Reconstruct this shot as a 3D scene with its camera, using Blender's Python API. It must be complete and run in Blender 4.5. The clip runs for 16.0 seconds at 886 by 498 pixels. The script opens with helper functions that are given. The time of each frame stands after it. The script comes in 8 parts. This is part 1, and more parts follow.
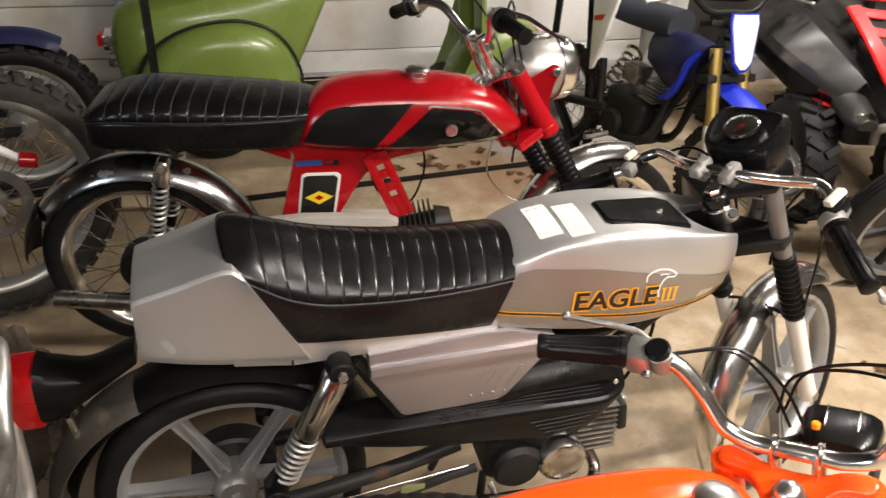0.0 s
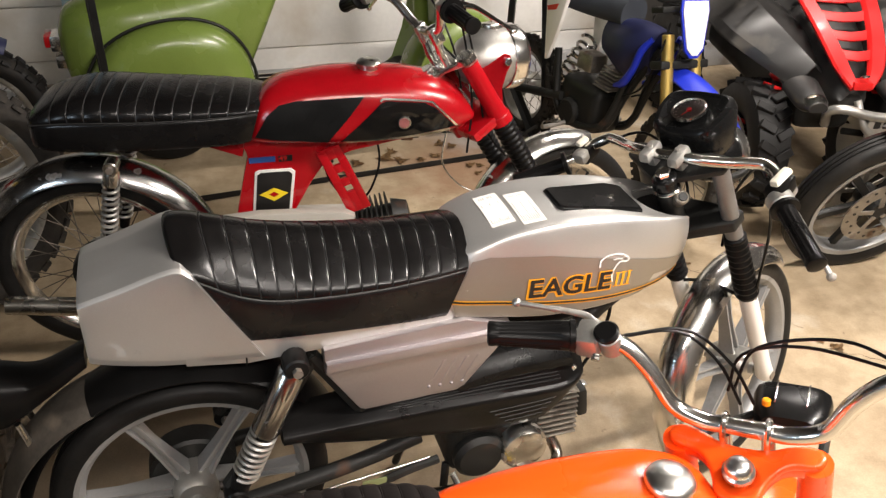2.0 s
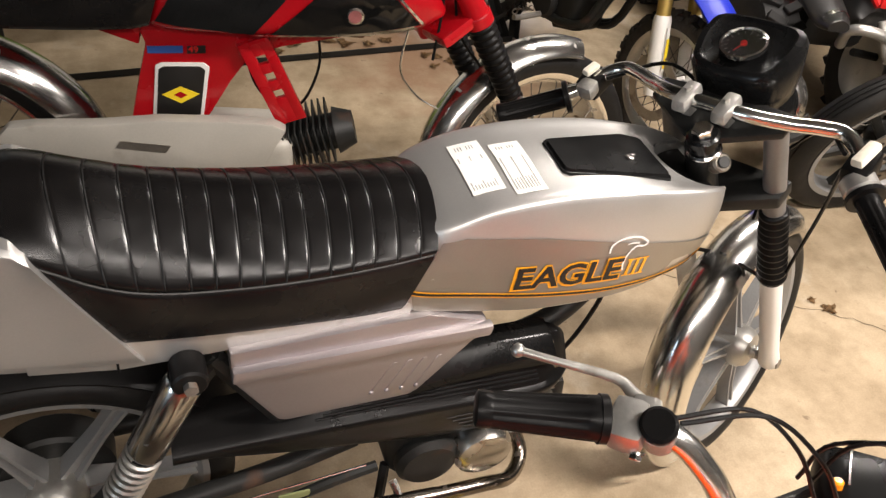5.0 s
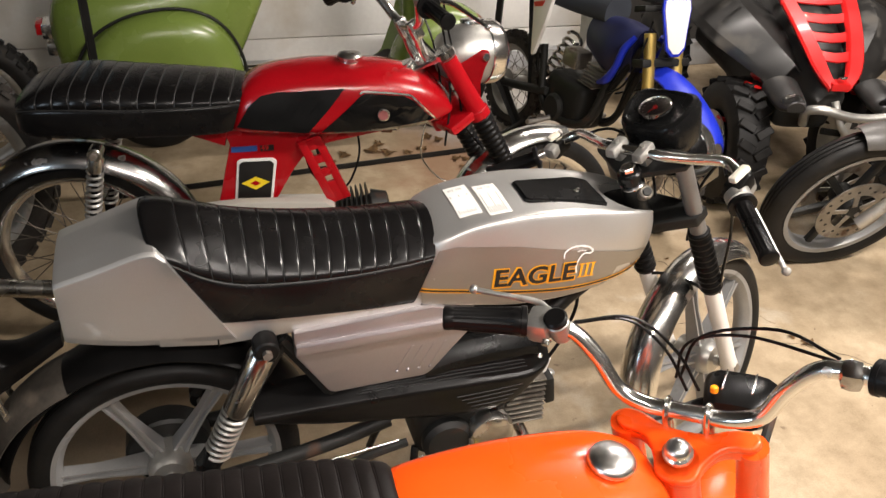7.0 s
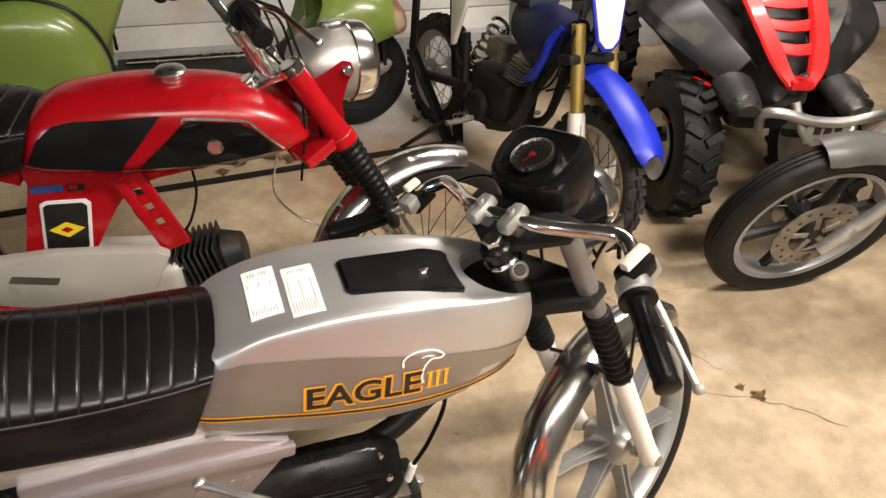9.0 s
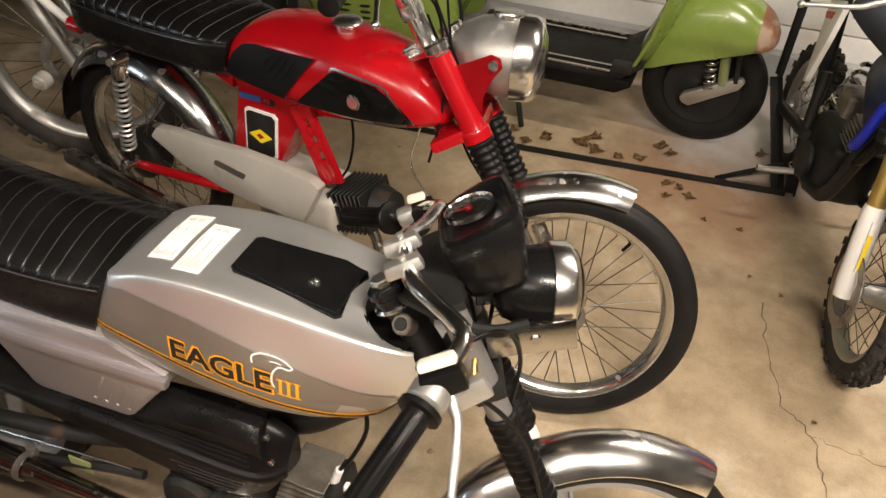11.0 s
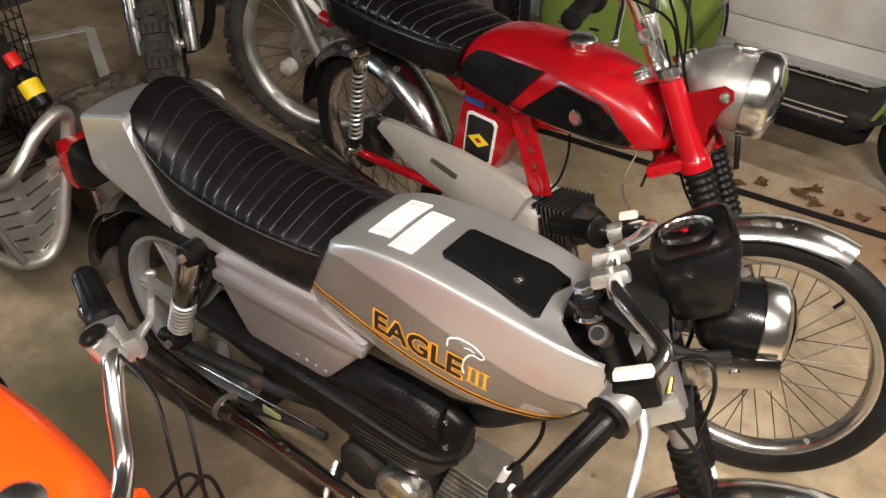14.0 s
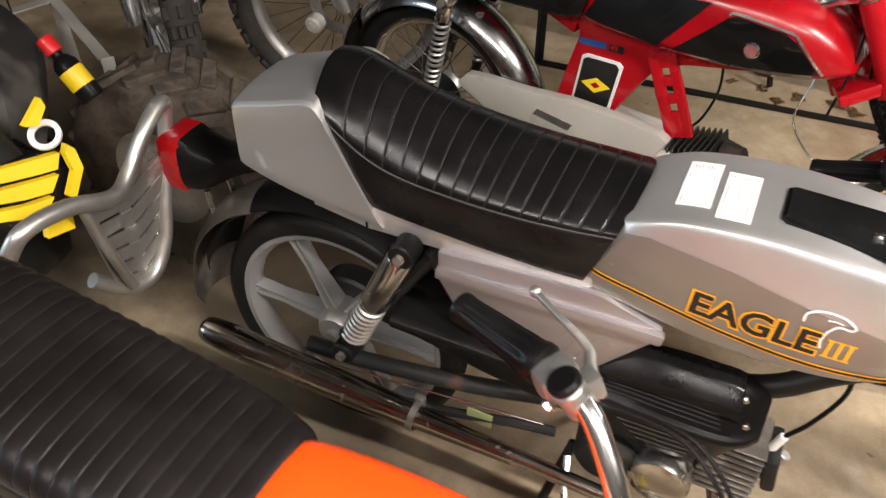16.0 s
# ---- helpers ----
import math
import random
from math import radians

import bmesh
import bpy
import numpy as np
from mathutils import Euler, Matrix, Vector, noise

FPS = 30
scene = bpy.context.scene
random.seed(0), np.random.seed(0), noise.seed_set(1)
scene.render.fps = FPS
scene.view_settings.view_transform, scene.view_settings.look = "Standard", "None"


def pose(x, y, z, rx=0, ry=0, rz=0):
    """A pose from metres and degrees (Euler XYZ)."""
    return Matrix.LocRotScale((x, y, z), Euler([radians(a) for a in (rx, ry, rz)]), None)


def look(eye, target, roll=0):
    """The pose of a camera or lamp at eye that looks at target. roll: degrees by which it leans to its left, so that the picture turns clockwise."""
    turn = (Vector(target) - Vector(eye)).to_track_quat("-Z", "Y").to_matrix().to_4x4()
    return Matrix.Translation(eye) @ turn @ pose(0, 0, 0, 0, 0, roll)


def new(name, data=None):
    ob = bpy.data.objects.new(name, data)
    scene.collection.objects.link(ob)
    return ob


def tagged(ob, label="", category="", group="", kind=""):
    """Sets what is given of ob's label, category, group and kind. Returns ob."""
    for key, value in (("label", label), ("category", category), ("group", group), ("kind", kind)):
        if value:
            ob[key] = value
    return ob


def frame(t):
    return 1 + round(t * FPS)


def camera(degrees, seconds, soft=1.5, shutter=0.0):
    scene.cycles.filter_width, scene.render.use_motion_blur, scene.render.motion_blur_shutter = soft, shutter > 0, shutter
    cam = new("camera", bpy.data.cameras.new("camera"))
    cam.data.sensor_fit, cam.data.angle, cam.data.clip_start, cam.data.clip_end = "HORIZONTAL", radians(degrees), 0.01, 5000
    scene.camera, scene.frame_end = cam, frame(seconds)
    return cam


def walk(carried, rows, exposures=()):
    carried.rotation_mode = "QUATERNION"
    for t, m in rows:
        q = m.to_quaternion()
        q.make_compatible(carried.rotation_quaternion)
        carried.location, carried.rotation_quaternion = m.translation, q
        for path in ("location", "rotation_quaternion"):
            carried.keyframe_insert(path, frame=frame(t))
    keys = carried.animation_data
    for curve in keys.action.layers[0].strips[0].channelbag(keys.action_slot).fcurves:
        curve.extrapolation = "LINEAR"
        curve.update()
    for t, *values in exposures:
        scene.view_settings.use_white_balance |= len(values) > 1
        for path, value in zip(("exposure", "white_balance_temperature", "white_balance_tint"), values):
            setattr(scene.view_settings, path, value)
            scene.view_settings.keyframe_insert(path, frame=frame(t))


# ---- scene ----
cam = camera(55.8, 16.0, 1.35, 0.3)
PATH = [
    (0, (0.005, 0.018, 1.479), (0.521, 1.648, 0.441), 5.3),
    (0.5, (-0.005, 0.025, 1.467), (0.412, 1.673, 0.414), 4.6),
    (1, (0.019, 0.027, 1.472), (0.49, 1.658, 0.415), 4.1),
    (1.5, (0.04, 0.02, 1.472), (0.585, 1.631, 0.42), 3.9),
    (2, (0.034, 0.01, 1.472), (0.619, 1.614, 0.43), 4.7),
    (2.5, (0.025, -0.009, 1.478), (0.629, 1.588, 0.436), 5.2),
    (3, (0.021, -0.007, 1.47), (0.631, 1.573, 0.407), 5.6),
    (3.5, (0.048, 0.064, 1.452), (0.666, 1.618, 0.356), 7.1),
    (4, (0.095, 0.306, 1.399), (0.778, 1.778, 0.23), 10.8),
    (4.5, (0.136, 0.435, 1.368), (0.872, 1.816, 0.123), 12.4),
    (4.7, (0.138, 0.445, 1.362), (0.864, 1.798, 0.081), 13.0),
    (6.8, (0.064, -0.02, 1.479), (0.646, 1.556, 0.393), 6.6),
    (7, (0.07, -0.049, 1.494), (0.659, 1.546, 0.44), 5.8),
    (7.5, (0.074, -0.051, 1.496), (0.693, 1.555, 0.477), 4.8),
    (8, (0.156, 0.019, 1.467), (0.806, 1.598, 0.426), 4.4),
    (8.2, (0.214, 0.091, 1.45), (0.883, 1.651, 0.392), 4.7),
    (10.3, (0.916, 0.45, 1.481), (0.88, 2.038, 0.266), 6.6),
    (10.5, (0.994, 0.459, 1.487), (0.772, 2.024, 0.262), 6.2),
    (11, (1.238, 0.487, 1.52), (0.73, 1.948, 0.253), 4.2),
    (11.5, (1.295, 0.498, 1.515), (0.684, 1.891, 0.216), 3.0),
    (12, (1.285, 0.477, 1.499), (0.631, 1.826, 0.175), 4.0),
    (12.5, (1.246, 0.444, 1.516), (0.481, 1.759, 0.217), 3.6),
    (13, (1.209, 0.428, 1.511), (0.306, 1.691, 0.25), 3.1),
    (13.5, (1.202, 0.433, 1.51), (0.257, 1.682, 0.265), 3.3),
    (14, (1.226, 0.434, 1.512), (0.325, 1.714, 0.268), 3.4),
    (14.5, (1.224, 0.415, 1.478), (0.421, 1.69, 0.163), 4.0),
    (15, (1.104, 0.306, 1.488), (0.334, 1.571, 0.144), 5.2),
    (15.5, (0.838, 0.18, 1.466), (0.168, 1.525, 0.147), 6.2),
    (16, (0.612, 0.261, 1.419), (0.041, 1.635, 0.082), 4.2),
]
LEVEL = pose(0, 0, 0.093, -1.11, 1.81, 0)
walk(cam, [(t, LEVEL @ look(eye, target, roll)) for t, eye, target, roll in PATH],
     [(0.0, 0.0, 6450, 9), (1.0, 0.10, 6450, 9), (3.0, 0.05, 6450, 9), (4.5, -0.06, 6450, 10), (8.2, -0.10, 6450, 9), (10.5, -0.10, 6900, 9), (11.2, -0.08, 6900, 9), (12.0, -0.14, 6850, 9), (13.5, -0.02, 6450, 9), (15.0, -0.02, 6450, 10), (16.0, 0.08, 6250, 10)])

# ---- light: a closed garage lit by ceiling tubes, plus an added cool side lamp ----
world = bpy.data.worlds.new("world")
scene.world = world
world.use_nodes = True
world.node_tree.nodes["Background"].inputs[0].default_value = (0.9, 0.85, 0.75, 1)
world.node_tree.nodes["Background"].inputs[1].default_value = 0.008


def area(name, x, y, z, sx, sy, power, color):
    d = bpy.data.lights.new(name, "AREA")
    d.shape, d.size, d.size_y, d.energy, d.color = "RECTANGLE", sx, sy, power, color
    o = new(name, d)
    o.matrix_world = pose(x, y, z)
    return o


WARM = (1.0, 0.91, 0.84)
area("tube_light", 0.35, -0.75, 2.44, 2.4, 0.12, 76, WARM)
area("tube_light", 2.05, 0.35, 2.44, 1.2, 0.09, 135, WARM)
area("tube_light", 2.40, 2.45, 2.44, 1.3, 0.09, 55, WARM)
# unseen cool lamp added for the bluish sheen on the tail cowl
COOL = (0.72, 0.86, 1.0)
cool_fill_light = area("cool_fill_light", -2.62, -0.55, 1.25, 0.86, 1.06, 37, COOL)
cool_fill_light.matrix_world = pose(-2.62, -0.55, 1.25, 0, -90, 0)


# ---- materials ----
def mat(name, color, rough=0.5, metal=0.0, vary=0.12, scale=9.0, fine=160.0, bump=0.05, coat=0.0, spec=0.5, dirt=None, dirt_at=0.62, dirt_scale=5.0, rough_vary=0.12):
    """A surface with colour drift at two scales, uneven gloss, fine relief and optional dirt patches."""
    m = bpy.data.materials.new(name)
    m.use_nodes = True
    n, l = m.node_tree.nodes, m.node_tree.links
    b = n["Principled BSDF"]
    tc = n.new("ShaderNodeTexCoord")

    def noise_node(s, detail=5.0):
        k = n.new("ShaderNodeTexNoise")
        k.inputs["Scale"].default_value, k.inputs["Detail"].default_value = s, detail
        l.new(tc.outputs["Object"], k.inputs["Vector"])
        return k

    big, small = noise_node(scale), noise_node(fine, 3.0)
    mixn = n.new("ShaderNodeMath")
    mixn.operation = "MULTIPLY_ADD"
    l.new(small.outputs[0], mixn.inputs[0])
    mixn.inputs[1].default_value = 0.35
    l.new(big.outputs[0], mixn.inputs[2])
    ramp = n.new("ShaderNodeValToRGB")
    l.new(mixn.outputs[0], ramp.inputs[0])
    lo = [c * (1 - vary) for c in color]
    hi = [min(1, c * (1 + vary)) for c in color]
    ramp.color_ramp.elements[0].position, ramp.color_ramp.elements[0].color = 0.45, (*lo, 1)
    ramp.color_ramp.elements[1].position, ramp.color_ramp.elements[1].color = 0.9, (*hi, 1)
    out = ramp.outputs[0]
    rmap = n.new("ShaderNodeMapRange")
    l.new(big.outputs[0], rmap.inputs[0])
    rmap.inputs[1].default_value, rmap.inputs[2].default_value = 0.3, 0.7
    rmap.inputs[3].default_value, rmap.inputs[4].default_value = max(0.02, rough - rough_vary * rough), min(1, rough + rough_vary)
    rout = rmap.outputs[0]
    if dirt:
        dn = noise_node(dirt_scale, 8.0)
        dr = n.new("ShaderNodeMapRange")
        l.new(dn.outputs[0], dr.inputs[0])
        dr.inputs[1].default_value, dr.inputs[2].default_value = dirt_at - 0.06, dirt_at + 0.08
        mx = n.new("ShaderNodeMix")
        mx.data_type = "RGBA"
        l.new(dr.outputs[0], mx.inputs[0])
        l.new(out, mx.inputs[6])
        mx.inputs[7].default_value = (*dirt, 1)
        out = mx.outputs[2]
        rm = n.new("ShaderNodeMix")
        l.new(dr.outputs[0], rm.inputs[0])
        l.new(rout, rm.inputs[2])
        rm.inputs[3].default_value = 0.85
        rout = rm.outputs[0]
        if metal > 0:
            mm = n.new("ShaderNodeMath")
            mm.operation = "MULTIPLY_ADD"
            l.new(dr.outputs[0], mm.inputs[0])
            mm.inputs[1].default_value, mm.inputs[2].default_value = -metal, metal
            l.new(mm.outputs[0], b.inputs["Metallic"])
    l.new(out, b.inputs["Base Color"])
    l.new(rout, b.inputs["Roughness"])
    if not (dirt and metal > 0):
        b.inputs["Metallic"].default_value = metal
    b.inputs["Specular IOR Level"].default_value = spec
    if coat:
        b.inputs["Coat Weight"].default_value, b.inputs["Coat Roughness"].default_value = coat, 0.06
    if bump:
        bp = n.new("ShaderNodeBump")
        bp.inputs["Strength"].default_value, bp.inputs["Distance"].default_value = bump, 0.002
        l.new(small.outputs[0], bp.inputs["Height"])
        l.new(bp.outputs[0], b.inputs["Normal"])
    return m


M = dict(
    silver=mat("silver_metallic_paint", (0.57, 0.56, 0.54), 0.37, 0.78, 0.07, 5, 400, 0.02, 0.25, dirt=(0.36, 0.34, 0.30), dirt_at=0.76, dirt_scale=14),
    # darker silver that paints in what the tank's lower side reflects
    silver_reflect=mat("silver_paint_dark_reflection", (0.34, 0.32, 0.285), 0.40, 0.80, 0.07, 5, 400, 0.02, 0.3),
    cover=mat("grey_plastic_paint", (0.43, 0.395, 0.40), 0.36, 0.75, 0.06, 6, 300, 0.04, 0.15),
    red=mat("red_enamel", (0.40, 0.004, 0.009), 0.2, 0.0, 0.14, 6, 220, 0.03, 0.2, dirt=(0.16, 0.05, 0.03), dirt_at=0.74, dirt_scale=9),
    orange=mat("orange_enamel", (0.95, 0.090, 0.006), 0.24, 0.0, 0.06, 5, 260, 0.02, 0.2),
    green=mat("green_enamel", (0.175, 0.245, 0.050), 0.22, 0.0, 0.14, 4, 200, 0.03, 0.3, dirt=(0.12, 0.13, 0.06), dirt_at=0.7),
    vinyl=mat("black_vinyl", (0.006, 0.0055, 0.0055), 0.2, 0.0, 0.3, 12, 420, 0.06, spec=0.34),
    vinyl_matte=mat("worn_black_vinyl", (0.011, 0.009, 0.0085), 0.34, 0.0, 0.3, 12, 300, 0.08, spec=0.15),
    vinyl_seam=mat("seat_seam", (0.03, 0.029, 0.028), 0.42, 0.0, 0.3, 30, 400, 0.1),
    plastic=mat("black_plastic", (0.006, 0.0057, 0.0056), 0.30, 0.0, 0.35, 10, 300, 0.08, dirt=(0.018, 0.016, 0.014), dirt_at=0.74, spec=0.14),
    rubber=mat("tyre_rubber", (0.011, 0.0105, 0.01), 0.5, 0.0, 0.35, 14, 120, 0.2, dirt=(0.035, 0.03, 0.024), dirt_at=0.68, spec=0.2),
    mud=mat("muddy_rubber", (0.035, 0.031, 0.027), 0.85, 0.0, 0.5, 16, 90, 0.5, dirt=(0.07, 0.058, 0.045), dirt_at=0.63, dirt_scale=11, spec=0.3),
    mudguard_mud=mat("muddy_mudguard", (0.055, 0.047, 0.038), 0.7, 0.0, 0.5, 12, 120, 0.3, dirt=(0.15, 0.12, 0.09), dirt_at=0.60, dirt_scale=9),
    chrome=mat("chrome", (0.80, 0.79, 0.76), 0.16, 1.0, 0.06, 12, 200, 0.02, dirt=(0.22, 0.15, 0.09), dirt_at=0.72, dirt_scale=26, rough_vary=0.1),
    chrome_worn=mat("worn_chrome", (0.55, 0.53, 0.49), 0.2, 1.0, 0.16, 14, 200, 0.05, dirt=(0.17, 0.12, 0.08), dirt_at=0.69, dirt_scale=24),
    alu=mat("cast_aluminium", (0.48, 0.47, 0.44), 0.38, 0.85, 0.14, 14, 220, 0.12, dirt=(0.16, 0.14, 0.11), dirt_at=0.66, dirt_scale=14),
    wheel_alu=mat("painted_alloy_wheel", (0.30, 0.30, 0.295), 0.4, 0.45, 0.12, 10, 220, 0.06, dirt=(0.14, 0.125, 0.10), dirt_at=0.68, dirt_scale=12),
    steel=mat("bare_steel", (0.33, 0.31, 0.28), 0.4, 0.9, 0.2, 16, 200, 0.1, dirt=(0.13, 0.08, 0.05), dirt_at=0.6, dirt_scale=18),
    dark_steel=mat("dark_painted_steel", (0.016, 0.016, 0.015), 0.45, 0.2, 0.3, 12, 200, 0.1, dirt=(0.07, 0.035, 0.02), dirt_at=0.7, dirt_scale=12, spec=0.3),
    grey_cover=mat("grey_painted_tin", (0.45, 0.425, 0.375), 0.45, 0.1, 0.1, 8, 240, 0.05, dirt=(0.22, 0.18, 0.13), dirt_at=0.66),
    white=mat("white_plastic", (0.78, 0.76, 0.72), 0.45, 0.0, 0.05, 8, 200, 0.03, dirt=(0.38, 0.35, 0.30), dirt_at=0.72),
    fork_white=mat("white_painted_fork", (0.74, 0.71, 0.66), 0.4, 0.0, 0.05, 8, 200, 0.03, dirt=(0.35, 0.31, 0.25), dirt_at=0.7),
    fork_grey=mat("grey_painted_tube", (0.20, 0.19, 0.18), 0.4, 0.4, 0.1, 8, 200, 0.04),
    blue=mat("blue_plastic", (0.008, 0.025, 0.46), 0.38, 0.0, 0.15, 8, 200, 0.05),
    navy=mat("dark_blue_plastic", (0.012, 0.015, 0.06), 0.45, 0.0, 0.2, 8, 200, 0.05),
    gold=mat("gold_anodised_fork", (0.62, 0.44, 0.13), 0.3, 0.8, 0.1, 8, 200, 0.03),
    yellow=mat("yellow_plastic", (0.80, 0.56, 0.01), 0.4, 0.0, 0.1, 8, 200, 0.04, dirt=(0.30, 0.22, 0.05), dirt_at=0.72),
    quad_red=mat("red_plastic", (0.60, 0.012, 0.012), 0.35, 0.0, 0.12, 8, 200, 0.04, 0.2),
    lens=mat("red_lens", (0.38, 0.006, 0.008), 0.12, 0.0, 0.15, 40, 200, 0.05, 0.5),
    amber=mat("amber_lens", (0.9, 0.32, 0.01), 0.15, 0.0, 0.1, 30, 200, 0.03, 0.4),
    oily_alloy=mat("oily_cast_alloy", (0.19, 0.17, 0.14), 0.5, 0.6, 0.3, 14, 220, 0.12, dirt=(0.05, 0.04, 0.03), dirt_at=0.58, dirt_scale=18),
    tape=mat("cream_cloth_tape", (0.60, 0.56, 0.46), 0.7, 0.0, 0.18, 30, 300, 0.2),
    brass=mat("tarnished_brass", (0.50, 0.34, 0.10), 0.3, 1.0, 0.2, 20, 300, 0.05),
    paper=mat("white_paper_label", (0.82, 0.80, 0.75), 0.6, 0.0, 0.05, 20, 300, 0.03),
    ink=mat("grey_ink", (0.30, 0.29, 0.28), 0.6, 0.0, 0.05, 20, 300, 0.0),
    decal_orange=mat("orange_decal", (0.85, 0.37, 0.014), 0.4, 0.0, 0.06, 20, 300, 0.0),
    decal_black=mat("black_decal", (0.012, 0.011, 0.01), 0.4, 0.0, 0.1, 20, 300, 0.0),
    decal_white=mat("white_decal", (0.8, 0.79, 0.76), 0.4, 0.0, 0.05, 20, 300, 0.0),
    decal_yellow=mat("yellow_decal", (0.85, 0.62, 0.02), 0.4, 0.0, 0.06, 20, 300, 0.0),
    decal_blue=mat("blue_decal", (0.03, 0.09, 0.32), 0.4, 0.0, 0.06, 20, 300, 0.0),
    mud_brown=mat("dried_mud_rubber", (0.085, 0.068, 0.052), 0.85, 0.0, 0.5, 12, 90, 0.6, dirt=(0.035, 0.03, 0.026), dirt_at=0.60, dirt_scale=13, spec=0.2),
    dusty_grey=mat("dusty_grey_plastic", (0.085, 0.08, 0.074), 0.42, 0.0, 0.25, 9, 240, 0.08, dirt=(0.16, 0.145, 0.12), dirt_at=0.66, dirt_scale=8),
    seam_dark=mat("dark_seat_seam", (0.012, 0.0115, 0.011), 0.5, 0.0, 0.3, 30, 400, 0.1, spec=0.25),
    badge=mat("faded_badge_red", (0.26, 0.09, 0.085), 0.35, 0.0, 0.3, 60, 300, 0.05),
    exhaust=mat("sooty_chrome", (0.27, 0.235, 0.20), 0.17, 1.0, 0.3, 8, 160, 0.04, dirt=(0.05, 0.035, 0.025), dirt_at=0.70, dirt_scale=30),
    crack=mat("dirt_filled_crack", (0.11, 0.08, 0.05), 0.9, 0.0, 0.4, 30, 200, 0.2),
    # chrome toned down so its colour carries the dark surroundings it reflects
    dark_chrome=mat("dark_reflecting_chrome", (0.42, 0.41, 0.40), 0.13, 1.0, 0.12, 10, 200, 0.03, dirt=(0.10, 0.075, 0.05), dirt_at=0.70, dirt_scale=24),
    knee=mat("black_knee_rubber", (0.007, 0.0068, 0.0066), 0.55, 0.0, 0.3, 14, 240, 0.15, spec=0.15),
    panel_gloss=mat("glossy_black_panel", (0.006, 0.0058, 0.0055), 0.07, 0.0, 0.2, 8, 200, 0.01, spec=0.5),
    rust=mat("rust", (0.22, 0.10, 0.05), 0.8, 0.1, 0.4, 20, 160, 0.3, dirt=(0.33, 0.24, 0.17), dirt_at=0.55, dirt_scale=16),
    gloss=mat("glossy_black_plastic", (0.006, 0.006, 0.006), 0.2, 0.0, 0.3, 10, 300, 0.03, spec=0.2),
    dusty=mat("dusty_black_plastic", (0.02, 0.019, 0.018), 0.34, 0.0, 0.3, 9, 260, 0.08, dirt=(0.075, 0.068, 0.058), dirt_at=0.62, dirt_scale=7),
    pale_blue=mat("pale_blue_board", (0.42, 0.58, 0.70), 0.6, 0.0, 0.06, 6, 200, 0.05),
    lime=mat("lime_plastic", (0.10, 0.55, 0.03), 0.35, 0.0, 0.08, 6, 200, 0.03),
    spoke=mat("dull_spoke", (0.13, 0.11, 0.09), 0.42, 0.8, 0.25, 20, 200, 0.1),
    cap=mat("polished_cap", (0.70, 0.69, 0.66), 0.26, 1.0, 0.06, 12, 200, 0.02),
    leaf=mat("dry_leaf", (0.25, 0.145, 0.06), 0.8, 0.0, 0.55, 45, 260, 0.3, dirt=(0.10, 0.055, 0.022), dirt_at=0.58, dirt_scale=60),
    cloth=mat("dark_cloth", (0.03, 0.035, 0.045), 0.9, 0.0, 0.3, 10, 300, 0.3),
    olive=mat("olive_paper", (0.20, 0.22, 0.09), 0.7, 0.0, 0.15, 10, 200, 0.05),
)


def glass_mat():
    m = bpy.data.materials.new("clear_glass")
    m.use_nodes = True
    b = m.node_tree.nodes["Principled BSDF"]
    b.inputs["Transmission Weight"].default_value, b.inputs["Roughness"].default_value = 1.0, 0.03
    b.inputs["Base Color"].default_value = (0.95, 0.96, 0.95, 1)
    return m


M["glass"] = glass_mat()


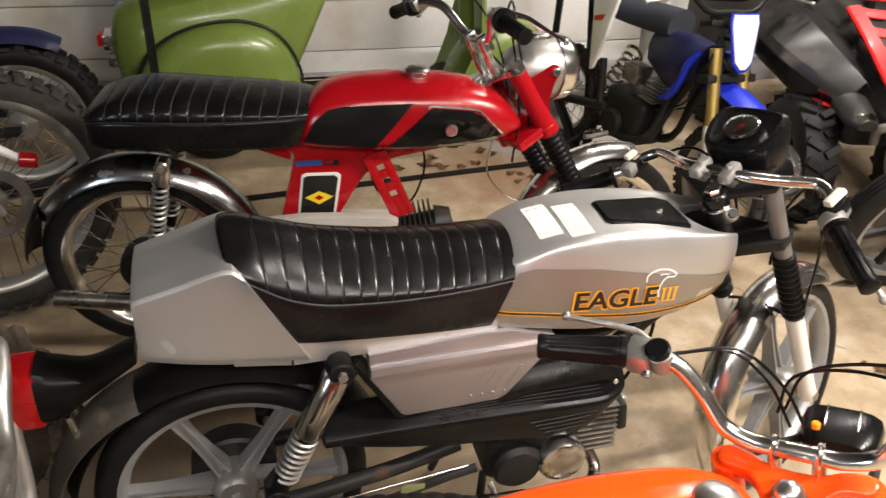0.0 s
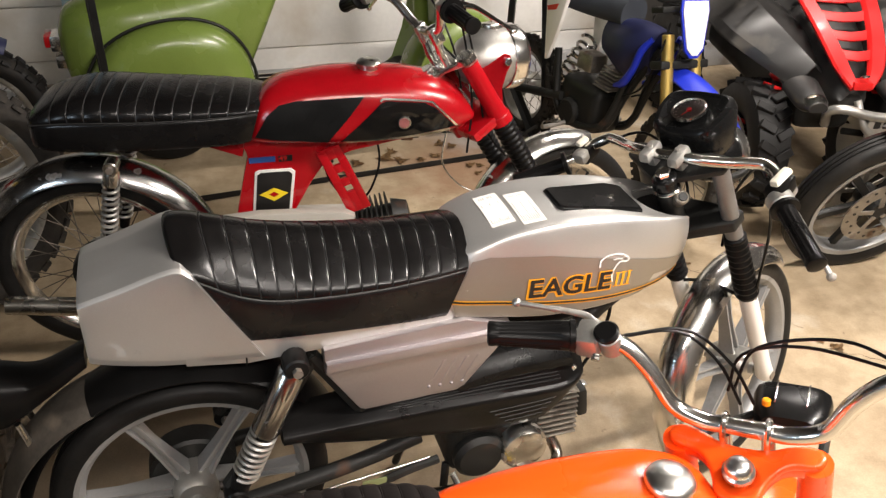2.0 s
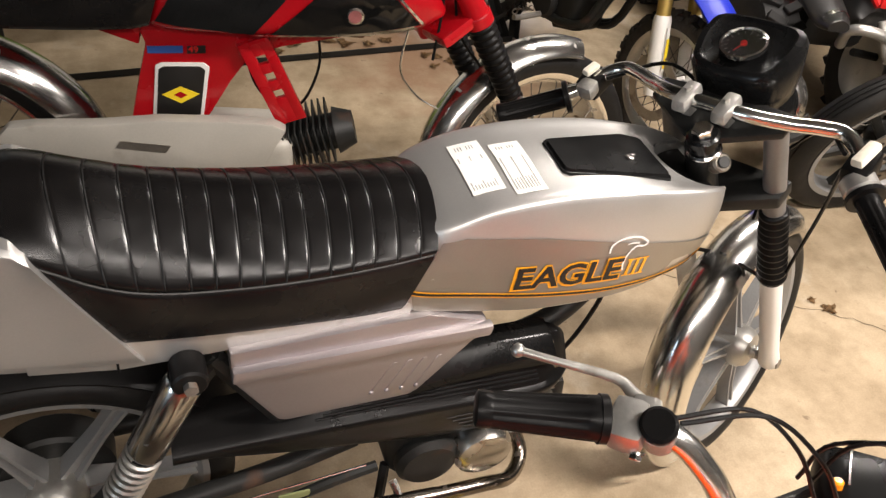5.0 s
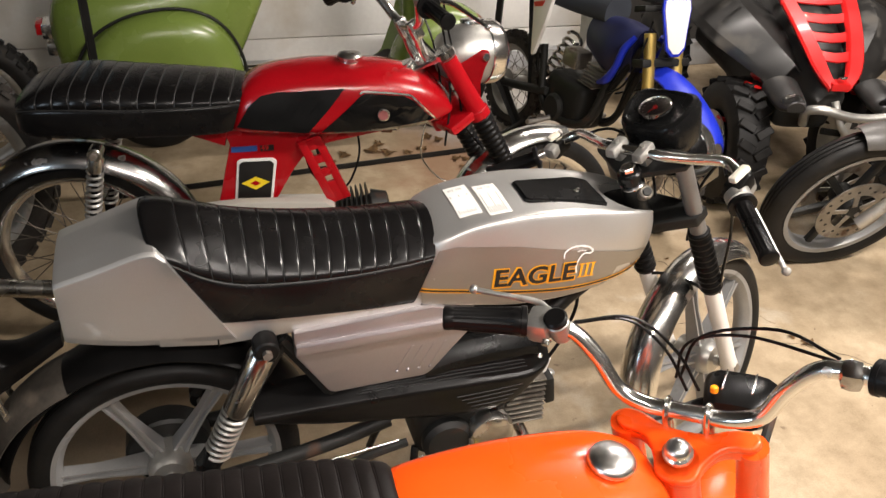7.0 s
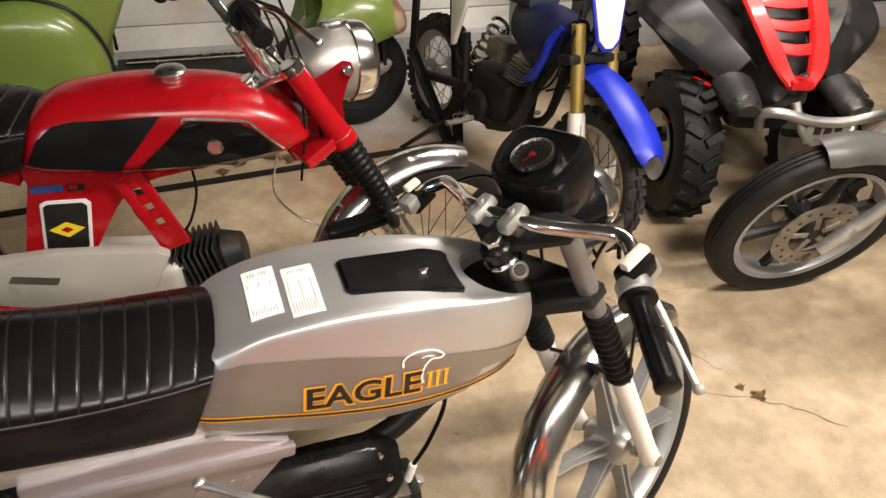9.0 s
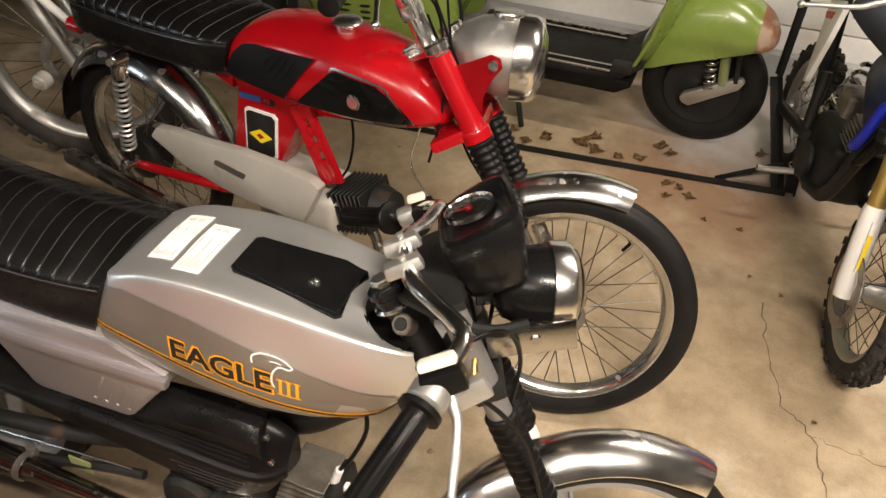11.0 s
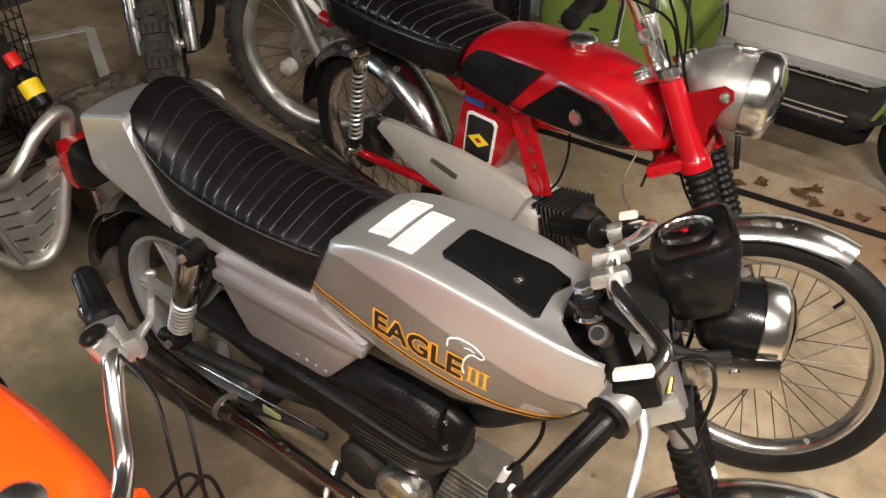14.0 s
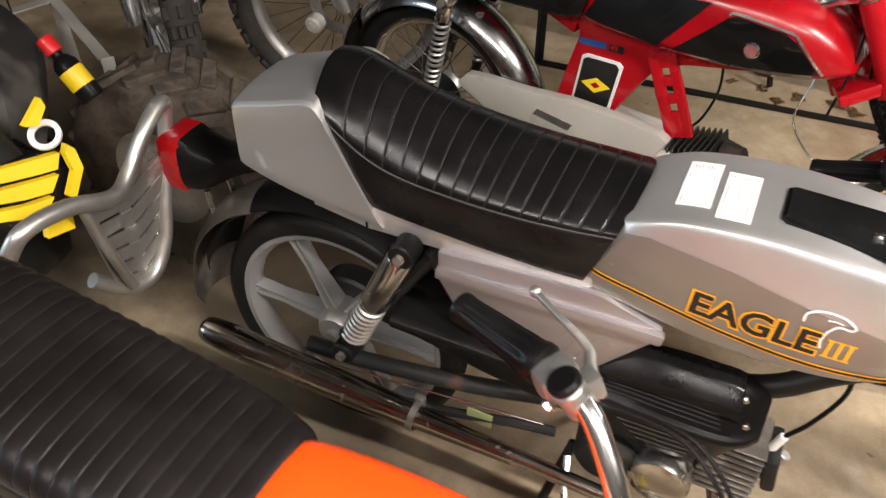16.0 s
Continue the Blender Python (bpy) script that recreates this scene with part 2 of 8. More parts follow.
def concrete():
    """Bare concrete: tan mottling, grey dusty patches, dark drips, hairline pits."""
    m = bpy.data.materials.new("stained_concrete")
    m.use_nodes = True
    n, l = m.node_tree.nodes, m.node_tree.links
    b = n["Principled BSDF"]
    tc = n.new("ShaderNodeTexCoord")

    def nz(s, d=6.0, r=0.55):
        k = n.new("ShaderNodeTexNoise")
        k.inputs["Scale"].default_value, k.inputs["Detail"].default_value, k.inputs["Roughness"].default_value = s, d, r
        l.new(tc.outputs["Object"], k.inputs["Vector"])
        return k.outputs[0]

    def ramp(src, stops):
        r = n.new("ShaderNodeValToRGB")
        l.new(src, r.inputs[0])
        e = r.color_ramp.elements
        while len(e) < len(stops):
            e.new(0.5)
        for k, (p, c) in zip(e, stops):
            k.position, k.color = p, (*c, 1)
        return r.outputs[0]

    def mix(f, a, c, mode="MIX"):
        x = n.new("ShaderNodeMix")
        x.data_type, x.blend_type = "RGBA", mode
        if hasattr(f, "links"):
            l.new(f, x.inputs[0])
        else:
            x.inputs[0].default_value = f
        for sock, v in ((x.inputs[6], a), (x.inputs[7], c)):
            if hasattr(v, "links"):
                l.new(v, sock)
            else:
                sock.default_value = (*v, 1)
        return x.outputs[2]

    base = ramp(nz(1.6), [(0.3, (0.33, 0.245, 0.15)), (0.5, (0.44, 0.34, 0.22)), (0.68, (0.53, 0.425, 0.29))])
    mott = ramp(nz(11, 8, 0.65), [(0.35, (0.72, 0.70, 0.66)), (0.60, (1.0, 1.0, 1.0))])
    c = mix(1.0, base, mott, "MULTIPLY")
    spots = ramp(nz(24, 4, 0.5), [(0.69, (0, 0, 0)), (0.76, (1, 1, 1))])
    c = mix(spots, c, (0.20, 0.14, 0.085))
    streak = ramp(nz(5.5, 10, 0.72), [(0.60, (0, 0, 0)), (0.70, (0.55, 0.55, 0.55))])
    c = mix(streak, c, (0.24, 0.175, 0.105))
    oil = ramp(nz(0.9, 7, 0.6), [(0.58, (0, 0, 0)), (0.70, (0.6, 0.6, 0.6))])
    c = mix(oil, c, (0.19, 0.145, 0.09))
    pale = ramp(nz(3.1, 5, 0.6), [(0.60, (0, 0, 0)), (0.72, (0.7, 0.7, 0.7))])
    c = mix(pale, c, (0.54, 0.47, 0.37))
    # patches with their own place: rust by the steel frame, brown stain with painted-in shade between the mopeds,
    # darker and paler areas beyond
    def stain_or_shade_at(c, place, shade, strength, reach, ragged):
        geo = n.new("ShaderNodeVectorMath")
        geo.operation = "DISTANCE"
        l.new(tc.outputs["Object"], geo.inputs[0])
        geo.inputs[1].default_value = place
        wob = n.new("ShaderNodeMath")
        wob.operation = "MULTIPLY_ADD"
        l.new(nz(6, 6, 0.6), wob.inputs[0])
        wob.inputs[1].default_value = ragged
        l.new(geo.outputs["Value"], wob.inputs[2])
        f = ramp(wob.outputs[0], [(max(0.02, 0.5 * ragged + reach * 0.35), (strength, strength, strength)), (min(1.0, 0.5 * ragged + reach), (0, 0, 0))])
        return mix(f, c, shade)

    c = stain_or_shade_at(c, (1.25, 2.93, 0.0), (0.27, 0.15, 0.085), 0.8, 0.5, 0.9)
    # brown stain, darkened further to paint in the orange moped's shadow
    c = stain_or_shade_at(c, (-0.02, 0.98, 0.0), (0.10, 0.072, 0.045), 0.9, 0.62, 0.7)
    c = stain_or_shade_at(c, (-0.28, 1.14, 0.0), (0.19, 0.20, 0.09), 0.4, 0.35, 0.5)
    # two darker brown patches, by the silver tail and behind the quad
    c = stain_or_shade_at(c, (-0.35, 1.55, 0.0), (0.14, 0.105, 0.07), 0.75, 0.6, 0.6)
    c = stain_or_shade_at(c, (-1.15, 1.75, 0.0), (0.09, 0.07, 0.05), 0.9, 0.9, 0.5)
    c = stain_or_shade_at(c, (1.45, 3.42, 0.0), (0.60, 0.58, 0.55), 0.8, 0.55, 0.6)
    grain = ramp(nz(220, 3), [(0.3, (0.9, 0.9, 0.9)), (0.7, (1.06, 1.06, 1.06))])
    c = mix(1.0, c, grain, "MULTIPLY")
    l.new(c, b.inputs["Base Color"])
    b.inputs["Roughness"].default_value = 0.7
    bp = n.new("ShaderNodeBump")
    bp.inputs["Strength"].default_value, bp.inputs["Distance"].default_value = 0.25, 0.003
    l.new(nz(60, 8, 0.6), bp.inputs["Height"])
    l.new(bp.outputs[0], b.inputs["Normal"])
    return m


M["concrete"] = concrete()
M["wall"] = mat("white_wall_paint", (0.82, 0.80, 0.76), 0.6, 0.0, 0.08, 2.5, 60, 0.15, dirt=(0.62, 0.56, 0.47), dirt_at=0.60, dirt_scale=2.2)
M["plinth"] = mat("grey_render", (0.42, 0.42, 0.42), 0.8, 0.0, 0.15, 6, 90, 0.3, dirt=(0.22, 0.18, 0.14), dirt_at=0.6, dirt_scale=5)
M["wall_dark"] = mat("dark_board_wall", (0.05, 0.045, 0.04), 0.8, 0.0, 0.3, 3, 60, 0.2)
M["ceiling"] = mat("ceiling_board", (0.11, 0.10, 0.088), 0.8, 0.0, 0.1, 2, 60, 0.1)


# ---- mesh helpers ----
def V(*a):
    return Vector(a)


def catmull(pts, n):
    """Points along a smooth curve through pts, n per span."""
    p = [Vector(q) for q in pts]
    p = [p[0] * 2 - p[1]] + p + [p[-1] * 2 - p[-2]]
    out = []
    for i in range(1, len(p) - 2):
        for k in range(n):
            t = k / n
            a, b, c, d = p[i - 1], p[i], p[i + 1], p[i + 2]
            out.append(0.5 * (2 * b + (c - a) * t + (2 * a - 5 * b + 4 * c - d) * t * t + (3 * b - a - 3 * c + d) * t ** 3))
    return out + [p[-2]]


def chaikin(ring, times=2, keep=0.25):
    for _ in range(times):
        out = []
        for i, a in enumerate(ring):
            b = ring[(i + 1) % len(ring)]
            out += [a.lerp(b, keep), a.lerp(b, 1 - keep)]
        ring = out
    return ring


def loft(bm, rings, cap=True):
    """Skin of closed rings of equal count."""
    rows = [[bm.verts.new(p) for p in r] for r in rings]
    n = len(rows[0])
    for a, b in zip(rows, rows[1:]):
        for i in range(n):
            j = (i + 1) % n
            bm.faces.new((a[i], a[j], b[j], b[i]))
    if cap:
        bm.faces.new(list(reversed(rows[0])))
        bm.faces.new(rows[-1])
    return rows


def sweep(bm, pts, r, seg=10, smooth=5, cap=True):
    """A round bar along pts; r is one radius or one for each point."""
    path = catmull(pts, smooth) if smooth > 1 and len(pts) > 2 else [Vector(p) for p in pts]
    rs = [r] * len(path) if not isinstance(r, (list, tuple)) else [float(v) for v in np.interp(np.linspace(0, 1, len(path)), np.linspace(0, 1, len(r)), r)]
    rings, side = [], None
    for i, p in enumerate(path):
        d = (path[min(i + 1, len(path) - 1)] - path[max(i - 1, 0)]).normalized()
        if side is None:
            side = d.orthogonal().normalized()
        side = (side - d * side.dot(d)).normalized()
        up = d.cross(side)
        rings.append([p + rs[i] * (math.cos(a) * side + math.sin(a) * up) for a in (2 * math.pi * k / seg for k in range(seg))])
    return loft(bm, rings, cap)


def revolve(bm, prof, m=Matrix(), seg=48, closed=False):
    """Turn a profile of (radius, y) about the local y axis."""
    rings = []
    for k in range(seg):
        a = 2 * math.pi * k / seg
        rings.append([bm.verts.new(m @ V(r * math.cos(a), y, r * math.sin(a))) for r, y in prof])
    n = len(prof)
    for k in range(seg):
        a, b = rings[k], rings[(k + 1) % seg]
        for i in range(n if closed else n - 1):
            j = (i + 1) % n
            if prof[i][0] < 1e-6 and prof[j][0] < 1e-6:
                continue
            try:
                if prof[i][0] < 1e-6:
                    bm.faces.new((a[i], a[j], b[j]))
                elif prof[j][0] < 1e-6:
                    bm.faces.new((a[i], a[j], b[i]))
                else:
                    bm.faces.new((a[i], a[j], b[j], b[i]))
            except ValueError:
                pass
    if any(r < 1e-6 for r, _ in prof):
        bmesh.ops.remove_doubles(bm, verts=bm.verts, dist=1e-6)


def rbox(bm, size, at=(0, 0, 0), bevel=0.004, m=Matrix(), taper=1.0, seg=2):
    """A box with rounded edges; taper narrows its top."""
    k = bmesh.new()
    bmesh.ops.create_cube(k, size=1.0)
    for v in k.verts:
        s = taper if v.co.z > 0 else 1
        v.co = V(v.co.x * size[0] * s, v.co.y * size[1] * s, v.co.z * size[2])
    if bevel:
        bmesh.ops.bevel(k, geom=list(k.edges), offset=bevel, segments=seg, affect="EDGES", profile=0.6)
    k.transform(m @ Matrix.Translation(at))
    join(bm, k)


def join(bm, k):
    me = bpy.data.meshes.new("tmp")
    k.to_mesh(me)
    k.free()
    bm.from_mesh(me)
    bpy.data.meshes.remove(me)


def prism(bm, poly, y0, y1, bevel=0.003, m=Matrix(), seg=2):
    """A plate cut to a side outline of (x, z), between y0 and y1."""
    k = bmesh.new()
    f = k.faces.new([k.verts.new((x, y0, z)) for x, z in poly])
    r = bmesh.ops.extrude_face_region(k, geom=[f])
    for v in r["geom"]:
        if isinstance(v, bmesh.types.BMVert):
            v.co.y = y1
    bmesh.ops.recalc_face_normals(k, faces=k.faces)
    if bevel:
        bmesh.ops.bevel(k, geom=list(k.edges), offset=bevel, segments=seg, affect="EDGES", profile=0.6)
    k.transform(m)
    join(bm, k)


def cyl(bm, a, b, r, seg=14, r2=None, bevel=0.0):
    a, b = Vector(a), Vector(b)
    if bevel:
        d = (b - a).normalized()
        sweep(bm, [a, a + d * bevel, b - d * bevel, b], [r - bevel, r, r2 or r, (r2 or r) - bevel], seg, 1)
    else:
        sweep(bm, [a, b], [r, r2 if r2 is not None else r], seg, 1)


def coil(bm, a, b, r, wire, turns, seg=6):
    a, b = Vector(a), Vector(b)
    d = (b - a).normalized()
    s = d.orthogonal().normalized()
    u = d.cross(s)
    n = int(turns * 14)
    pts = [a.lerp(b, k / n) + r * (math.cos(2 * math.pi * turns * k / n) * s + math.sin(2 * math.pi * turns * k / n) * u) for k in range(n + 1)]
    sweep(bm, pts, wire, seg, 1)


def finish(bm, sharp=0.7):
    bmesh.ops.recalc_face_normals(bm, faces=bm.faces)
    for f in bm.faces:
        f.smooth = True
    for e in bm.edges:
        if len(e.link_faces) == 2 and e.calc_face_angle(0) > sharp:
            e.smooth = False


def part(name, bm, material, parent=None, label="", m=None, sharp=0.7):
    """Links a bmesh as one mesh object, under a thing or a part of it."""
    if m is not None:
        bm.transform(m)
    finish(bm, sharp)
    me = bpy.data.meshes.new(name)
    bm.to_mesh(me)
    bm.free()
    me.materials.append(material)
    ob = new(name, me)
    if parent:
        ob.parent = parent
    if label:
        ob["label"] = label
    return ob


def thing(name, m, label, category, group="", kind=""):
    ob = new(name)
    ob.empty_display_size = 0.1
    ob.matrix_world = m
    return tagged(ob, label, category, group, kind)


def solid(name, bm, material, label, category="", kind="", group=""):
    return tagged(part(name, bm, material), label, category, group, kind)


def twin(ob, m, parent):
    """Another object on the same mesh."""
    o = new(ob.name.split(".")[0], ob.data)
    o.parent = parent
    o.matrix_local = m
    return o


# ---- room ----
X0, X1, Y0, Y1, H = -2.6, 4.6, -1.6, 3.74, 2.5
b = bmesh.new()
rbox(b, (X1 - X0 + 0.4, Y1 - Y0 + 0.4, 0.2), ((X0 + X1) / 2, (Y0 + Y1) / 2, -0.1), 0)
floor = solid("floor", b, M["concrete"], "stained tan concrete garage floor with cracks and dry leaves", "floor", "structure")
b = bmesh.new()
rbox(b, (X1 - X0 + 0.4, Y1 - Y0 + 0.4, 0.1), ((X0 + X1) / 2, (Y0 + Y1) / 2, H + 0.05), 0)
solid("ceiling", b, M["ceiling"], "plain pale garage ceiling board", "ceiling", "structure")
for nm, sx, sy, at, mt in (("wall_east", 0.2, Y1 - Y0, (X1 + 0.1, (Y0 + Y1) / 2, H / 2), "wall_dark"),
                           ("wall_south", X1 - X0 + 0.4, 0.2, ((X0 + X1) / 2, Y0 - 0.1, H / 2), "wall_dark")):
    b = bmesh.new()
    rbox(b, (sx, sy, H), at, 0)
    solid(nm, b, M[mt], "dark plain garage wall", "wall", "structure")
# opening and frame added round the cool lamp, all out of view
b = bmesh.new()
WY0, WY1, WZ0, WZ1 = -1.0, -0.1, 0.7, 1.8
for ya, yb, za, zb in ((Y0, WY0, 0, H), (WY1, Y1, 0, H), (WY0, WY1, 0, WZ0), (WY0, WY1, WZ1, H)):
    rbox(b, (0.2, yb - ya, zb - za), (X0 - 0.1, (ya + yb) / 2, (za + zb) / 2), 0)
solid("wall_west", b, M["wall_dark"], "dark plain garage wall with an added opening for the cool lamp", "wall", "structure")
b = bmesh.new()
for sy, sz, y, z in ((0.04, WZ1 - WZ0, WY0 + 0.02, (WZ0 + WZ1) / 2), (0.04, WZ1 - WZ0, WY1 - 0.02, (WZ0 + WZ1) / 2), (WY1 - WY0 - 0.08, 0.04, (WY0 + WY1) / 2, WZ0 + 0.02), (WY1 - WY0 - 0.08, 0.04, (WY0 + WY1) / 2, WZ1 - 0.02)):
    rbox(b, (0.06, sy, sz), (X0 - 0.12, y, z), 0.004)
solid("added_window_1", b, M["white"], "added white frame round the cool lamp's opening, unseen", "window", "structure")
b = bmesh.new()
rbox(b, (X1 - X0 + 0.4, 0.2, H), ((X0 + X1) / 2, Y1 + 0.12, H / 2), 0)
wall_n = solid("wall_north", b, M["wall"], "wall of wide horizontal white boards, with added dark ones above and at the right", "wall", "structure")
# right-hand boards stand in for a black background; unseen upper ones darken reflections
for xa, xb, nm in ((X0 - 0.2, 2.35, "wall"), (2.354, X1 + 0.2, "wall_dark")):
    for i in range(11):
        b = bmesh.new()
        z = 0.0 + i * 0.23
        rbox(b, (xb - xa, 0.02, 0.224), ((xa + xb) / 2, Y1 + 0.012, z + 0.112), 0.003)
        part("board", b, M["wall_dark" if i > 5 else nm], wall_n)
b = bmesh.new()
rbox(b, (X1 - X0 + 0.3, 0.05, 0.13), ((X0 + X1) / 2, Y1 - 0.028, 0.066), 0.006)
solid("baseboard", b, M["plinth"], "grey rendered plinth along the wall's foot", "plinth", "structure")


# ---- parts that several machines share ----
def tyre_profile(r, w, rim_r):
    """Cross-section of a road tyre: outer radius r, width w, seated on rim_r."""
    h = w / 2
    return [(rim_r, -h * 0.62), (rim_r + (r - rim_r) * 0.35, -h * 0.98), (rim_r + (r - rim_r) * 0.62, -h), (rim_r + (r - rim_r) * 0.85, -h * 0.8), (r - 0.002, -h * 0.45),
            (r, 0), (r - 0.002, h * 0.45), (rim_r + (r - rim_r) * 0.85, h * 0.8), (rim_r + (r - rim_r) * 0.62, h), (rim_r + (r - rim_r) * 0.35, h * 0.98), (rim_r, h * 0.62)]


def tyre(owner, m, r, w, rim_r, knobs=0, material="rubber", label="worn black road tyre", grooves=True):
    b = bmesh.new()
    prof = tyre_profile(r, w, rim_r)
    if grooves and not knobs:
        p = []
        for q in prof:
            p.append(q)
        for y in (-w * 0.16, 0.0, w * 0.16):
            k = [i for i, q in enumerate(p) if q[1] < y - 0.003][-1] + 1
            rr = r - 0.0015
            p[k:k] = [(rr, y - 0.0025), (rr - 0.004, y - 0.0015), (rr - 0.004, y + 0.0015), (rr, y + 0.0025)]
            p = [q for q in p if not (abs(q[1] - y) < 0.001 and abs(q[0] - r) < 1e-6)]
        prof = p
    revolve(b, prof, m, 72)
    ob = part("tyre", b, M[material], owner, label)
    blocks = {}
    for k in range(knobs):
        a = 2 * math.pi * k / knobs
        rows = ((-0.36, 0.010), (0.36, 0.010), (-0.12, 0.013), (0.12, 0.013)) if k % 2 else ((-0.46, 0.006), (0.46, 0.006), (0.0, 0.014))
        for f, hgt in rows:
            q = m @ Matrix.Rotation(a, 4, "Y") @ Matrix.Translation((r - abs(f) ** 2 * w * 0.55, f * w, 0)) @ Matrix.Rotation(-f * 0.85, 4, "Z")
            if hgt not in blocks:
                b = bmesh.new()
                rbox(b, (hgt * 2, w * 0.17, 2 * math.pi * r / knobs * 0.62), (0, 0, 0), 0, taper=0.86)
                blocks[hgt] = part("tread_block", b, M[material], owner)
                blocks[hgt].matrix_local = q
            else:
                twin(blocks[hgt], q, owner)
    return ob


def spoke_wheel(owner, name, m, r, w, rim_r, spokes=36, hub_r=0.045, rim_mat="chrome", hub_mat="alu", knobs=0, tyre_mat="rubber", tyre_label="worn black road tyre", rim_label="chromed steel rim"):
    """Wire wheel about the local y axis of m: rim > tyre, hub, spokes."""
    b = bmesh.new()
    hw = w * 0.36
    revolve(b, [(rim_r + 0.006, -hw), (rim_r + 0.007, -hw + 0.004), (rim_r - 0.010, -hw + 0.008), (rim_r - 0.018, 0), (rim_r - 0.010, hw - 0.008), (rim_r + 0.007, hw - 0.004), (rim_r + 0.006, hw),
                (rim_r - 0.006, hw - 0.001), (rim_r - 0.016, hw - 0.010), (rim_r - 0.024, 0), (rim_r - 0.016, -hw + 0.010), (rim_r - 0.006, -hw + 0.001)], m, 72, True)
    rim = part(name, b, M[rim_mat], owner, rim_label)
    tyre(rim, m, r, w, rim_r - 0.002, knobs, tyre_mat, tyre_label)
    b = bmesh.new()
    hl = 0.048
    revolve(b, [(0, -hl - 0.012), (0.014, -hl - 0.012), (0.016, -hl), (hub_r, -hl + 0.004), (hub_r, -hl + 0.012), (hub_r * 0.72, -hl + 0.02), (hub_r * 0.66, 0), (hub_r * 0.85, hl - 0.02), (hub_r, hl - 0.012), (hub_r, hl - 0.004), (0.016, hl), (0.014, hl + 0.012), (0, hl + 0.012)], m, 28)
    part("hub", b, M[hub_mat], rim, "dull cast wheel hub")
    for k in range(spokes):
        side = 1 if k % 2 else -1
        a = 2 * math.pi * (k + 0.5) / spokes
        lead = 0.42 * (1 if (k // 2) % 2 else -1)
        p0 = V(hub_r * 0.95 * math.cos(a + lead), side * (hl - 0.008), hub_r * 0.95 * math.sin(a + lead))
        p1 = V((rim_r - 0.02) * math.cos(a), side * 0.004, (rim_r - 0.02) * math.sin(a))
        b = bmesh.new()
        cyl(b, p0, p1, 0.0014, 5)
        part("spoke", b, M["spoke"], rim, m=m)
    return rim


def alloy_wheel(owner, name, m, r, w, rim_r, turn=0.0):
    """Six-armed cast wheel: rim > tyre, hub, arms."""
    b = bmesh.new()
    hw = w * 0.4
    revolve(b, [(rim_r + 0.008, -hw), (rim_r + 0.008, -hw + 0.004), (rim_r - 0.002, -hw + 0.010), (rim_r - 0.006, 0), (rim_r - 0.002, hw - 0.010), (rim_r + 0.008, hw - 0.004), (rim_r + 0.008, hw),
                (rim_r - 0.002, hw - 0.002), (rim_r - 0.011, hw - 0.014), (rim_r - 0.014, 0), (rim_r - 0.011, -hw + 0.014), (rim_r - 0.002, -hw + 0.002)], m, 72, True)
    rim = part(name, b, M["wheel_alu"], owner, "grey painted six-spoke alloy wheel")
    tyre(rim, m, r, w, rim_r, label="dusty black road tyre")
    b = bmesh.new()
    revolve(b, [(0, -0.06), (0.012, -0.06), (0.014, -0.05), (0.034, -0.046), (0.042, -0.034), (0.044, -0.02), (0.042, 0), (0.044, 0.02), (0.042, 0.034), (0.034, 0.046), (0.014, 0.05), (0.012, 0.06), (0, 0.06)], m, 32)
    part("hub", b, M["alu"], rim, "dull cast wheel hub with axle nut")
    for k in range(6):
        b = bmesh.new()
        a = 2 * math.pi * k / 6 + turn
        q = Matrix.Rotation(-a, 4, "Y")
        rings = []
        for t, (hy, hz) in ((0.030, (0.020, 0.015)), (0.10, (0.015, 0.0105)), (rim_r - 0.07, (0.013, 0.0090)), (rim_r - 0.008, (0.014, 0.012))):
            rings.append([q @ V(t, y, z) for y, z in ((-hy, -hz), (-hy, -hz * 0.55), (-hy * 0.35, -hz * 0.4), (-hy * 0.35, hz * 0.4), (-hy, hz * 0.55), (-hy, hz), (hy, hz), (hy, hz * 0.55), (hy * 0.35, hz * 0.4), (hy * 0.35, -hz * 0.4), (hy, -hz * 0.55), (hy, -hz))])
        loft(b, rings)
        part("wheel_arm", b, M["wheel_alu"], rim, m=m, sharp=0.5)
    return rim


def shock(owner, top, bottom, r=0.024, shroud=0.42, spring_mat="alu", turns=7, cap_mat="plastic", shroud_mat="chrome"):
    """Sprung damper: shroud > spring, rod, eyes."""
    top, bottom = Vector(top), Vector(bottom)
    d = (bottom - top).normalized()
    ln = (bottom - top).length
    b = bmesh.new()
    sweep(b, [top + d * 0.012, top + d * 0.02, top + d * (ln * shroud - 0.006), top + d * ln * shroud], [r * 0.85, r, r, r * 0.92], 20, 1)
    body = part("rear_shock", b, M[shroud_mat], owner, "chromed rear shock absorber with open spring")
    b = bmesh.new()
    coil(b, top + d * ln * shroud, top + d * ln * 0.84, r * 0.86, 0.0042, turns)
    part("spring", b, M[spring_mat], body, "bright coil spring")
    b = bmesh.new()
    cyl(b, top + d * ln * shroud, bottom, r * 0.42, 12)
    cyl(b, top + d * ln * 0.84, bottom - d * 0.012, r * 0.8, 14, r * 0.6)
    part("damper_rod", b, M["plastic"], body)
    for p, nm in ((top, "upper_eye"), (bottom, "lower_eye")):
        b = bmesh.new()
        cyl(b, p + V(0, 0.02, 0), p - V(0, 0.022, 0), r * 0.86, 16, None, 0.003)
        part(nm, b, M[cap_mat], body)
        b = bmesh.new()
        cyl(b, p - V(0, 0.02, 0), p - V(0, 0.031, 0), 0.009, 6)
        part("nut", b, M["steel"], body)
    return body


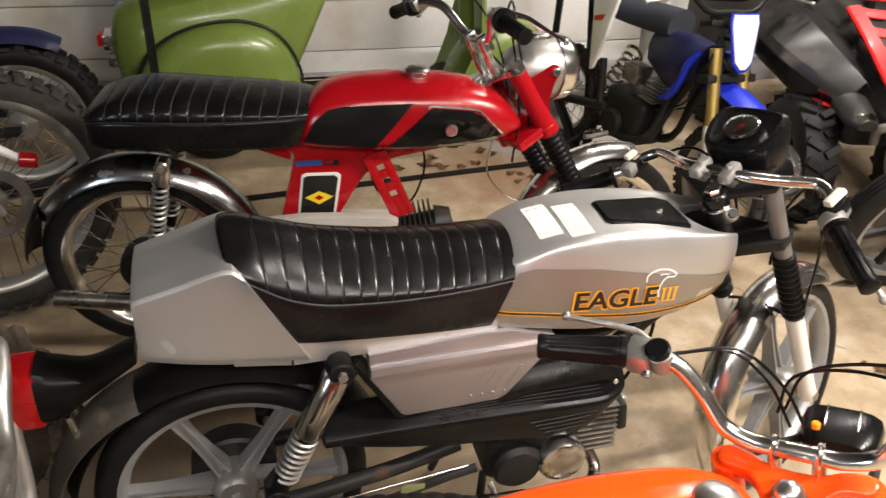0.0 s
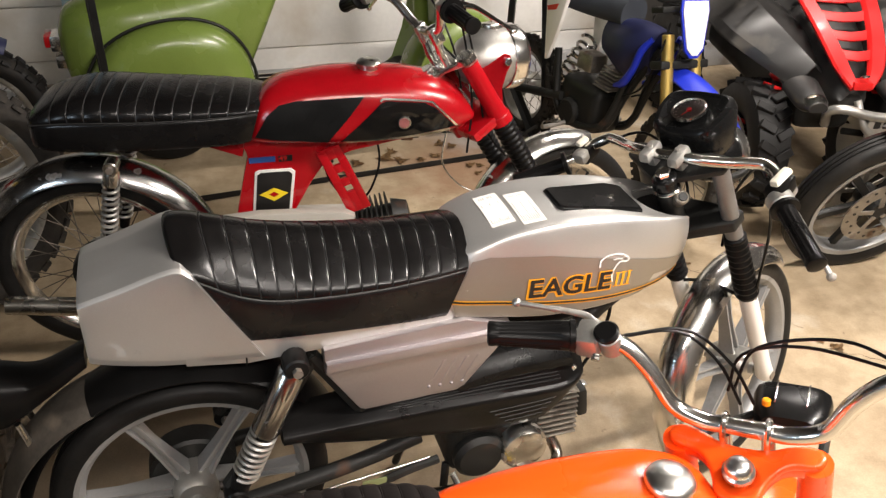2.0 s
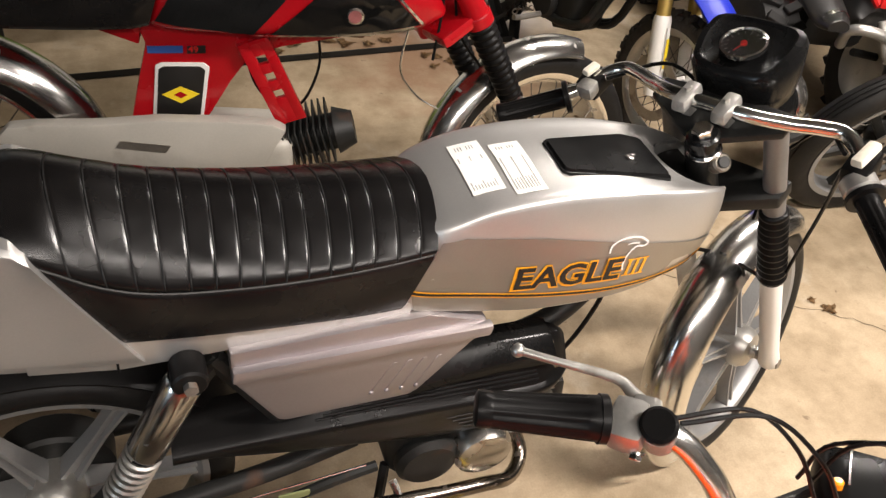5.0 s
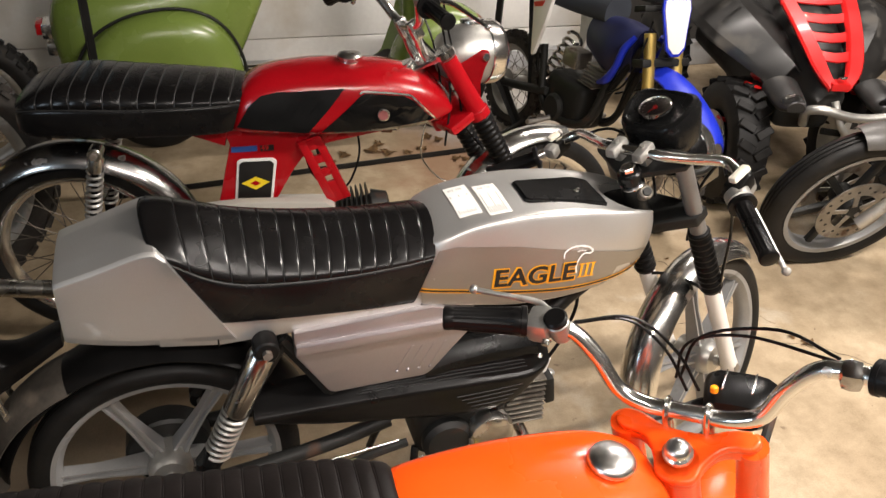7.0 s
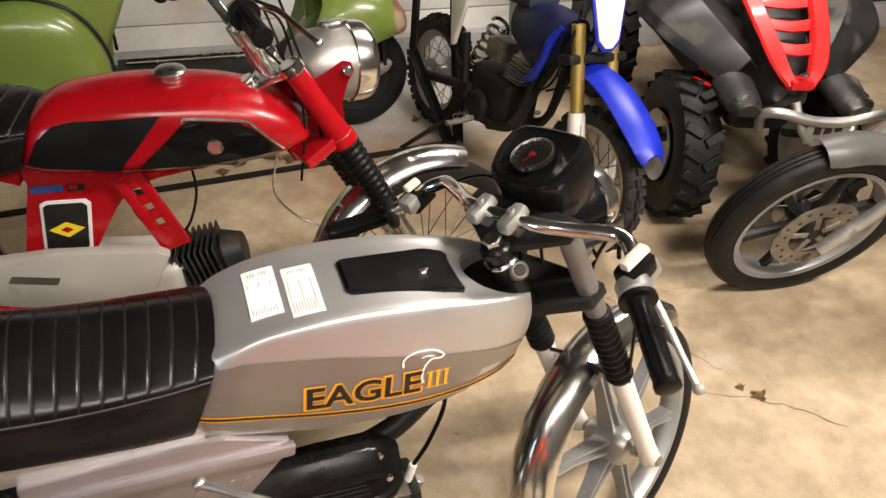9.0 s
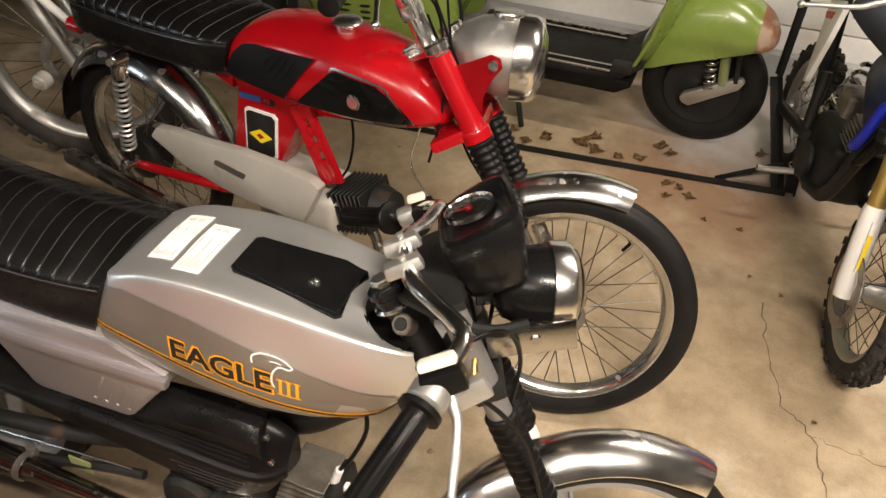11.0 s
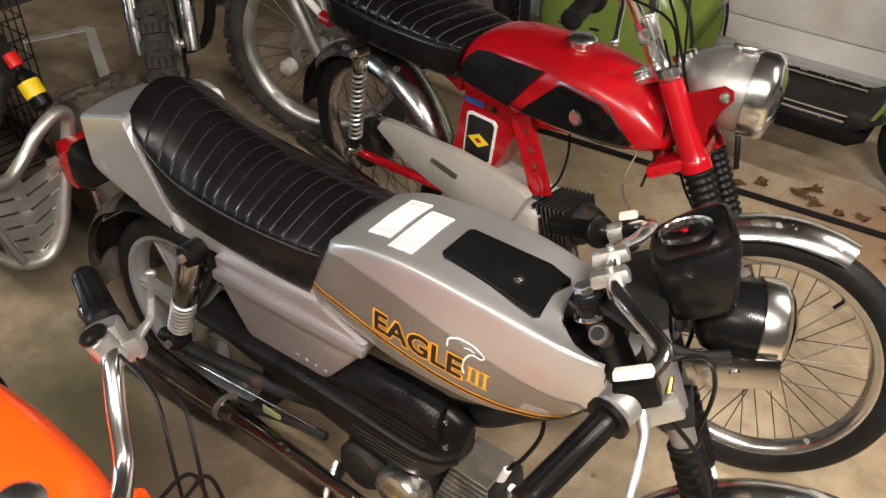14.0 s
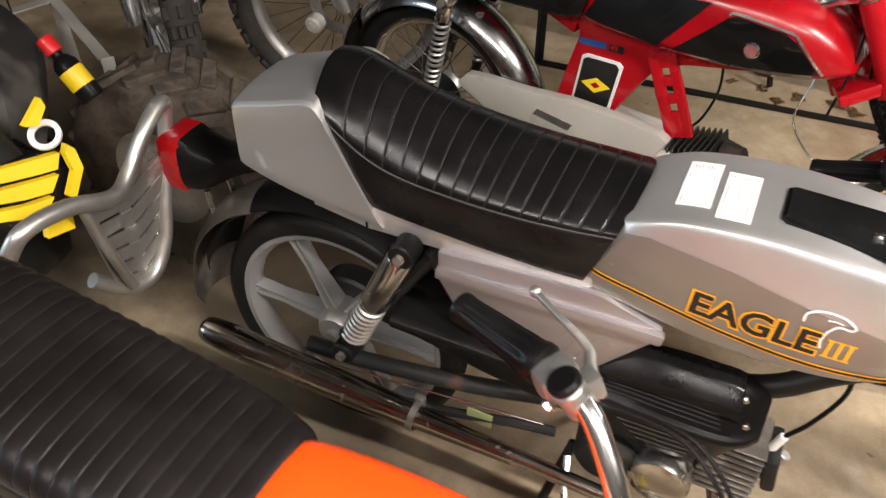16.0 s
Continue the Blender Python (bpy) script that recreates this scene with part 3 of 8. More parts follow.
def boot(owner, a, c, r0, r1, folds=11):
    """Ribbed rubber fork gaiter."""
    a, c = Vector(a), Vector(c)
    b = bmesh.new()
    n = folds * 4
    pts = [a.lerp(c, k / n) for k in range(n + 1)]
    rad = [(r0 + (r1 - r0) * k / n) * (1 + (0.09 if k % 4 in (1, 2) else -0.07)) for k in range(n + 1)]
    sweep(b, pts, rad, 18, 1)
    return part("fork_gaiter", b, M["plastic"], owner, "ribbed black rubber fork gaiter", sharp=1.2)


def grip(owner, a, c, r=0.0165, flange=1.6, taper=0.0):
    """Ribbed rubber handlebar grip with flanges."""
    a, c = Vector(a), Vector(c)
    b = bmesh.new()
    d = (c - a).normalized()
    ln = (c - a).length
    sweep(b, [a, a + d * 0.001, a + d * 0.008, a + d * 0.009], [r * (flange - 0.1), r * flange, r * flange, r * 1.05], 24, 1)
    s = d.orthogonal().normalized()
    u = d.cross(s)
    rings = []
    for f, rr, deep in ((0.008, 1.0, 0.0), (0.018, 1.0, 0.0), (0.020, 1.0, 0.11), (ln - 0.016, 1.0, 0.11), (ln - 0.014, 1.0, 0.0), (ln - 0.006, 1.08, 0.0), (ln - 0.002, 1.05, 0.0), (ln, 0.8, 0.0)):
        rings.append([a + d * f + r * (rr + taper * (1 - f / ln)) * (1 - deep * (k // 2 % 2)) * (math.cos(2 * math.pi * k / 48) * s + math.sin(2 * math.pi * k / 48) * u) for k in range(48)])
    loft(b, rings)
    return part("grip", b, M["plastic"], owner, "black ribbed rubber grip")


def lever(owner, root, knee, tip, material="alu", r=0.006, label="polished alloy lever with ball end"):
    b = bmesh.new()
    sweep(b, [root, Vector(root).lerp(Vector(knee), 0.5), knee, Vector(knee).lerp(Vector(tip), 0.6), tip], [r * 1.3, r * 1.25, r, r * 0.8, r * 0.85], 10, 4)
    bmesh.ops.create_uvsphere(b, u_segments=12, v_segments=8, radius=r * 1.45, matrix=Matrix.Translation(tip))
    return part("lever", b, M[material], owner, label)


def cable(owner, pts, r=0.003, material="plastic", name="cable"):
    b = bmesh.new()
    sweep(b, pts, r, 7, 6)
    return part(name, b, M[material], owner)


def steering(stem, rake, turn):
    """Frame of a fork: z along the steering axis, x ahead, at the top yoke."""
    return Matrix.Translation(stem) @ Matrix.Rotation(-radians(rake), 4, "Y") @ Matrix.Rotation(radians(turn), 4, "Z")


def mudguard(owner, name, m, r, w, a0, a1, material, label="", thick=0.0025, flare=0.35, axis_shift=(0, 0), seg=26, roll=0.6):
    """Curved guard round the local y axis of m, from angle a0 to a1 (degrees, 0 ahead, 90 up), rounded across."""
    b = bmesh.new()
    rings = []
    n = 9
    for k in range(seg + 1):
        a = radians(a0 + (a1 - a0) * k / seg)
        e = min(1, 6 * min(k / seg, 1 - k / seg) + 0.55)
        out, inn = [], []
        for i in range(n):
            t = -1 + 2 * i / (n - 1)
            drop = flare * w * abs(t) ** 2.4 * 0.5
            for lst, rr in ((out, r - drop), (inn, r - drop - thick)):
                lst.append(m @ V(axis_shift[0] + rr * math.cos(a), t * w / 2 * (e ** 0.35), axis_shift[1] + rr * math.sin(a)))
        rings.append(out + list(reversed(inn)))
    loft(b, rings)
    return part(name, b, M[material], owner, label)


ROUND_TOP = [(1.0, 0.10), (0.995, 0.28), (0.965, 0.48), (0.905, 0.66), (0.82, 0.79), (0.69, 0.885), (0.50, 0.95), (0.26, 0.988), (0.0, 1.0)]
ROOF_TOP = [(1.0, 0.05), (0.998, 0.11), (0.978, 0.175), (0.935, 0.25), (0.885, 0.33), (0.835, 0.405), (0.76, 0.50), (0.64, 0.63), (0.48, 0.78), (0.26, 0.935), (0.0, 1.0)]


def pleated_seat(owner, stations, pitch, x_from, x_to, groove=0.003, dense=0.0045, name="seat", label="black ribbed vinyl saddle", tall=0.74, puff=0.0011, seam="vinyl_seam", material="vinyl", top=ROUND_TOP):
    """Saddle from stations (x, half width, base z, crease z, top z, lean): welted ribs across the cushion."""
    xs = [s[0] for s in stations]
    cols = list(zip(*stations))
    seams = [x_from + pitch * k for k in range(int((x_to - x_from) / pitch) + 1)]
    marks = set(np.round(np.arange(xs[0], xs[-1], dense), 5).tolist() + [xs[-1]])
    for q in seams:
        marks = {v for v in marks if abs(v - q) > 0.0036} | {round(q + d, 5) for d in (-0.0034, -0.0022, -0.0008, 0.0008, 0.0022, 0.0034)}
    marks = sorted(v for v in marks if xs[0] <= v <= xs[-1])

    def half_at(x, sink):
        w, zb, zc, zt, lean = (smooth_at(xs, c, x) for c in cols[1:])
        h = (zt - zc) * tall
        g = sink
        side = [(0.0, zb), (w * 0.72, zb), (w * 0.97, zb + 0.004), (w, zb + 0.014), (w * 1.012, (zb + zc) / 2), (w * 1.012, zc - 0.008), (w * 1.0, zc - 0.002), (w * 0.978, zc), (w * 0.985, zc + 0.003)]
        half = side + [(w * y - g * (0.9 if y > 0.9 else 0.35), zc + h * f - g * (1 if y < 0.97 else 0.4)) for y, f in top[:-1]] + [(0.0, zc + h - g)]
        return half, lean, zb

    rings = []
    for x in marks:
        near = min((abs(x - q) for q in seams), default=1)
        g = groove * max(0.0, 1 - near / 0.0022)
        if seams and seams[0] - pitch / 2 < x < seams[-1] + pitch / 2:
            g += puff * max(0.0, 1 - 2 * near / pitch) ** 2
        half, lean, zb = half_at(x, g)
        rings.append([V(x + lean * (z - zb), -y, z) for y, z in half] + [V(x + lean * (z - zb), y, z) for y, z in reversed(half[1:-1])])
    b = bmesh.new()
    loft(b, rings)
    ob = part(name, b, M[material], owner, label, sharp=1.1)
    for x in seams:
        half, lean, zb = half_at(x, groove * 0.55 + puff)
        line = [V(x + lean * (z - zb), -y, z) for y, z in half[8:]]
        line += [V(p.x, -p.y, p.z) for p in reversed(line[:-1])]
        b = bmesh.new()
        sweep(b, line, 0.0011, 6, 2)
        part("welt", b, M[seam], ob, "thin raised welt between ribs")
    for s in (-1, 1):
        line = []
        for x in np.linspace(xs[0] + 0.004, xs[-1] - 0.002, 40):
            half, lean, zb = half_at(float(x), 0)
            y, z = half[7]
            line.append(V(float(x) + lean * (z - zb), s * (y + 0.0012), z))
        b = bmesh.new()
        sweep(b, line, 0.0016, 6, 1)
        part("piping", b, M["vinyl_seam"], ob, "piping along the cushion edge")
    return ob


def smooth_at(xs, ys, x):
    """Smooth value at x of a curve through (xs, ys)."""
    i = max(0, min(len(xs) - 2, int(np.searchsorted(xs, x)) - 1))
    t = (x - xs[i]) / (xs[i + 1] - xs[i])
    m0 = (ys[i + 1] - ys[i - 1]) / (xs[i + 1] - xs[i - 1]) if i > 0 else (ys[1] - ys[0]) / (xs[1] - xs[0])
    j = i + 1
    m1 = (ys[j + 1] - ys[j - 1]) / (xs[j + 1] - xs[j - 1]) if j < len(xs) - 1 else (ys[j] - ys[i]) / (xs[j] - xs[i])
    h = xs[j] - xs[i]
    return ys[i] * (2 * t ** 3 - 3 * t ** 2 + 1) + h * m0 * (t ** 3 - 2 * t ** 2 + t) + ys[j] * (3 * t ** 2 - 2 * t ** 3) + h * m1 * (t ** 3 - t ** 2)


def body_loft(stations, n=6, times=2, keep=0.25):
    """Rings from stations (x, half profile of (y, z) from bottom to top, shear): a symmetric shell."""
    rings = []
    for x, half, shear in stations:
        z0 = half[0][1]
        rings.append([V(x + shear * (z - z0), -y, z) for y, z in half] + [V(x + shear * (z - z0), y, z) for y, z in reversed(half[1:-1])])
    rings = [chaikin(r, times, keep) for r in rings]
    cols = [catmull([r[i] for r in rings], n) for i in range(len(rings[0]))]
    return [[c[k] for c in cols] for k in range(len(cols[0]))]


from mathutils.bvhtree import BVHTree


def tree_of(ob):
    b = bmesh.new()
    b.from_mesh(ob.data)
    t = BVHTree.FromBMesh(b)
    b.free()
    return t


def decal(owner, name, polys, tree, material, lift=0.0012, step=0.012, label="", way=(0, 1, 0), thick=0.0008):
    """Flat (x, z) outlines laid on a surface, met along way from the bike's right side."""
    b = bmesh.new()
    for poly in polys:
        b.faces.new([b.verts.new((x, -1.0, z)) for x, z in poly])
    bmesh.ops.remove_doubles(b, verts=b.verts, dist=1e-6)
    bmesh.ops.triangulate(b, faces=b.faces)
    for _ in range(5):
        long = [e for e in b.edges if e.calc_length() > step]
        if not long:
            break
        bmesh.ops.subdivide_edges(b, edges=long, cuts=1)
    bmesh.ops.triangulate(b, faces=b.faces)
    way = Vector(way).normalized()
    for v in b.verts:
        hit, nor, _, _ = tree.ray_cast(v.co, way)
        if hit is not None:
            if nor.dot(way) > 0:
                nor = -nor
            v.co = hit + nor * lift
    for v in list(b.verts):
        if v.co.y < -0.9:
            b.verts.remove(v)
    return part(name, b, M[material], owner, label)


def strip(pts, w):
    """Outline of a line of width w through (x, z) points."""
    p = [V(x, 0, z) for x, z in pts]
    up, dn = [], []
    for i, q in enumerate(p):
        d = (p[min(i + 1, len(p) - 1)] - p[max(i - 1, 0)]).normalized()
        s = V(-d.z, 0, d.x) * w / 2
        up.append((q.x + s.x, q.z + s.z))
        dn.append((q.x - s.x, q.z - s.z))
    return up + dn[::-1]


def strip_quads(pts, w):
    """Quads of a bent line of width w; neighbours share their ends."""
    p = [(q.x, q.z) for q in catmull([(x, 0, z) for x, z in pts], 4)]
    o = strip(p, w)
    n = len(p)
    return [[o[i], o[i + 1], o[2 * n - 2 - i], o[2 * n - 1 - i]] for i in range(n - 1)]


def lettering(text, size, grow=0.0, squeeze=1.0, shear=0.0):
    """Mesh of a word from the built-in font, lying in x and y from its left foot."""
    c = bpy.data.curves.new("word", "FONT")
    c.body, c.size, c.offset, c.shear, c.resolution_u = text, size, grow, shear, 3
    o = bpy.data.objects.new("word", c)
    scene.collection.objects.link(o)
    me = bpy.data.meshes.new_from_object(o.evaluated_get(bpy.context.evaluated_depsgraph_get()))
    bpy.data.objects.remove(o)
    b = bmesh.new()
    b.from_mesh(me)
    bpy.data.meshes.remove(me)
    for v in b.verts:
        v.co.x *= squeeze
    return b


def word_on(owner, name, text, at, along, up, size, tree, material, lift, grow=0.0, squeeze=1.0, width=None, label="", depth=-1.0):
    """A word laid on a surface: at is the foot's (x, z); along and up are (x, z) directions."""
    b = lettering(text, size, grow, squeeze)
    bmesh.ops.triangulate(b, faces=b.faces)
    for _ in range(2):
        long = [e for e in b.edges if e.calc_length() > 0.012]
        if long:
            bmesh.ops.subdivide_edges(b, edges=long, cuts=1)
    bmesh.ops.triangulate(b, faces=b.faces)
    k = 1.0
    if width:
        k = width / max(v.co.x for v in b.verts)
    for v in b.verts:
        u, w = v.co.x * k, v.co.y
        p = V(at[0] + along[0] * u + up[0] * w, depth, at[1] + along[1] * u + up[1] * w)
        hit, nor, _, _ = tree.ray_cast(p, V(0, 1, 0))
        v.co = (hit + (nor if nor.y < 0 else -nor) * lift) if hit is not None else p
    return part(name, b, M[material], owner, label)


# ---- silver moped ----
SILVER = Matrix.Translation((0.012, 1.24, 0)) @ pose(0, 0, 0, -1.0, 0, 0.5)


def silver_moped():
    t = thing("moped", SILVER, "silver moped with black ribbed seat and orange lettering on its tank", "moped")
    wm = Matrix.Translation((0, 0, 0.262))
    alloy_wheel(t, "rear_wheel", wm, 0.262, 0.066, 0.212, radians(-2))
    st = steering((0.93, 0, 0.847), 25, 28)
    fm = st @ Matrix.Translation((0.05, 0, -0.652))
    alloy_wheel(t, "front_wheel", fm, 0.262, 0.062, 0.212, radians(22))
    # tank
    def ring(w, zb, zs, zc, zt, wc, top=0.62):
        return [(0.0, zb), (w * 0.6, zb), (w * 0.95, zb + 0.003), (w * 0.995, zb + 0.014), (w * 1.0, (zs + zc) / 2 - 0.01), (wc * 1.03, zc - 0.012), (wc * 0.95, zc - 0.003), (wc * top, zt - 0.026), (0.0, zt - 0.022)]
    S = [
        (0.452, ring(0.088, 0.640, 0.672, 0.765, 0.792, 0.080), 0.42),
        (0.474, ring(0.100, 0.636, 0.672, 0.778, 0.806, 0.090), 0.42),
        (0.54, ring(0.106, 0.626, 0.668, 0.796, 0.820, 0.092), 0.28),
        (0.66, ring(0.112, 0.610, 0.660, 0.806, 0.828, 0.094), 0.10),
        (0.78, ring(0.112, 0.612, 0.656, 0.802, 0.824, 0.094), 0.02),
        (0.87, ring(0.104, 0.628, 0.662, 0.790, 0.806, 0.088), 0.0),
        (0.93, ring(0.090, 0.650, 0.680, 0.778, 0.788, 0.078), 0.0),
        (0.972, ring(0.064, 0.685, 0.705, 0.762, 0.768, 0.056), 0.0),
        (0.990, ring(0.030, 0.712, 0.720, 0.750, 0.752, 0.026), 0.0),
    ]
    b = bmesh.new()
    loft(b, body_loft(S, 8, 2))
    tank = part("fuel_tank", b, M["silver"], t, "silver painted fuel tank with its lower reflection painted darker", sharp=0.8)
    # hollow for the steering head, open at the nose
    b = bmesh.new()
    u = [(0.881 + 0.075 * (1 - math.cos(math.pi / 2 * k / 10)), 0.056 * math.sin(math.pi / 2 * k / 10)) for k in range(11)] + [(1.02, 0.050)]
    u = u + [(x, -y) for x, y in reversed(u[1:])]
    rows = [[b.verts.new((x, y, z)) for x, y in u] for z in (0.70, 0.95)]
    for i in range(len(u)):
        j = (i + 1) % len(u)
        b.faces.new((rows[0][i], rows[0][j], rows[1][j], rows[1][i]))
    b.faces.new(rows[0])
    b.faces.new(rows[1])
    cut = part("cut", b, M["silver"], t)
    md = tank.modifiers.new("hollow", "BOOLEAN")
    md.operation, md.object = "DIFFERENCE", cut
    bpy.context.view_layer.update()
    b = bmesh.new()
    b.from_mesh(bpy.data.meshes.new_from_object(tank.evaluated_get(bpy.context.evaluated_depsgraph_get())))
    tank.modifiers.clear()
    rim = [e for e in b.edges if len(e.link_faces) == 2 and e.calc_face_angle(0) > 0.6 and all((v.co - V(0.95, 0, v.co.z)).length < 0.10 and v.co.z > 0.705 for v in e.verts)]
    bmesh.ops.bevel(b, geom=rim, offset=0.003, segments=2, affect="EDGES")
    finish(b, 0.8)
    b.to_mesh(tank.data)
    b.free()
    bpy.data.objects.remove(cut)
    # black filler added to stand in for the shade inside the hollow
    b = bmesh.new()
    prism(b, [(0.003 + x * 0.999, -y * 0.97) for x, y in u if x < 0.965], -0.750, -0.699, 0.0, Matrix.Rotation(radians(-90), 4, "X"))
    part("hollow_shade_fill", b, M["plastic"], t, "added black filler for the shaded inside of the tank's steering hollow")
    tr = tree_of(tank)
    # dark reflection painted as a grey lower band, then stripe and lettering on the side
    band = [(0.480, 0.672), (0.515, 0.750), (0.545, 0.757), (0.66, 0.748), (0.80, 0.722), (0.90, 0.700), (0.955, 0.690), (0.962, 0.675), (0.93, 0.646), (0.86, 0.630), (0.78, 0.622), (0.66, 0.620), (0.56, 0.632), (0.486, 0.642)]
    decal(t, "tank_reflection", [band], tr, "silver_reflect", 0.0015, 0.006, "dark reflection painted as a grey band along the tank side")
    line = [(0.478, 0.674), (0.56, 0.664), (0.66, 0.650), (0.76, 0.641), (0.84, 0.642), (0.90, 0.650), (0.95, 0.665)]
    decal(t, "pinstripe", strip_quads(line, 0.0085), tr, "decal_orange", 0.0022, 0.010, "orange pinstripe")
    decal(t, "pinstripe", strip_quads([(x, z + 0.0005) for x, z in line], 0.0042), tr, "decal_black", 0.0030, 0.010, "black pinstripe")
    al, up = (0.998, -0.03), (0.05, 1.0)
    word_on(t, "lettering_edge", "EAGLE", (0.616, 0.6665), al, up, 0.054, tr, "decal_orange", 0.0026, 0.0036, 1.0, 0.172, "orange outline of the tank lettering")
    word_on(t, "lettering", "EAGLE", (0.618, 0.668), al, up, 0.052, tr, "decal_black", 0.0036, 0.0012, 1.0, 0.167, "black capital letters on the tank")
    for i in range(3):
        x, z = 0.7975 + 0.0125 * i, 0.6625 - 0.0004 * i
        bars = strip_quads([(x, z), (x + 0.001, z + 0.0155), (x + 0.002, z + 0.031)], 0.0050)
        bars += strip_quads([(x - 0.0058, z + 0.0012), (x + 0.0058, z + 0.0008)], 0.0026)
        bars += strip_quads([(x - 0.0038, z + 0.0302), (x + 0.0074, z + 0.0298)], 0.0026)
        decal(t, "numeral", bars, tr, "decal_orange", 0.0024, 0.010, "orange serif numeral I on the tank")
    crest = [(0.748, 0.712), (0.750, 0.726), (0.768, 0.734), (0.792, 0.732), (0.808, 0.722), (0.804, 0.716), (0.790, 0.717), (0.780, 0.706), (0.776, 0.690), (0.779, 0.676)]
    crest = [(x + 0.010, z - 0.001) for x, z in crest]
    decal(t, "emblem", strip_quads(crest, 0.003), tr, "decal_white", 0.0026, 0.01, "white curved outline emblem")
    decal(t, "emblem", strip_quads([(0.785, 0.722), (0.794, 0.723), (0.804, 0.721)], 0.0022), tr, "decal_white", 0.0026, 0.01, "white curved outline emblem")
    # lid, key, labels
    lid = [(0.694, 0.034), (0.702, 0.041), (0.83, 0.052), (0.862, 0.053), (0.868, 0.044), (0.858, 0.0)]
    pts = [(x, y - 0.010) for x, y in lid + [(x, -y) for x, y in reversed(lid[:-1])]]
    b = bmesh.new()
    n = len(pts)
    lo, hi = [], []
    for x, y in pts:
        h, _, _, _ = tr.ray_cast(V(x, y, 1.2), V(0, 0, -1))
        z = h.z if h is not None else 0.8
        lo.append(b.verts.new((x, y, z - 0.006)))
        hi.append(b.verts.new((x * 0.985 + 0.0118, y * 0.94, z + 0.008)))
    for i in range(n):
        j = (i + 1) % n
        b.faces.new((lo[i], lo[j], hi[j], hi[i]))
    b.faces.new(hi)
    bmesh.ops.bevel(b, geom=[e for e in b.edges if all(v in hi for v in e.verts)], offset=0.004, segments=2, affect="EDGES")
    lidp = part("tank_lid", b, M["gloss"], t, "black plastic filler lid on the tank top")
    b = bmesh.new()
    rbox(b, (0.008, 0.004, 0.007), (0.816, -0.02, 0.8025), 0.001)
    cyl(b, (0.812, -0.02, 0.792), (0.812, -0.02, 0.8015), 0.006, 14)
    rbox(b, (0.005, 0.007, 0.004), (0.808, -0.023, 0.8025), 0.001)
    part("key", b, M["chrome"], lidp, "small bright ignition key")
    for x0, x1, yc in ((0.564, 0.608, -0.002), (0.617, 0.661, -0.018)):
        b = bmesh.new()
        grid = [[None] * 8 for _ in range(5)]
        for i in range(5):
            for j in range(8):
                x, y = x0 + (x1 - x0) * i / 4, yc - 0.054 + 0.108 * j / 7
                h, nor, _, _ = tr.ray_cast(V(x, y, 1.2), V(0, 0, -1))
                grid[i][j] = b.verts.new(h + nor * (0.0014 if nor.z > 0 else -0.0014))
        for i in range(4):
            for j in range(7):
                b.faces.new((grid[i][j], grid[i + 1][j], grid[i + 1][j + 1], grid[i][j + 1]))
        lab = part("paper_label", b, M["paper"], t, "white printed paper label on the tank")
        b = bmesh.new()
        for k in range(9):
            x = x0 + (x1 - x0) * (0.10 + 0.09 * k)
            ya, yb = yc - 0.046, yc + (0.045 if k % 4 else 0.02)
            q = []
            for xx, yy in ((x - 0.0007, ya), (x + 0.0007, ya), (x + 0.0007, yb), (x - 0.0007, yb)):
                h, nor, _, _ = tr.ray_cast(V(xx, yy, 1.2), V(0, 0, -1))
                q.append(b.verts.new(h + nor * (0.0019 if nor.z > 0 else -0.0019)))
            b.faces.new(q)
        part("print_line", b, M["ink"], lab)
    # seat
    st_ = [(0.062, 0.072, 0.672, 0.800, 0.846, -0.30), (0.070, 0.090, 0.666, 0.800, 0.868, -0.30), (0.092, 0.098, 0.660, 0.785, 0.877, -0.24), (0.125, 0.102, 0.657, 0.756, 0.868, -0.15), (0.17, 0.105, 0.655, 0.738, 0.848, -0.05),
           (0.25, 0.108, 0.652, 0.731, 0.824, 0.08), (0.34, 0.108, 0.648, 0.730, 0.809, 0.16), (0.42, 0.106, 0.645, 0.735, 0.802, 0.26), (0.468, 0.102, 0.643, 0.740, 0.798, 0.36)]
    pleated_seat(t, st_, 0.0245, 0.108, 0.462, 0.0013, tall=0.78, puff=0.0004, label="black vinyl saddle with crosswise ribs", seam="seam_dark", top=ROOF_TOP)
    # tail cowl
    def tring(w, zb, zs):
        return [(0.0, zb), (w * 0.86, zb), (w * 0.97, zb + 0.005), (w, zb + 0.018), (w * 1.01, zs - 0.02), (w, zs), (w * 0.93, zs + 0.006), (w * 0.5, zs + 0.013), (0.0, zs + 0.015)]
    T = [(-0.123, tring(0.086, 0.656, 0.762), 0.0), (-0.119, tring(0.091, 0.651, 0.767), 0.0), (-0.06, tring(0.095, 0.637, 0.786), 0.0), (0.02, tring(0.099, 0.626, 0.812), 0.0), (0.150, tring(0.1065, 0.622, 0.800), -0.56)]
    b = bmesh.new()
    loft(b, body_loft(T, 6, 2, 0.07))
    part("tail_cowl", b, M["silver"], t, "silver creased tail cowl behind the seat", sharp=0.3)
    # seat pan rail below the saddle
    for s in (-1, 1):
        b = bmesh.new()
        prism(b, [(0.02, 0.628), (0.12, 0.614), (0.23, 0.618), (0.478, 0.628), (0.490, 0.655), (0.072, 0.668), (0.02, 0.71)], s * 0.088, s * 0.099, 0.002)
        part("side_rail", b, M["silver"], t, "silver rail panel below the saddle")
    b = bmesh.new()
    rbox(b, (0.003, 0.006, 0.035), (0.117, -0.099, 0.630), 0.001)
    part("clip", b, M["plastic"], t)
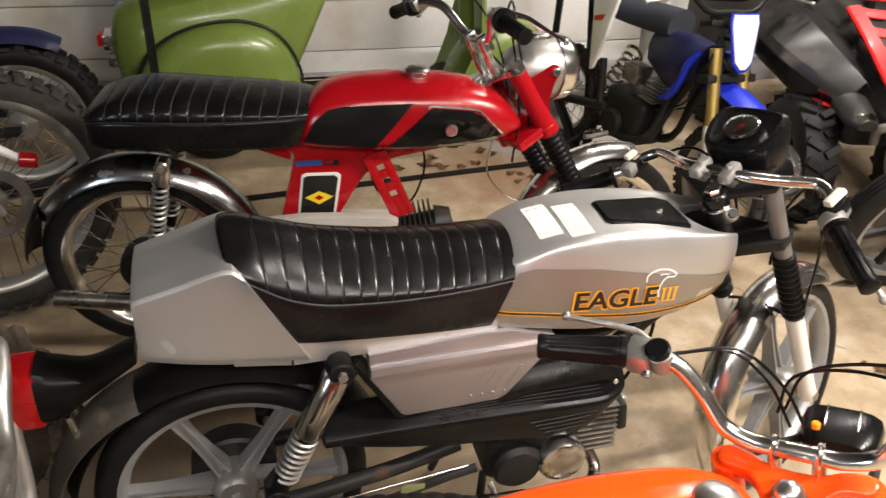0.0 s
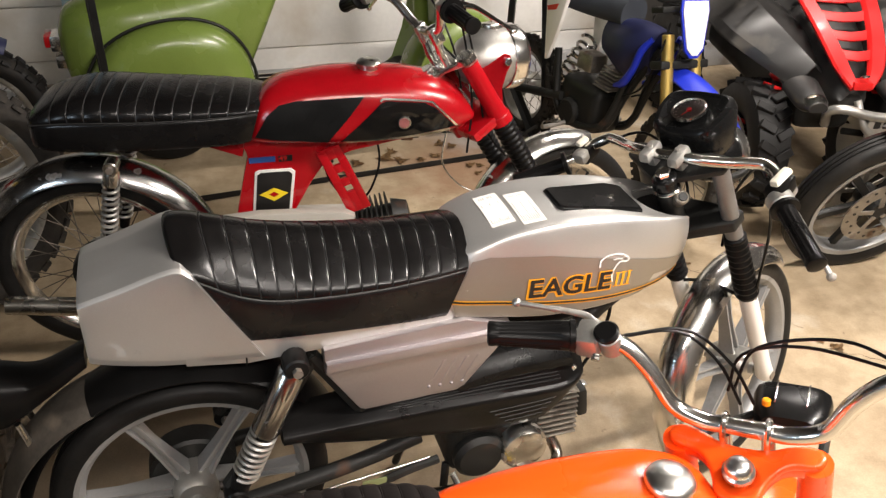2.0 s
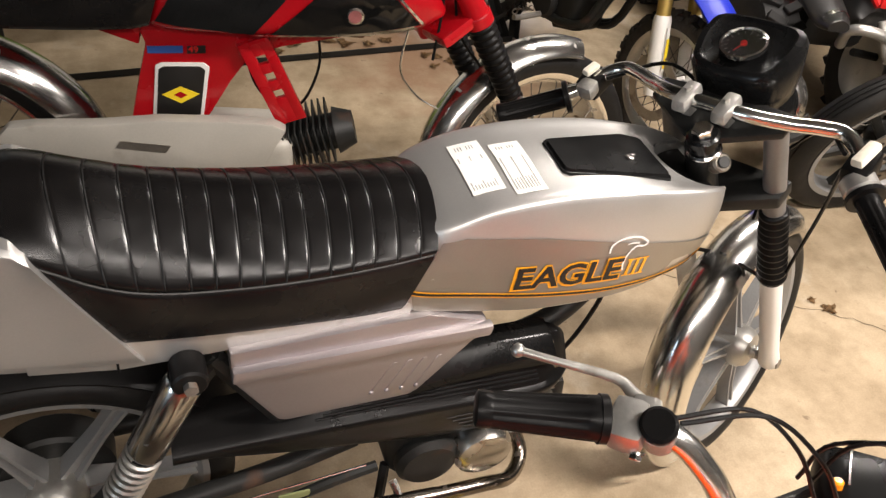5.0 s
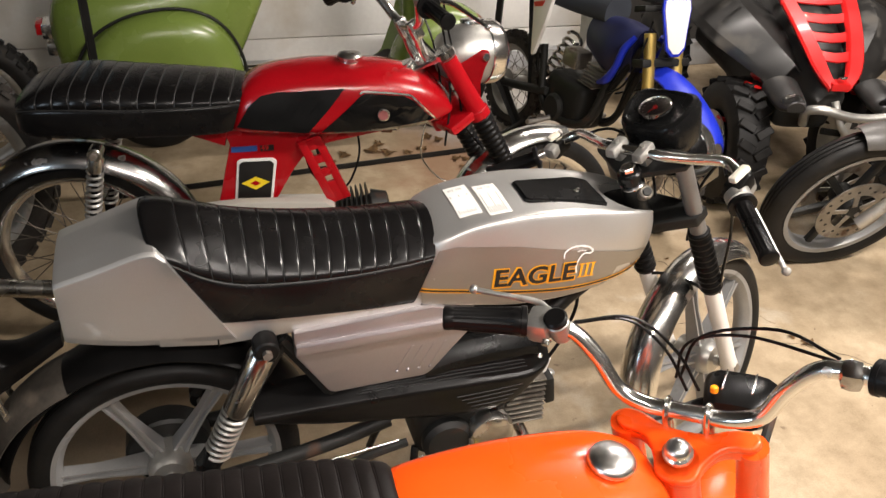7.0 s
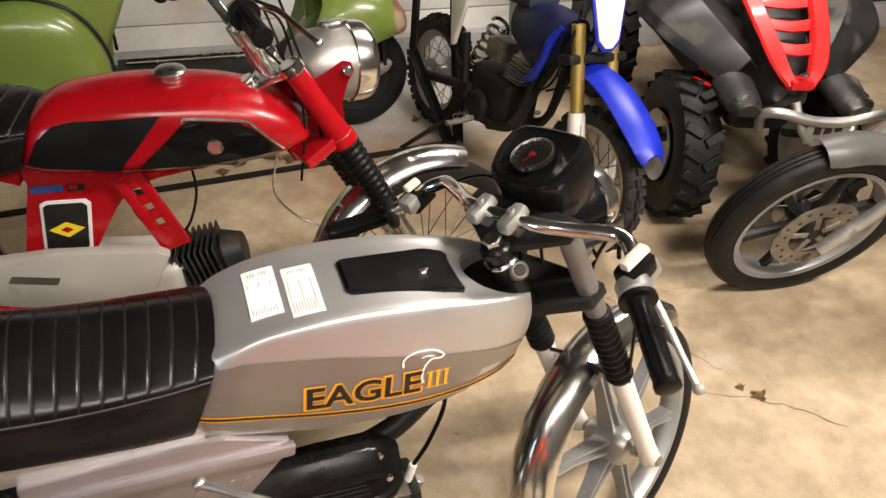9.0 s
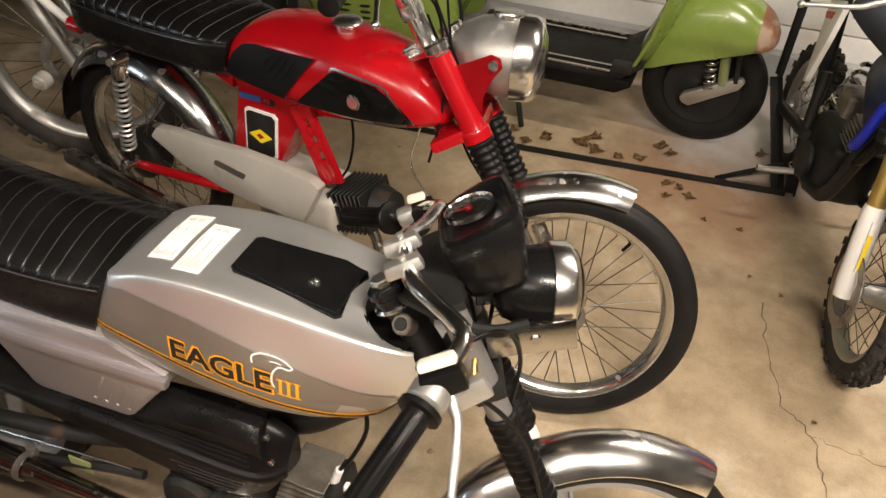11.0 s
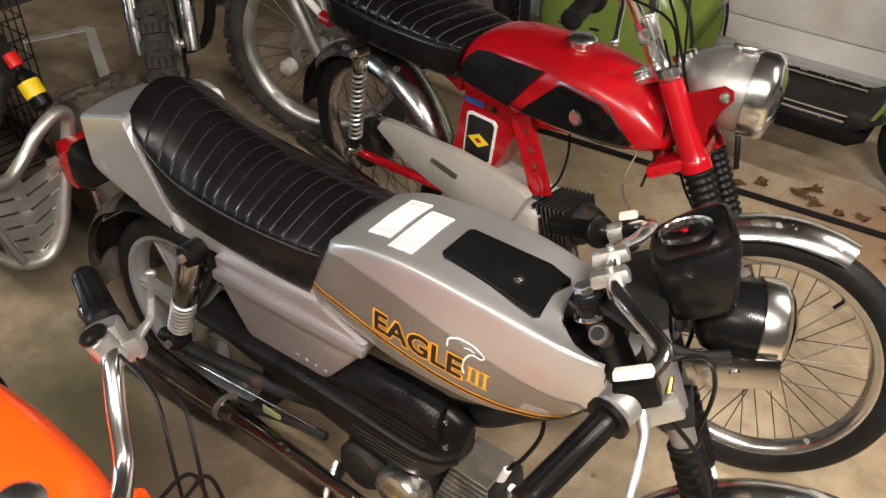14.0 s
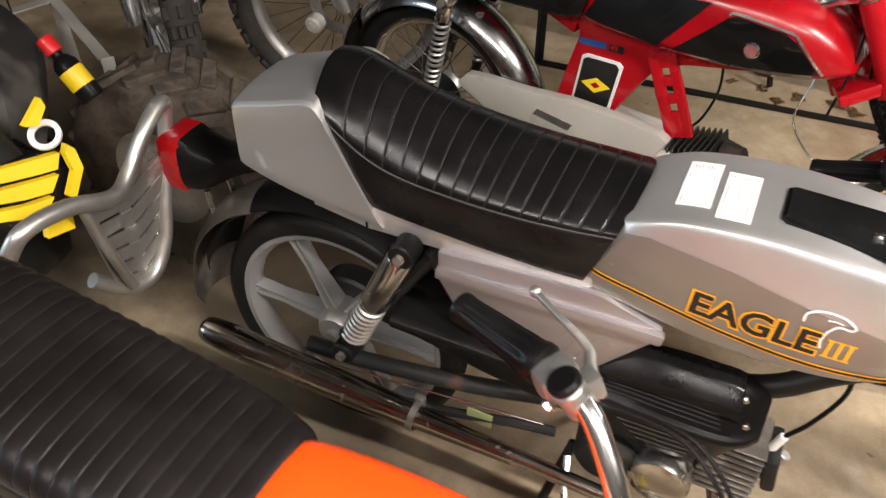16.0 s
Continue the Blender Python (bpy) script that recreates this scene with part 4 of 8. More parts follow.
    # side cover
    for s in (-1, 1):
        b = bmesh.new()
        out = [(0.245, 0.624), (0.505, 0.640), (0.596, 0.612), (0.592, 0.588), (0.510, 0.486), (0.495, 0.476), (0.318, 0.470), (0.306, 0.476), (0.247, 0.570)]
        prism(b, out, s * 0.075, s * 0.112, 0.006)
        prism(b, [(0.246, 0.578), (0.600, 0.592), (0.602, 0.612), (0.247, 0.600)], s * 0.108, s * 0.124, 0.005)
        cov = part("side_cover", b, M["cover"], t, "grey angular plastic side cover with a raised ledge")
        for k in range(4):
            b = bmesh.new()
            x = 0.448 + k * 0.022
            prism(b, [(x - 0.012, 0.500), (x - 0.006, 0.500), (x + 0.022, 0.556), (x + 0.016, 0.556)], s * 0.111, s * 0.1128, 0.0005)
            part("vent_rib", b, M["cover"], cov)
            b = bmesh.new()
            bmesh.ops.create_uvsphere(b, u_segments=8, v_segments=6, radius=0.0042, matrix=Matrix.Translation((x - 0.010, s * 0.111, 0.498)))
            part("rivet", b, M["cover"], cov)
    # rear guard, lamp
    mudguard(t, "rear_mudguard", wm, 0.305, 0.125, 25, 172, "plastic", "black rear mudguard under the tail", axis_shift=(0, 0.02))
    mudguard(t, "mudguard_tail", wm, 0.309, 0.128, 108, 190, "mudguard_mud", "mud-caked end of the rear mudguard", axis_shift=(-0.03, 0.0))
    b = bmesh.new()
    loft(b, body_loft([(-0.140, [(0, 0.60), (0.026, 0.60), (0.030, 0.615), (0.026, 0.630), (0, 0.634)], 0), (-0.215, [(0, 0.548), (0.034, 0.548), (0.040, 0.572), (0.034, 0.594), (0, 0.598)], 0), (-0.270, [(0, 0.512), (0.042, 0.512), (0.048, 0.556), (0.042, 0.600), (0, 0.604)], 0), (-0.304, [(0, 0.503), (0.043, 0.503), (0.050, 0.558), (0.044, 0.612), (0, 0.615)], 0)], 5, 1))
    lamp = part("lamp_housing", b, M["plastic"], t, "black plastic tail lamp housing")
    b = bmesh.new()
    rbox(b, (0.058, 0.094, 0.104), (-0.326, 0, 0.556), 0.010, taper=0.94)
    rbox(b, (0.060, 0.096, 0.004), (-0.326, 0, 0.560), 0.001)
    part("tail_lamp", b, M["lens"], lamp, "ribbed red tail lamp lens")
    b = bmesh.new()
    sweep(b, [(-0.265, -0.03, 0.51), (-0.25, -0.034, 0.44), (-0.25, 0.034, 0.44), (-0.265, 0.03, 0.51)], 0.006, 8, 1)
    part("lamp_bracket", b, M["chrome_worn"], lamp)
    # shocks, swingarm, frame
    for s in (-1, 1):
        shock(t, (0.195, s * 0.118, 0.612), (0.072, s * 0.112, 0.325), 0.026, 0.50, turns=8, shroud_mat="dark_chrome")
        b = bmesh.new()
        sweep(b, [(-0.03, s * 0.085, 0.258), (0.10, s * 0.085, 0.272), (0.30, s * 0.075, 0.300), (0.44, s * 0.06, 0.325)], 0.016, 10)
        part("swingarm", b, M["dark_steel"], t, "black tubular swingarm")
        b = bmesh.new()
        sweep(b, [(0.06, s * 0.10, 0.34), (0.14, s * 0.095, 0.45), (0.235, s * 0.085, 0.60)], 0.013, 8)
        part("seat_stay", b, M["dark_steel"], t)
        b = bmesh.new()
        sweep(b, [(0.225, s * 0.085, 0.60), (0.27, s * 0.088, 0.53), (0.325, s * 0.088, 0.44)], 0.015, 8)
        part("frame_stay", b, M["dark_steel"], t)
    b = bmesh.new()
    sweep(b, [(0.95, 0, 0.70), (0.915, 0, 0.60), (0.84, 0, 0.53), (0.755, -0.015, 0.472), (0.60, -0.01, 0.42), (0.42, 0, 0.36)], 0.019, 12)
    part("down_tube", b, M["dark_steel"], t, "black frame down tube")
    b = bmesh.new()
    sweep(b, [(0.94, 0.02, 0.60), (0.84, 0.03, 0.52), (0.70, 0.03, 0.50), (0.5, 0.03, 0.55)], 0.014, 10)
    sweep(b, [(0.98, 0, 0.66), (0.90, 0, 0.70), (0.5, 0, 0.66), (0.1, 0, 0.66)], 0.02, 10)
    part("top_tube", b, M["dark_steel"], t, "black frame top tube")
    # engine cowl: long black panel with a ridge and a fluted slope above it
    def cring(zb, zr, zt, k=1.0):
        half = [(-0.045, zb), (-0.085, zb), (-0.108, zb + 0.024), (-0.119, zr - 0.020), (-0.124, zr - 0.006), (-0.122, zr), (-0.112, zr + 0.006), (-0.082, zt - 0.010), (-0.066, zt), (-0.045, zt)]
        return [(-0.045 + (y + 0.045) * k, z) for y, z in half]
    C = [(0.165, cring(0.400, 0.446, 0.462)), (0.30, cring(0.368, 0.447, 0.476)), (0.45, cring(0.345, 0.446, 0.500)), (0.58, cring(0.326, 0.443, 0.520)), (0.67, cring(0.330, 0.440, 0.526)),
         (0.72, cring(0.356, 0.438, 0.520, 0.95)), (0.752, cring(0.398, 0.442, 0.506, 0.82)), (0.772, cring(0.430, 0.450, 0.490, 0.62))]
    rows = [chaikin([V(x, y, z) for y, z in ring_], 1, 0.2) for x, ring_ in C]
    cols = [catmull([r[i] for r in rows], 6) for i in range(len(rows[0]))]
    b = bmesh.new()
    loft(b, [[c[k] for c in cols] for k in range(len(cols[0]))])
    cowl = part("engine_cowl", b, M["plastic"], t, "long black plastic engine cowl with fluted step", sharp=0.5)
    ct = tree_of(cowl)
    for k in range(8):
        f = 0.10 + 0.10 * k
        line = []
        for x in np.linspace(0.36 + 0.012 * k, 0.715 - 0.003 * k, 9):
            zr, zt = (float(np.interp(x, [c[0] for c in C], [c[1][n_][1] for c in C])) for n_ in (6, 7))
            hit, nor, _, _ = ct.ray_cast(V(float(x), -0.4, zr + (zt - zr) * f), V(0, 1, 0))
            if hit is not None:
                line.append(hit + nor * 0.0004)
        b = bmesh.new()
        sweep(b, line, 0.0021, 6, 1)
        part("flute", b, M["plastic"], cowl)
    for k in range(4):
        line = []
        for x in np.linspace(0.565 + 0.012 * k, 0.705 - 0.008 * k, 6):
            hit, nor, _, _ = ct.ray_cast(V(float(x), -0.4, 0.408 - 0.013 * k + (float(x) - 0.6) * 0.05), V(0, 1, 0))
            if hit is not None:
                line.append(hit)
        b = bmesh.new()
        sweep(b, line, 0.0016, 6, 1)
        part("flute", b, M["dark_steel"], cowl)
    b = bmesh.new()
    loft(b, [[V(x + 0.06 * (0.53 - z) * e, y, z - dz) for y, z in ((-0.055, 0.534), (-0.082, 0.530), (-0.087, 0.527), (-0.106, 0.502), (-0.107, 0.496), (-0.105, 0.480), (-0.055, 0.480))]
             for x, dz, e in ((0.50, 0.022, 0), (0.56, 0.008, 0), (0.64, 0.001, 0), (0.715, 0.000, 2), (0.728, 0.004, 4))])
    part("cowl_top", b, M["gloss"], cowl, "raised glossy black block on the cowl", sharp=0.4)
    for x, z in ((0.748, 0.462), (0.735, 0.500)):
        hit, nor, _, _ = ct.ray_cast(V(x, -0.4, z), V(0, 1, 0))
        b = bmesh.new()
        cyl(b, hit + V(0, 0.004, 0), hit - V(0, 0.004, 0), 0.006, 12, None, 0.0015)
        part("screw", b, M["chrome"], cowl)
    # engine: crankcase, finned cylinder
    b = bmesh.new()
    rbox(b, (0.20, 0.15, 0.15), (0.60, -0.005, 0.285), 0.03, seg=3)
    cyl(b, (0.56, -0.07, 0.265), (0.56, -0.105, 0.265), 0.055, 24, None, 0.010)
    part("crankcase", b, M["dark_steel"], t, "oily black crankcase")
    b = bmesh.new()
    revolve(b, [(0, -0.118), (0.034, -0.118), (0.048, -0.112), (0.052, -0.104), (0.052, -0.07)], Matrix.Translation((0.655, 0, 0.272)), 28)
    part("magneto_cover", b, M["chrome_worn"], t, "scuffed round clutch cover")
    q = Matrix.Translation((0.70, 0, 0.285)) @ Matrix.Rotation(radians(82), 4, "Y")
    for k in range(9):
        b = bmesh.new()
        rbox(b, (0.104 - 0.003 * k, 0.120 - 0.004 * k, 0.0042), (0.748 + 0.002 * k, 0, 0.240 + k * 0.0125), 0.0015, Matrix(), seg=1)
        part("cooling_fin", b, M["oily_alloy"], t)
    b = bmesh.new()
    cyl(b, q @ V(0, 0, 0), q @ V(0, 0, 0.120), 0.036, 20)
    rbox(b, (0.075, 0.085, 0.024), (0, 0, 0.118), 0.008, q)
    part("cylinder", b, M["dark_steel"], t, "oily dark finned cylinder head")
    b = bmesh.new()
    cyl(b, (0.802, -0.010, 0.318), (0.818, -0.006, 0.372), 0.0085, 12, 0.0075, 0.002)
    part("spark_plug", b, M["white"], t, "white spark plug cap")
    b = bmesh.new()
    cyl(b, (0.818, -0.006, 0.300), (0.832, -0.006, 0.330), 0.010, 12, None, 0.002)
    part("plug_elbow", b, M["alu"], t, "alloy plug elbow")
    cable(t, [(0.818, -0.006, 0.370), (0.845, -0.004, 0.42), (0.87, 0.0, 0.50), (0.86, 0, 0.58)], 0.004)
    # exhaust
    b = bmesh.new()
    sweep(b, [(0.74, -0.03, 0.235), (0.755, -0.07, 0.195), (0.72, -0.11, 0.185), (0.66, -0.125, 0.205), (0.56, -0.13, 0.215)], 0.013, 12)
    sweep(b, [(0.57, -0.13, 0.2145), (0.40, -0.132, 0.224), (0.22, -0.135, 0.232)], [0.014, 0.017, 0.022], 14)
    ex = part("exhaust", b, M["exhaust"], t, "worn chrome exhaust pipe and silencer")
    b = bmesh.new()
    sweep(b, [(0.23, -0.135, 0.231), (0.21, -0.135, 0.232), (0.05, -0.138, 0.240), (-0.12, -0.140, 0.250), (-0.19, -0.140, 0.254), (-0.225, -0.140, 0.257), (-0.238, -0.140, 0.258), (-0.230, -0.140, 0.2575)],
          [0.022, 0.026, 0.030, 0.031, 0.030, 0.026, 0.020, 0.012], 18)
    part("silencer", b, M["exhaust"], ex, "long worn chrome silencer")
    b = bmesh.new()
    cyl(b, (0.225, -0.135, 0.231), (0.213, -0.135, 0.232), 0.028, 16)
    rbox(b, (0.02, 0.012, 0.03), (0.219, -0.110, 0.245), 0.003)
    part("silencer_clamp", b, M["steel"], ex)
    # brake rods, pedal, chain case, stand
    b = bmesh.new()
    cyl(b, (0.02, -0.095, 0.235), (0.45, -0.10, 0.30), 0.0018, 6)
    part("brake_rod", b, M["chrome"], t, "thin bright brake rod")
    b = bmesh.new()
    sweep(b, [(0.10, -0.10, 0.20), (0.25, -0.105, 0.235), (0.40, -0.10, 0.275), (0.47, -0.095, 0.285)], 0.009, 8)
    part("lower_stay", b, M["dark_steel"], t)
    b = bmesh.new()
    sweep(b, [(0.50, -0.10, 0.24), (0.52, -0.16, 0.20), (0.56, -0.185, 0.185), (0.60, -0.20, 0.18)], 0.007, 8)
    ped = part("pedal_lever", b, M["chrome_worn"], t, "bent chrome pedal lever")
    b = bmesh.new()
    cyl(b, (0.625, -0.165, 0.185), (0.588, -0.222, 0.165), 0.010, 10)
    part("pedal_tip", b, M["decal_yellow"], ped, "yellow rubber pedal sleeve")
    b = bmesh.new()
    sweep(b, [(0.50, -0.06, 0.23), (0.47, -0.12, 0.10), (0.455, -0.14, 0.012)], 0.009, 8)
    sweep(b, [(0.50, 0.06, 0.23), (0.47, 0.14, 0.10), (0.455, 0.17, 0.012)], 0.009, 8)
    part("centre_stand", b, M["dark_steel"], t, "black tubular stand")
    b = bmesh.new()
    rbox(b, (0.05, 0.004, 0.035), (0.335, -0.108, 0.262), 0.003, Matrix())
    part("mud_tag", b, M["olive"], t, "faded olive plate on the frame")
    b = bmesh.new()
    cyl(b, (0, 0.02, 0.262), (0, 0.075, 0.262), 0.085, 28, None, 0.006)
    part("sprocket", b, M["dark_steel"], t, "black rear sprocket")
    # front end
    b = bmesh.new()
    cyl(b, st @ V(-0.022, -0.008, -0.030), st @ V(-0.010, 0, -0.17), 0.023, 18)
    part("steering_head", b, M["dark_steel"], t, "black steering head")
    b = bmesh.new()
    cyl(b, st @ V(-0.027, -0.016, -0.004), st @ V(-0.027, -0.016, -0.020), 0.024, 24, None, 0.004)
    cyl(b, st @ V(-0.027, -0.016, -0.018), st @ V(-0.027, -0.016, -0.034), 0.020, 24)
    nut = part("stem_collar", b, M["gloss"], t, "dark collar at the top of the steering stem")
    b = bmesh.new()
    cyl(b, st @ V(-0.027, -0.016, -0.004), st @ V(-0.027, -0.016, 0.008), 0.0155, 6, None, 0.002)
    part("stem_nut", b, M["chrome"], nut, "bright steering stem nut")
    b = bmesh.new()
    cyl(b, st @ V(-0.027, -0.016, -0.032), st @ V(-0.027, -0.016, -0.040), 0.0255, 24, None, 0.003)
    part("stem_ring", b, M["dark_chrome"], nut, "chrome ring under the collar, dark reflections in its colour")
    b = bmesh.new()
    cyl(b, st @ V(-0.018, -0.026, -0.070), st @ V(-0.024, -0.044, -0.052), 0.0145, 22, None, 0.003)
    lock = part("steering_lock", b, M["oily_alloy"], t, "dull grey metal steering lock")
    b = bmesh.new()
    cyl(b, st @ V(-0.0225, -0.041, -0.056), st @ V(-0.0246, -0.0468, -0.0496), 0.009, 14, None, 0.001)
    part("lock_face", b, M["dark_steel"], lock)
    b = bmesh.new()
    prism(b, [(-0.022, -0.02), (-0.022, 0.02), (0.03, 0.105), (0.07, 0.105), (0.074, 0.03), (0.074, -0.03), (0.07, -0.105), (0.03, -0.105)], -0.006, 0.006, 0.003, st @ Matrix.Translation((0, 0, -0.024)) @ Matrix.Rotation(radians(-90), 4, 'X'))
    part("top_yoke", b, M["dark_steel"], t, "black top yoke")
    b = bmesh.new()
    prism(b, [(-0.022, -0.02), (-0.022, 0.02), (0.03, 0.103), (0.07, 0.103), (0.074, 0.03), (0.074, -0.03), (0.07, -0.103), (0.03, -0.103)], -0.012, 0.012, 0.004, st @ Matrix.Translation((0, 0, -0.165)) @ Matrix.Rotation(radians(-90), 4, 'X'))
    part("lower_yoke", b, M["dark_steel"], t, "black lower yoke")
    for s in (-1, 1):
        y = s * 0.085
        b = bmesh.new()
        cyl(b, st @ V(0.05, y, -0.026), st @ V(0.05, y, -0.215), 0.0175, 18, None, 0.003)
        leg = part("fork_tube", b, M["fork_grey"], t, "grey painted fork tube")
        boot(leg, st @ V(0.05, y, -0.208), st @ V(0.05, y, -0.385), 0.0215, 0.0235)
        b = bmesh.new()
        sweep(b, [st @ V(0.05, y, -0.38), st @ V(0.05, y, -0.40), st @ V(0.05, y, -0.62), st @ V(0.05, y, -0.655), st @ V(0.05, y, -0.668)], [0.0185, 0.0195, 0.0185, 0.021, 0.014], 16, 1)
        part("fork_slider", b, M["fork_white"], leg, "white painted fork slider")
        b = bmesh.new()
        cyl(b, st @ V(0.05, y * 1.25, -0.652), st @ V(0.05, y * 0.7, -0.652), 0.011, 6)
        part("axle_nut", b, M["steel"], leg)
    fg = mudguard(t, "front_mudguard", fm, 0.292, 0.098, 28, 196, "chrome", "chromed front mudguard", flare=0.75)
    b = bmesh.new()
    for s in (-1, 1):
        sweep(b, [st @ V(0.05, s * 0.075, -0.40), st @ V(0.045, s * 0.055, -0.385), st @ V(0.04, 0, -0.362)], 0.004, 6)
    part("guard_bracket", b, M["dark_steel"], fg)
    # bars
    bar = [(0.002, 0.224, -0.032), (0.040, 0.206, -0.026), (0.062, 0.176, -0.018), (0.055, 0.145, -0.012), (0.038, 0.106, -0.005), (0.016, 0.05, 0.010)]
    pts = [(-0.095, 0.31, -0.035)] + bar + [(x, -y, z) for x, y, z in reversed(bar[1:])] + [(0.004, -0.226, -0.044), (-0.094, -0.328, -0.064)]
    b = bmesh.new()
    sweep(b, [st @ V(*p) for p in pts], 0.0112, 14, 7)
    hb = part("handlebar", b, M["chrome"], t, "chromed low handlebar")
    for s in (-1, 1):
        b = bmesh.new()
        rbox(b, (0.054, 0.024, 0.020), (0.010, s * 0.031, 0.018), 0.006, st, taper=0.9)
        rbox(b, (0.024, 0.018, 0.034), (0.013, s * 0.030, 0.004), 0.005, st)
        cyl(b, st @ V(0.013, s * 0.030, 0.024), st @ V(0.013, s * 0.030, 0.034), 0.005, 6)
        part("bar_clamp", b, M["alu"], hb, "cast alloy handlebar clamp")
        b = bmesh.new()
        if s > 0:
            grip(hb, st @ V(-0.018, 0.229, -0.031), st @ V(-0.100, 0.316, -0.036))
            rbox(b, (0.028, 0.030, 0.026), (0.006, 0.210, -0.028), 0.008, st)
        else:
            grip(hb, st @ V(-0.004, -0.234, -0.046), st @ V(-0.100, -0.335, -0.065))
            cyl(b, st @ V(0.016, -0.212, -0.041), st @ V(-0.004, -0.234, -0.046), 0.024, 24, None, 0.006)
        part("lever_perch", b, M["alu"], hb, "alloy lever perch")
        b = bmesh.new()
        rbox(b, (0.046, 0.018, 0.012) if s < 0 else (0.030, 0.015, 0.010), (0, 0, 0), 0.004, st @ Matrix.Translation((0.030, s * 0.217, -0.008)) @ Matrix.Rotation(radians(10 * s), 4, "X") @ Matrix.Rotation(radians(-9), 4, "Z"), taper=0.92)
        part("switch", b, M["tape"], hb, "cream tape wrapped round the switch")
        b = bmesh.new()
        rbox(b, (0.05, 0.036, 0.030), (0.028, s * 0.214, -0.033), 0.005, st)
        part("switch_base", b, M["plastic"], hb)
    b = bmesh.new()
    rbox(b, (0.056, 0.016, 0.030), (0.036, -0.214, -0.068), 0.005, st @ Matrix.Rotation(radians(-6), 4, "Y"))
    cyl(b, st @ V(0.024, -0.220, -0.068), st @ V(0.024, -0.226, -0.066), 0.007, 6)
    perch = part("lever_bracket", b, M["alu"], hb, "cast alloy lever bracket")
    for x in (0.034, 0.056):
        b = bmesh.new()
        cyl(b, st @ V(x, -0.208, -0.056), st @ V(x + 0.010, -0.196, -0.036), 0.0048, 10, 0.003)
        part("cable_adjuster", b, M["brass"], perch, "small brass cable adjuster")
    lever(hb, st @ V(0.030, -0.205, -0.045), st @ V(0.022, -0.24, -0.085), st @ V(-0.030, -0.318, -0.165))
    lever(hb, st @ V(0.030, 0.205, -0.040), st @ V(0.030, 0.25, -0.055), st @ V(-0.025, 0.335, -0.075))
    for pp in ([(0.03, -0.19, -0.02), (0.10, -0.13, -0.06), (0.10, -0.06, -0.16), (0.05, -0.05, -0.25)], [(0.03, 0.19, -0.02), (0.11, 0.12, -0.03), (0.10, 0.04, -0.10), (0.03, 0.0, -0.2)],
               [(0.03, -0.19, -0.05), (0.07, -0.15, -0.2), (0.05, -0.1, -0.4), (0.06, -0.08, -0.58)], [(0.07, 0.02, -0.02), (0.06, 0.05, -0.12), (0.04, 0.055, -0.2)]):
        cable(hb, [st @ V(*p) for p in pp], 0.0032)
    # instrument pod and headlamp
    q = st @ Matrix.Translation((0.116, 0, 0.021)) @ Matrix.Rotation(radians(6), 4, "Y") @ Matrix.Scale(0.94, 4)
    b = bmesh.new()
    rings = []
    for z, hx, hy, brow in ((-0.082, 0.034, 0.056, 0.0), (-0.077, 0.041, 0.066, 0.0), (-0.066, 0.046, 0.076, 0.0), (-0.03, 0.052, 0.085, 0.006), (0.002, 0.057, 0.088, 0.014), (0.012, 0.054, 0.084, 0.017), (0.015, 0.049, 0.072, 0.016), (0.0125, 0.045, 0.067, 0.013)):
        rings.append(chaikin([q @ V(-hx, -hy * 0.74, z - hx * 0.16), q @ V(0, -hy * 0.95, z + brow * 0.35), q @ V(hx, -hy * 0.9, z + brow), q @ V(hx * 1.06, 0, z + brow * 1.15), q @ V(hx, hy * 0.9, z + brow), q @ V(0, hy * 0.95, z + brow * 0.35), q @ V(-hx, hy * 0.74, z - hx * 0.16)], 2, 0.2))
    loft(b, rings)
    pod = part("instrument_pod", b, M["gloss"], t, "black plastic instrument pod")
    zax = q @ Matrix.Translation((-0.006, 0, 0.022)) @ Matrix.Rotation(radians(-7), 4, "Y") @ Matrix.Rotation(radians(-90), 4, "X")
    b = bmesh.new()
    revolve(b, [(0.032, 0), (0.036, 0.001), (0.036, -0.006), (0.033, -0.007), (0.031, -0.003)], zax, 36, True)
    part("bezel", b, M["chrome"], pod, "chrome dial bezel")
    b = bmesh.new()
    revolve(b, [(0, -0.001), (0.033, -0.001), (0.033, 0.001), (0, 0.001)], zax, 32)
    face = part("dial", b, M["decal_black"], pod, "black speedometer dial")
    for k in range(13):
        a = radians(-130 + k * 260 / 12)
        b = bmesh.new()
        rbox(b, (0.0012, 0.0008, 0.004), (0, -0.0014, 0.027), 0, zax @ Matrix.Rotation(a, 4, "Y"))
        part("mark", b, M["ink"], face)
    b = bmesh.new()
    rbox(b, (0.0018, 0.0012, 0.024), (0, -0.0024, 0.008), 0, zax @ Matrix.Rotation(radians(-70), 4, "Y"))
    cyl(b, zax @ V(0, -0.001, 0), zax @ V(0, -0.005, 0), 0.005, 10)
    part("needle", b, M["quad_red"], face, "red needle")
    b = bmesh.new()
    revolve(b, [(0, -0.0085), (0.020, -0.0080), (0.031, -0.0055), (0.031, -0.0045), (0.020, -0.0070), (0, -0.0075)], zax, 28)
    part("dial_glass", b, M["glass"], pod, "clear dial glass")
    hq = st @ Matrix.Translation((0.157, 0, -0.100)) @ Matrix.Rotation(radians(-25), 4, "Y").inverted() @ Matrix.Rotation(radians(90), 4, "Z") @ Matrix.Scale(0.76, 4)
    b = bmesh.new()
    revolve(b, [(0, 0.085), (0.028, 0.083), (0.055, 0.065), (0.071, 0.03), (0.076, -0.01), (0.076, -0.03)], hq, 36)
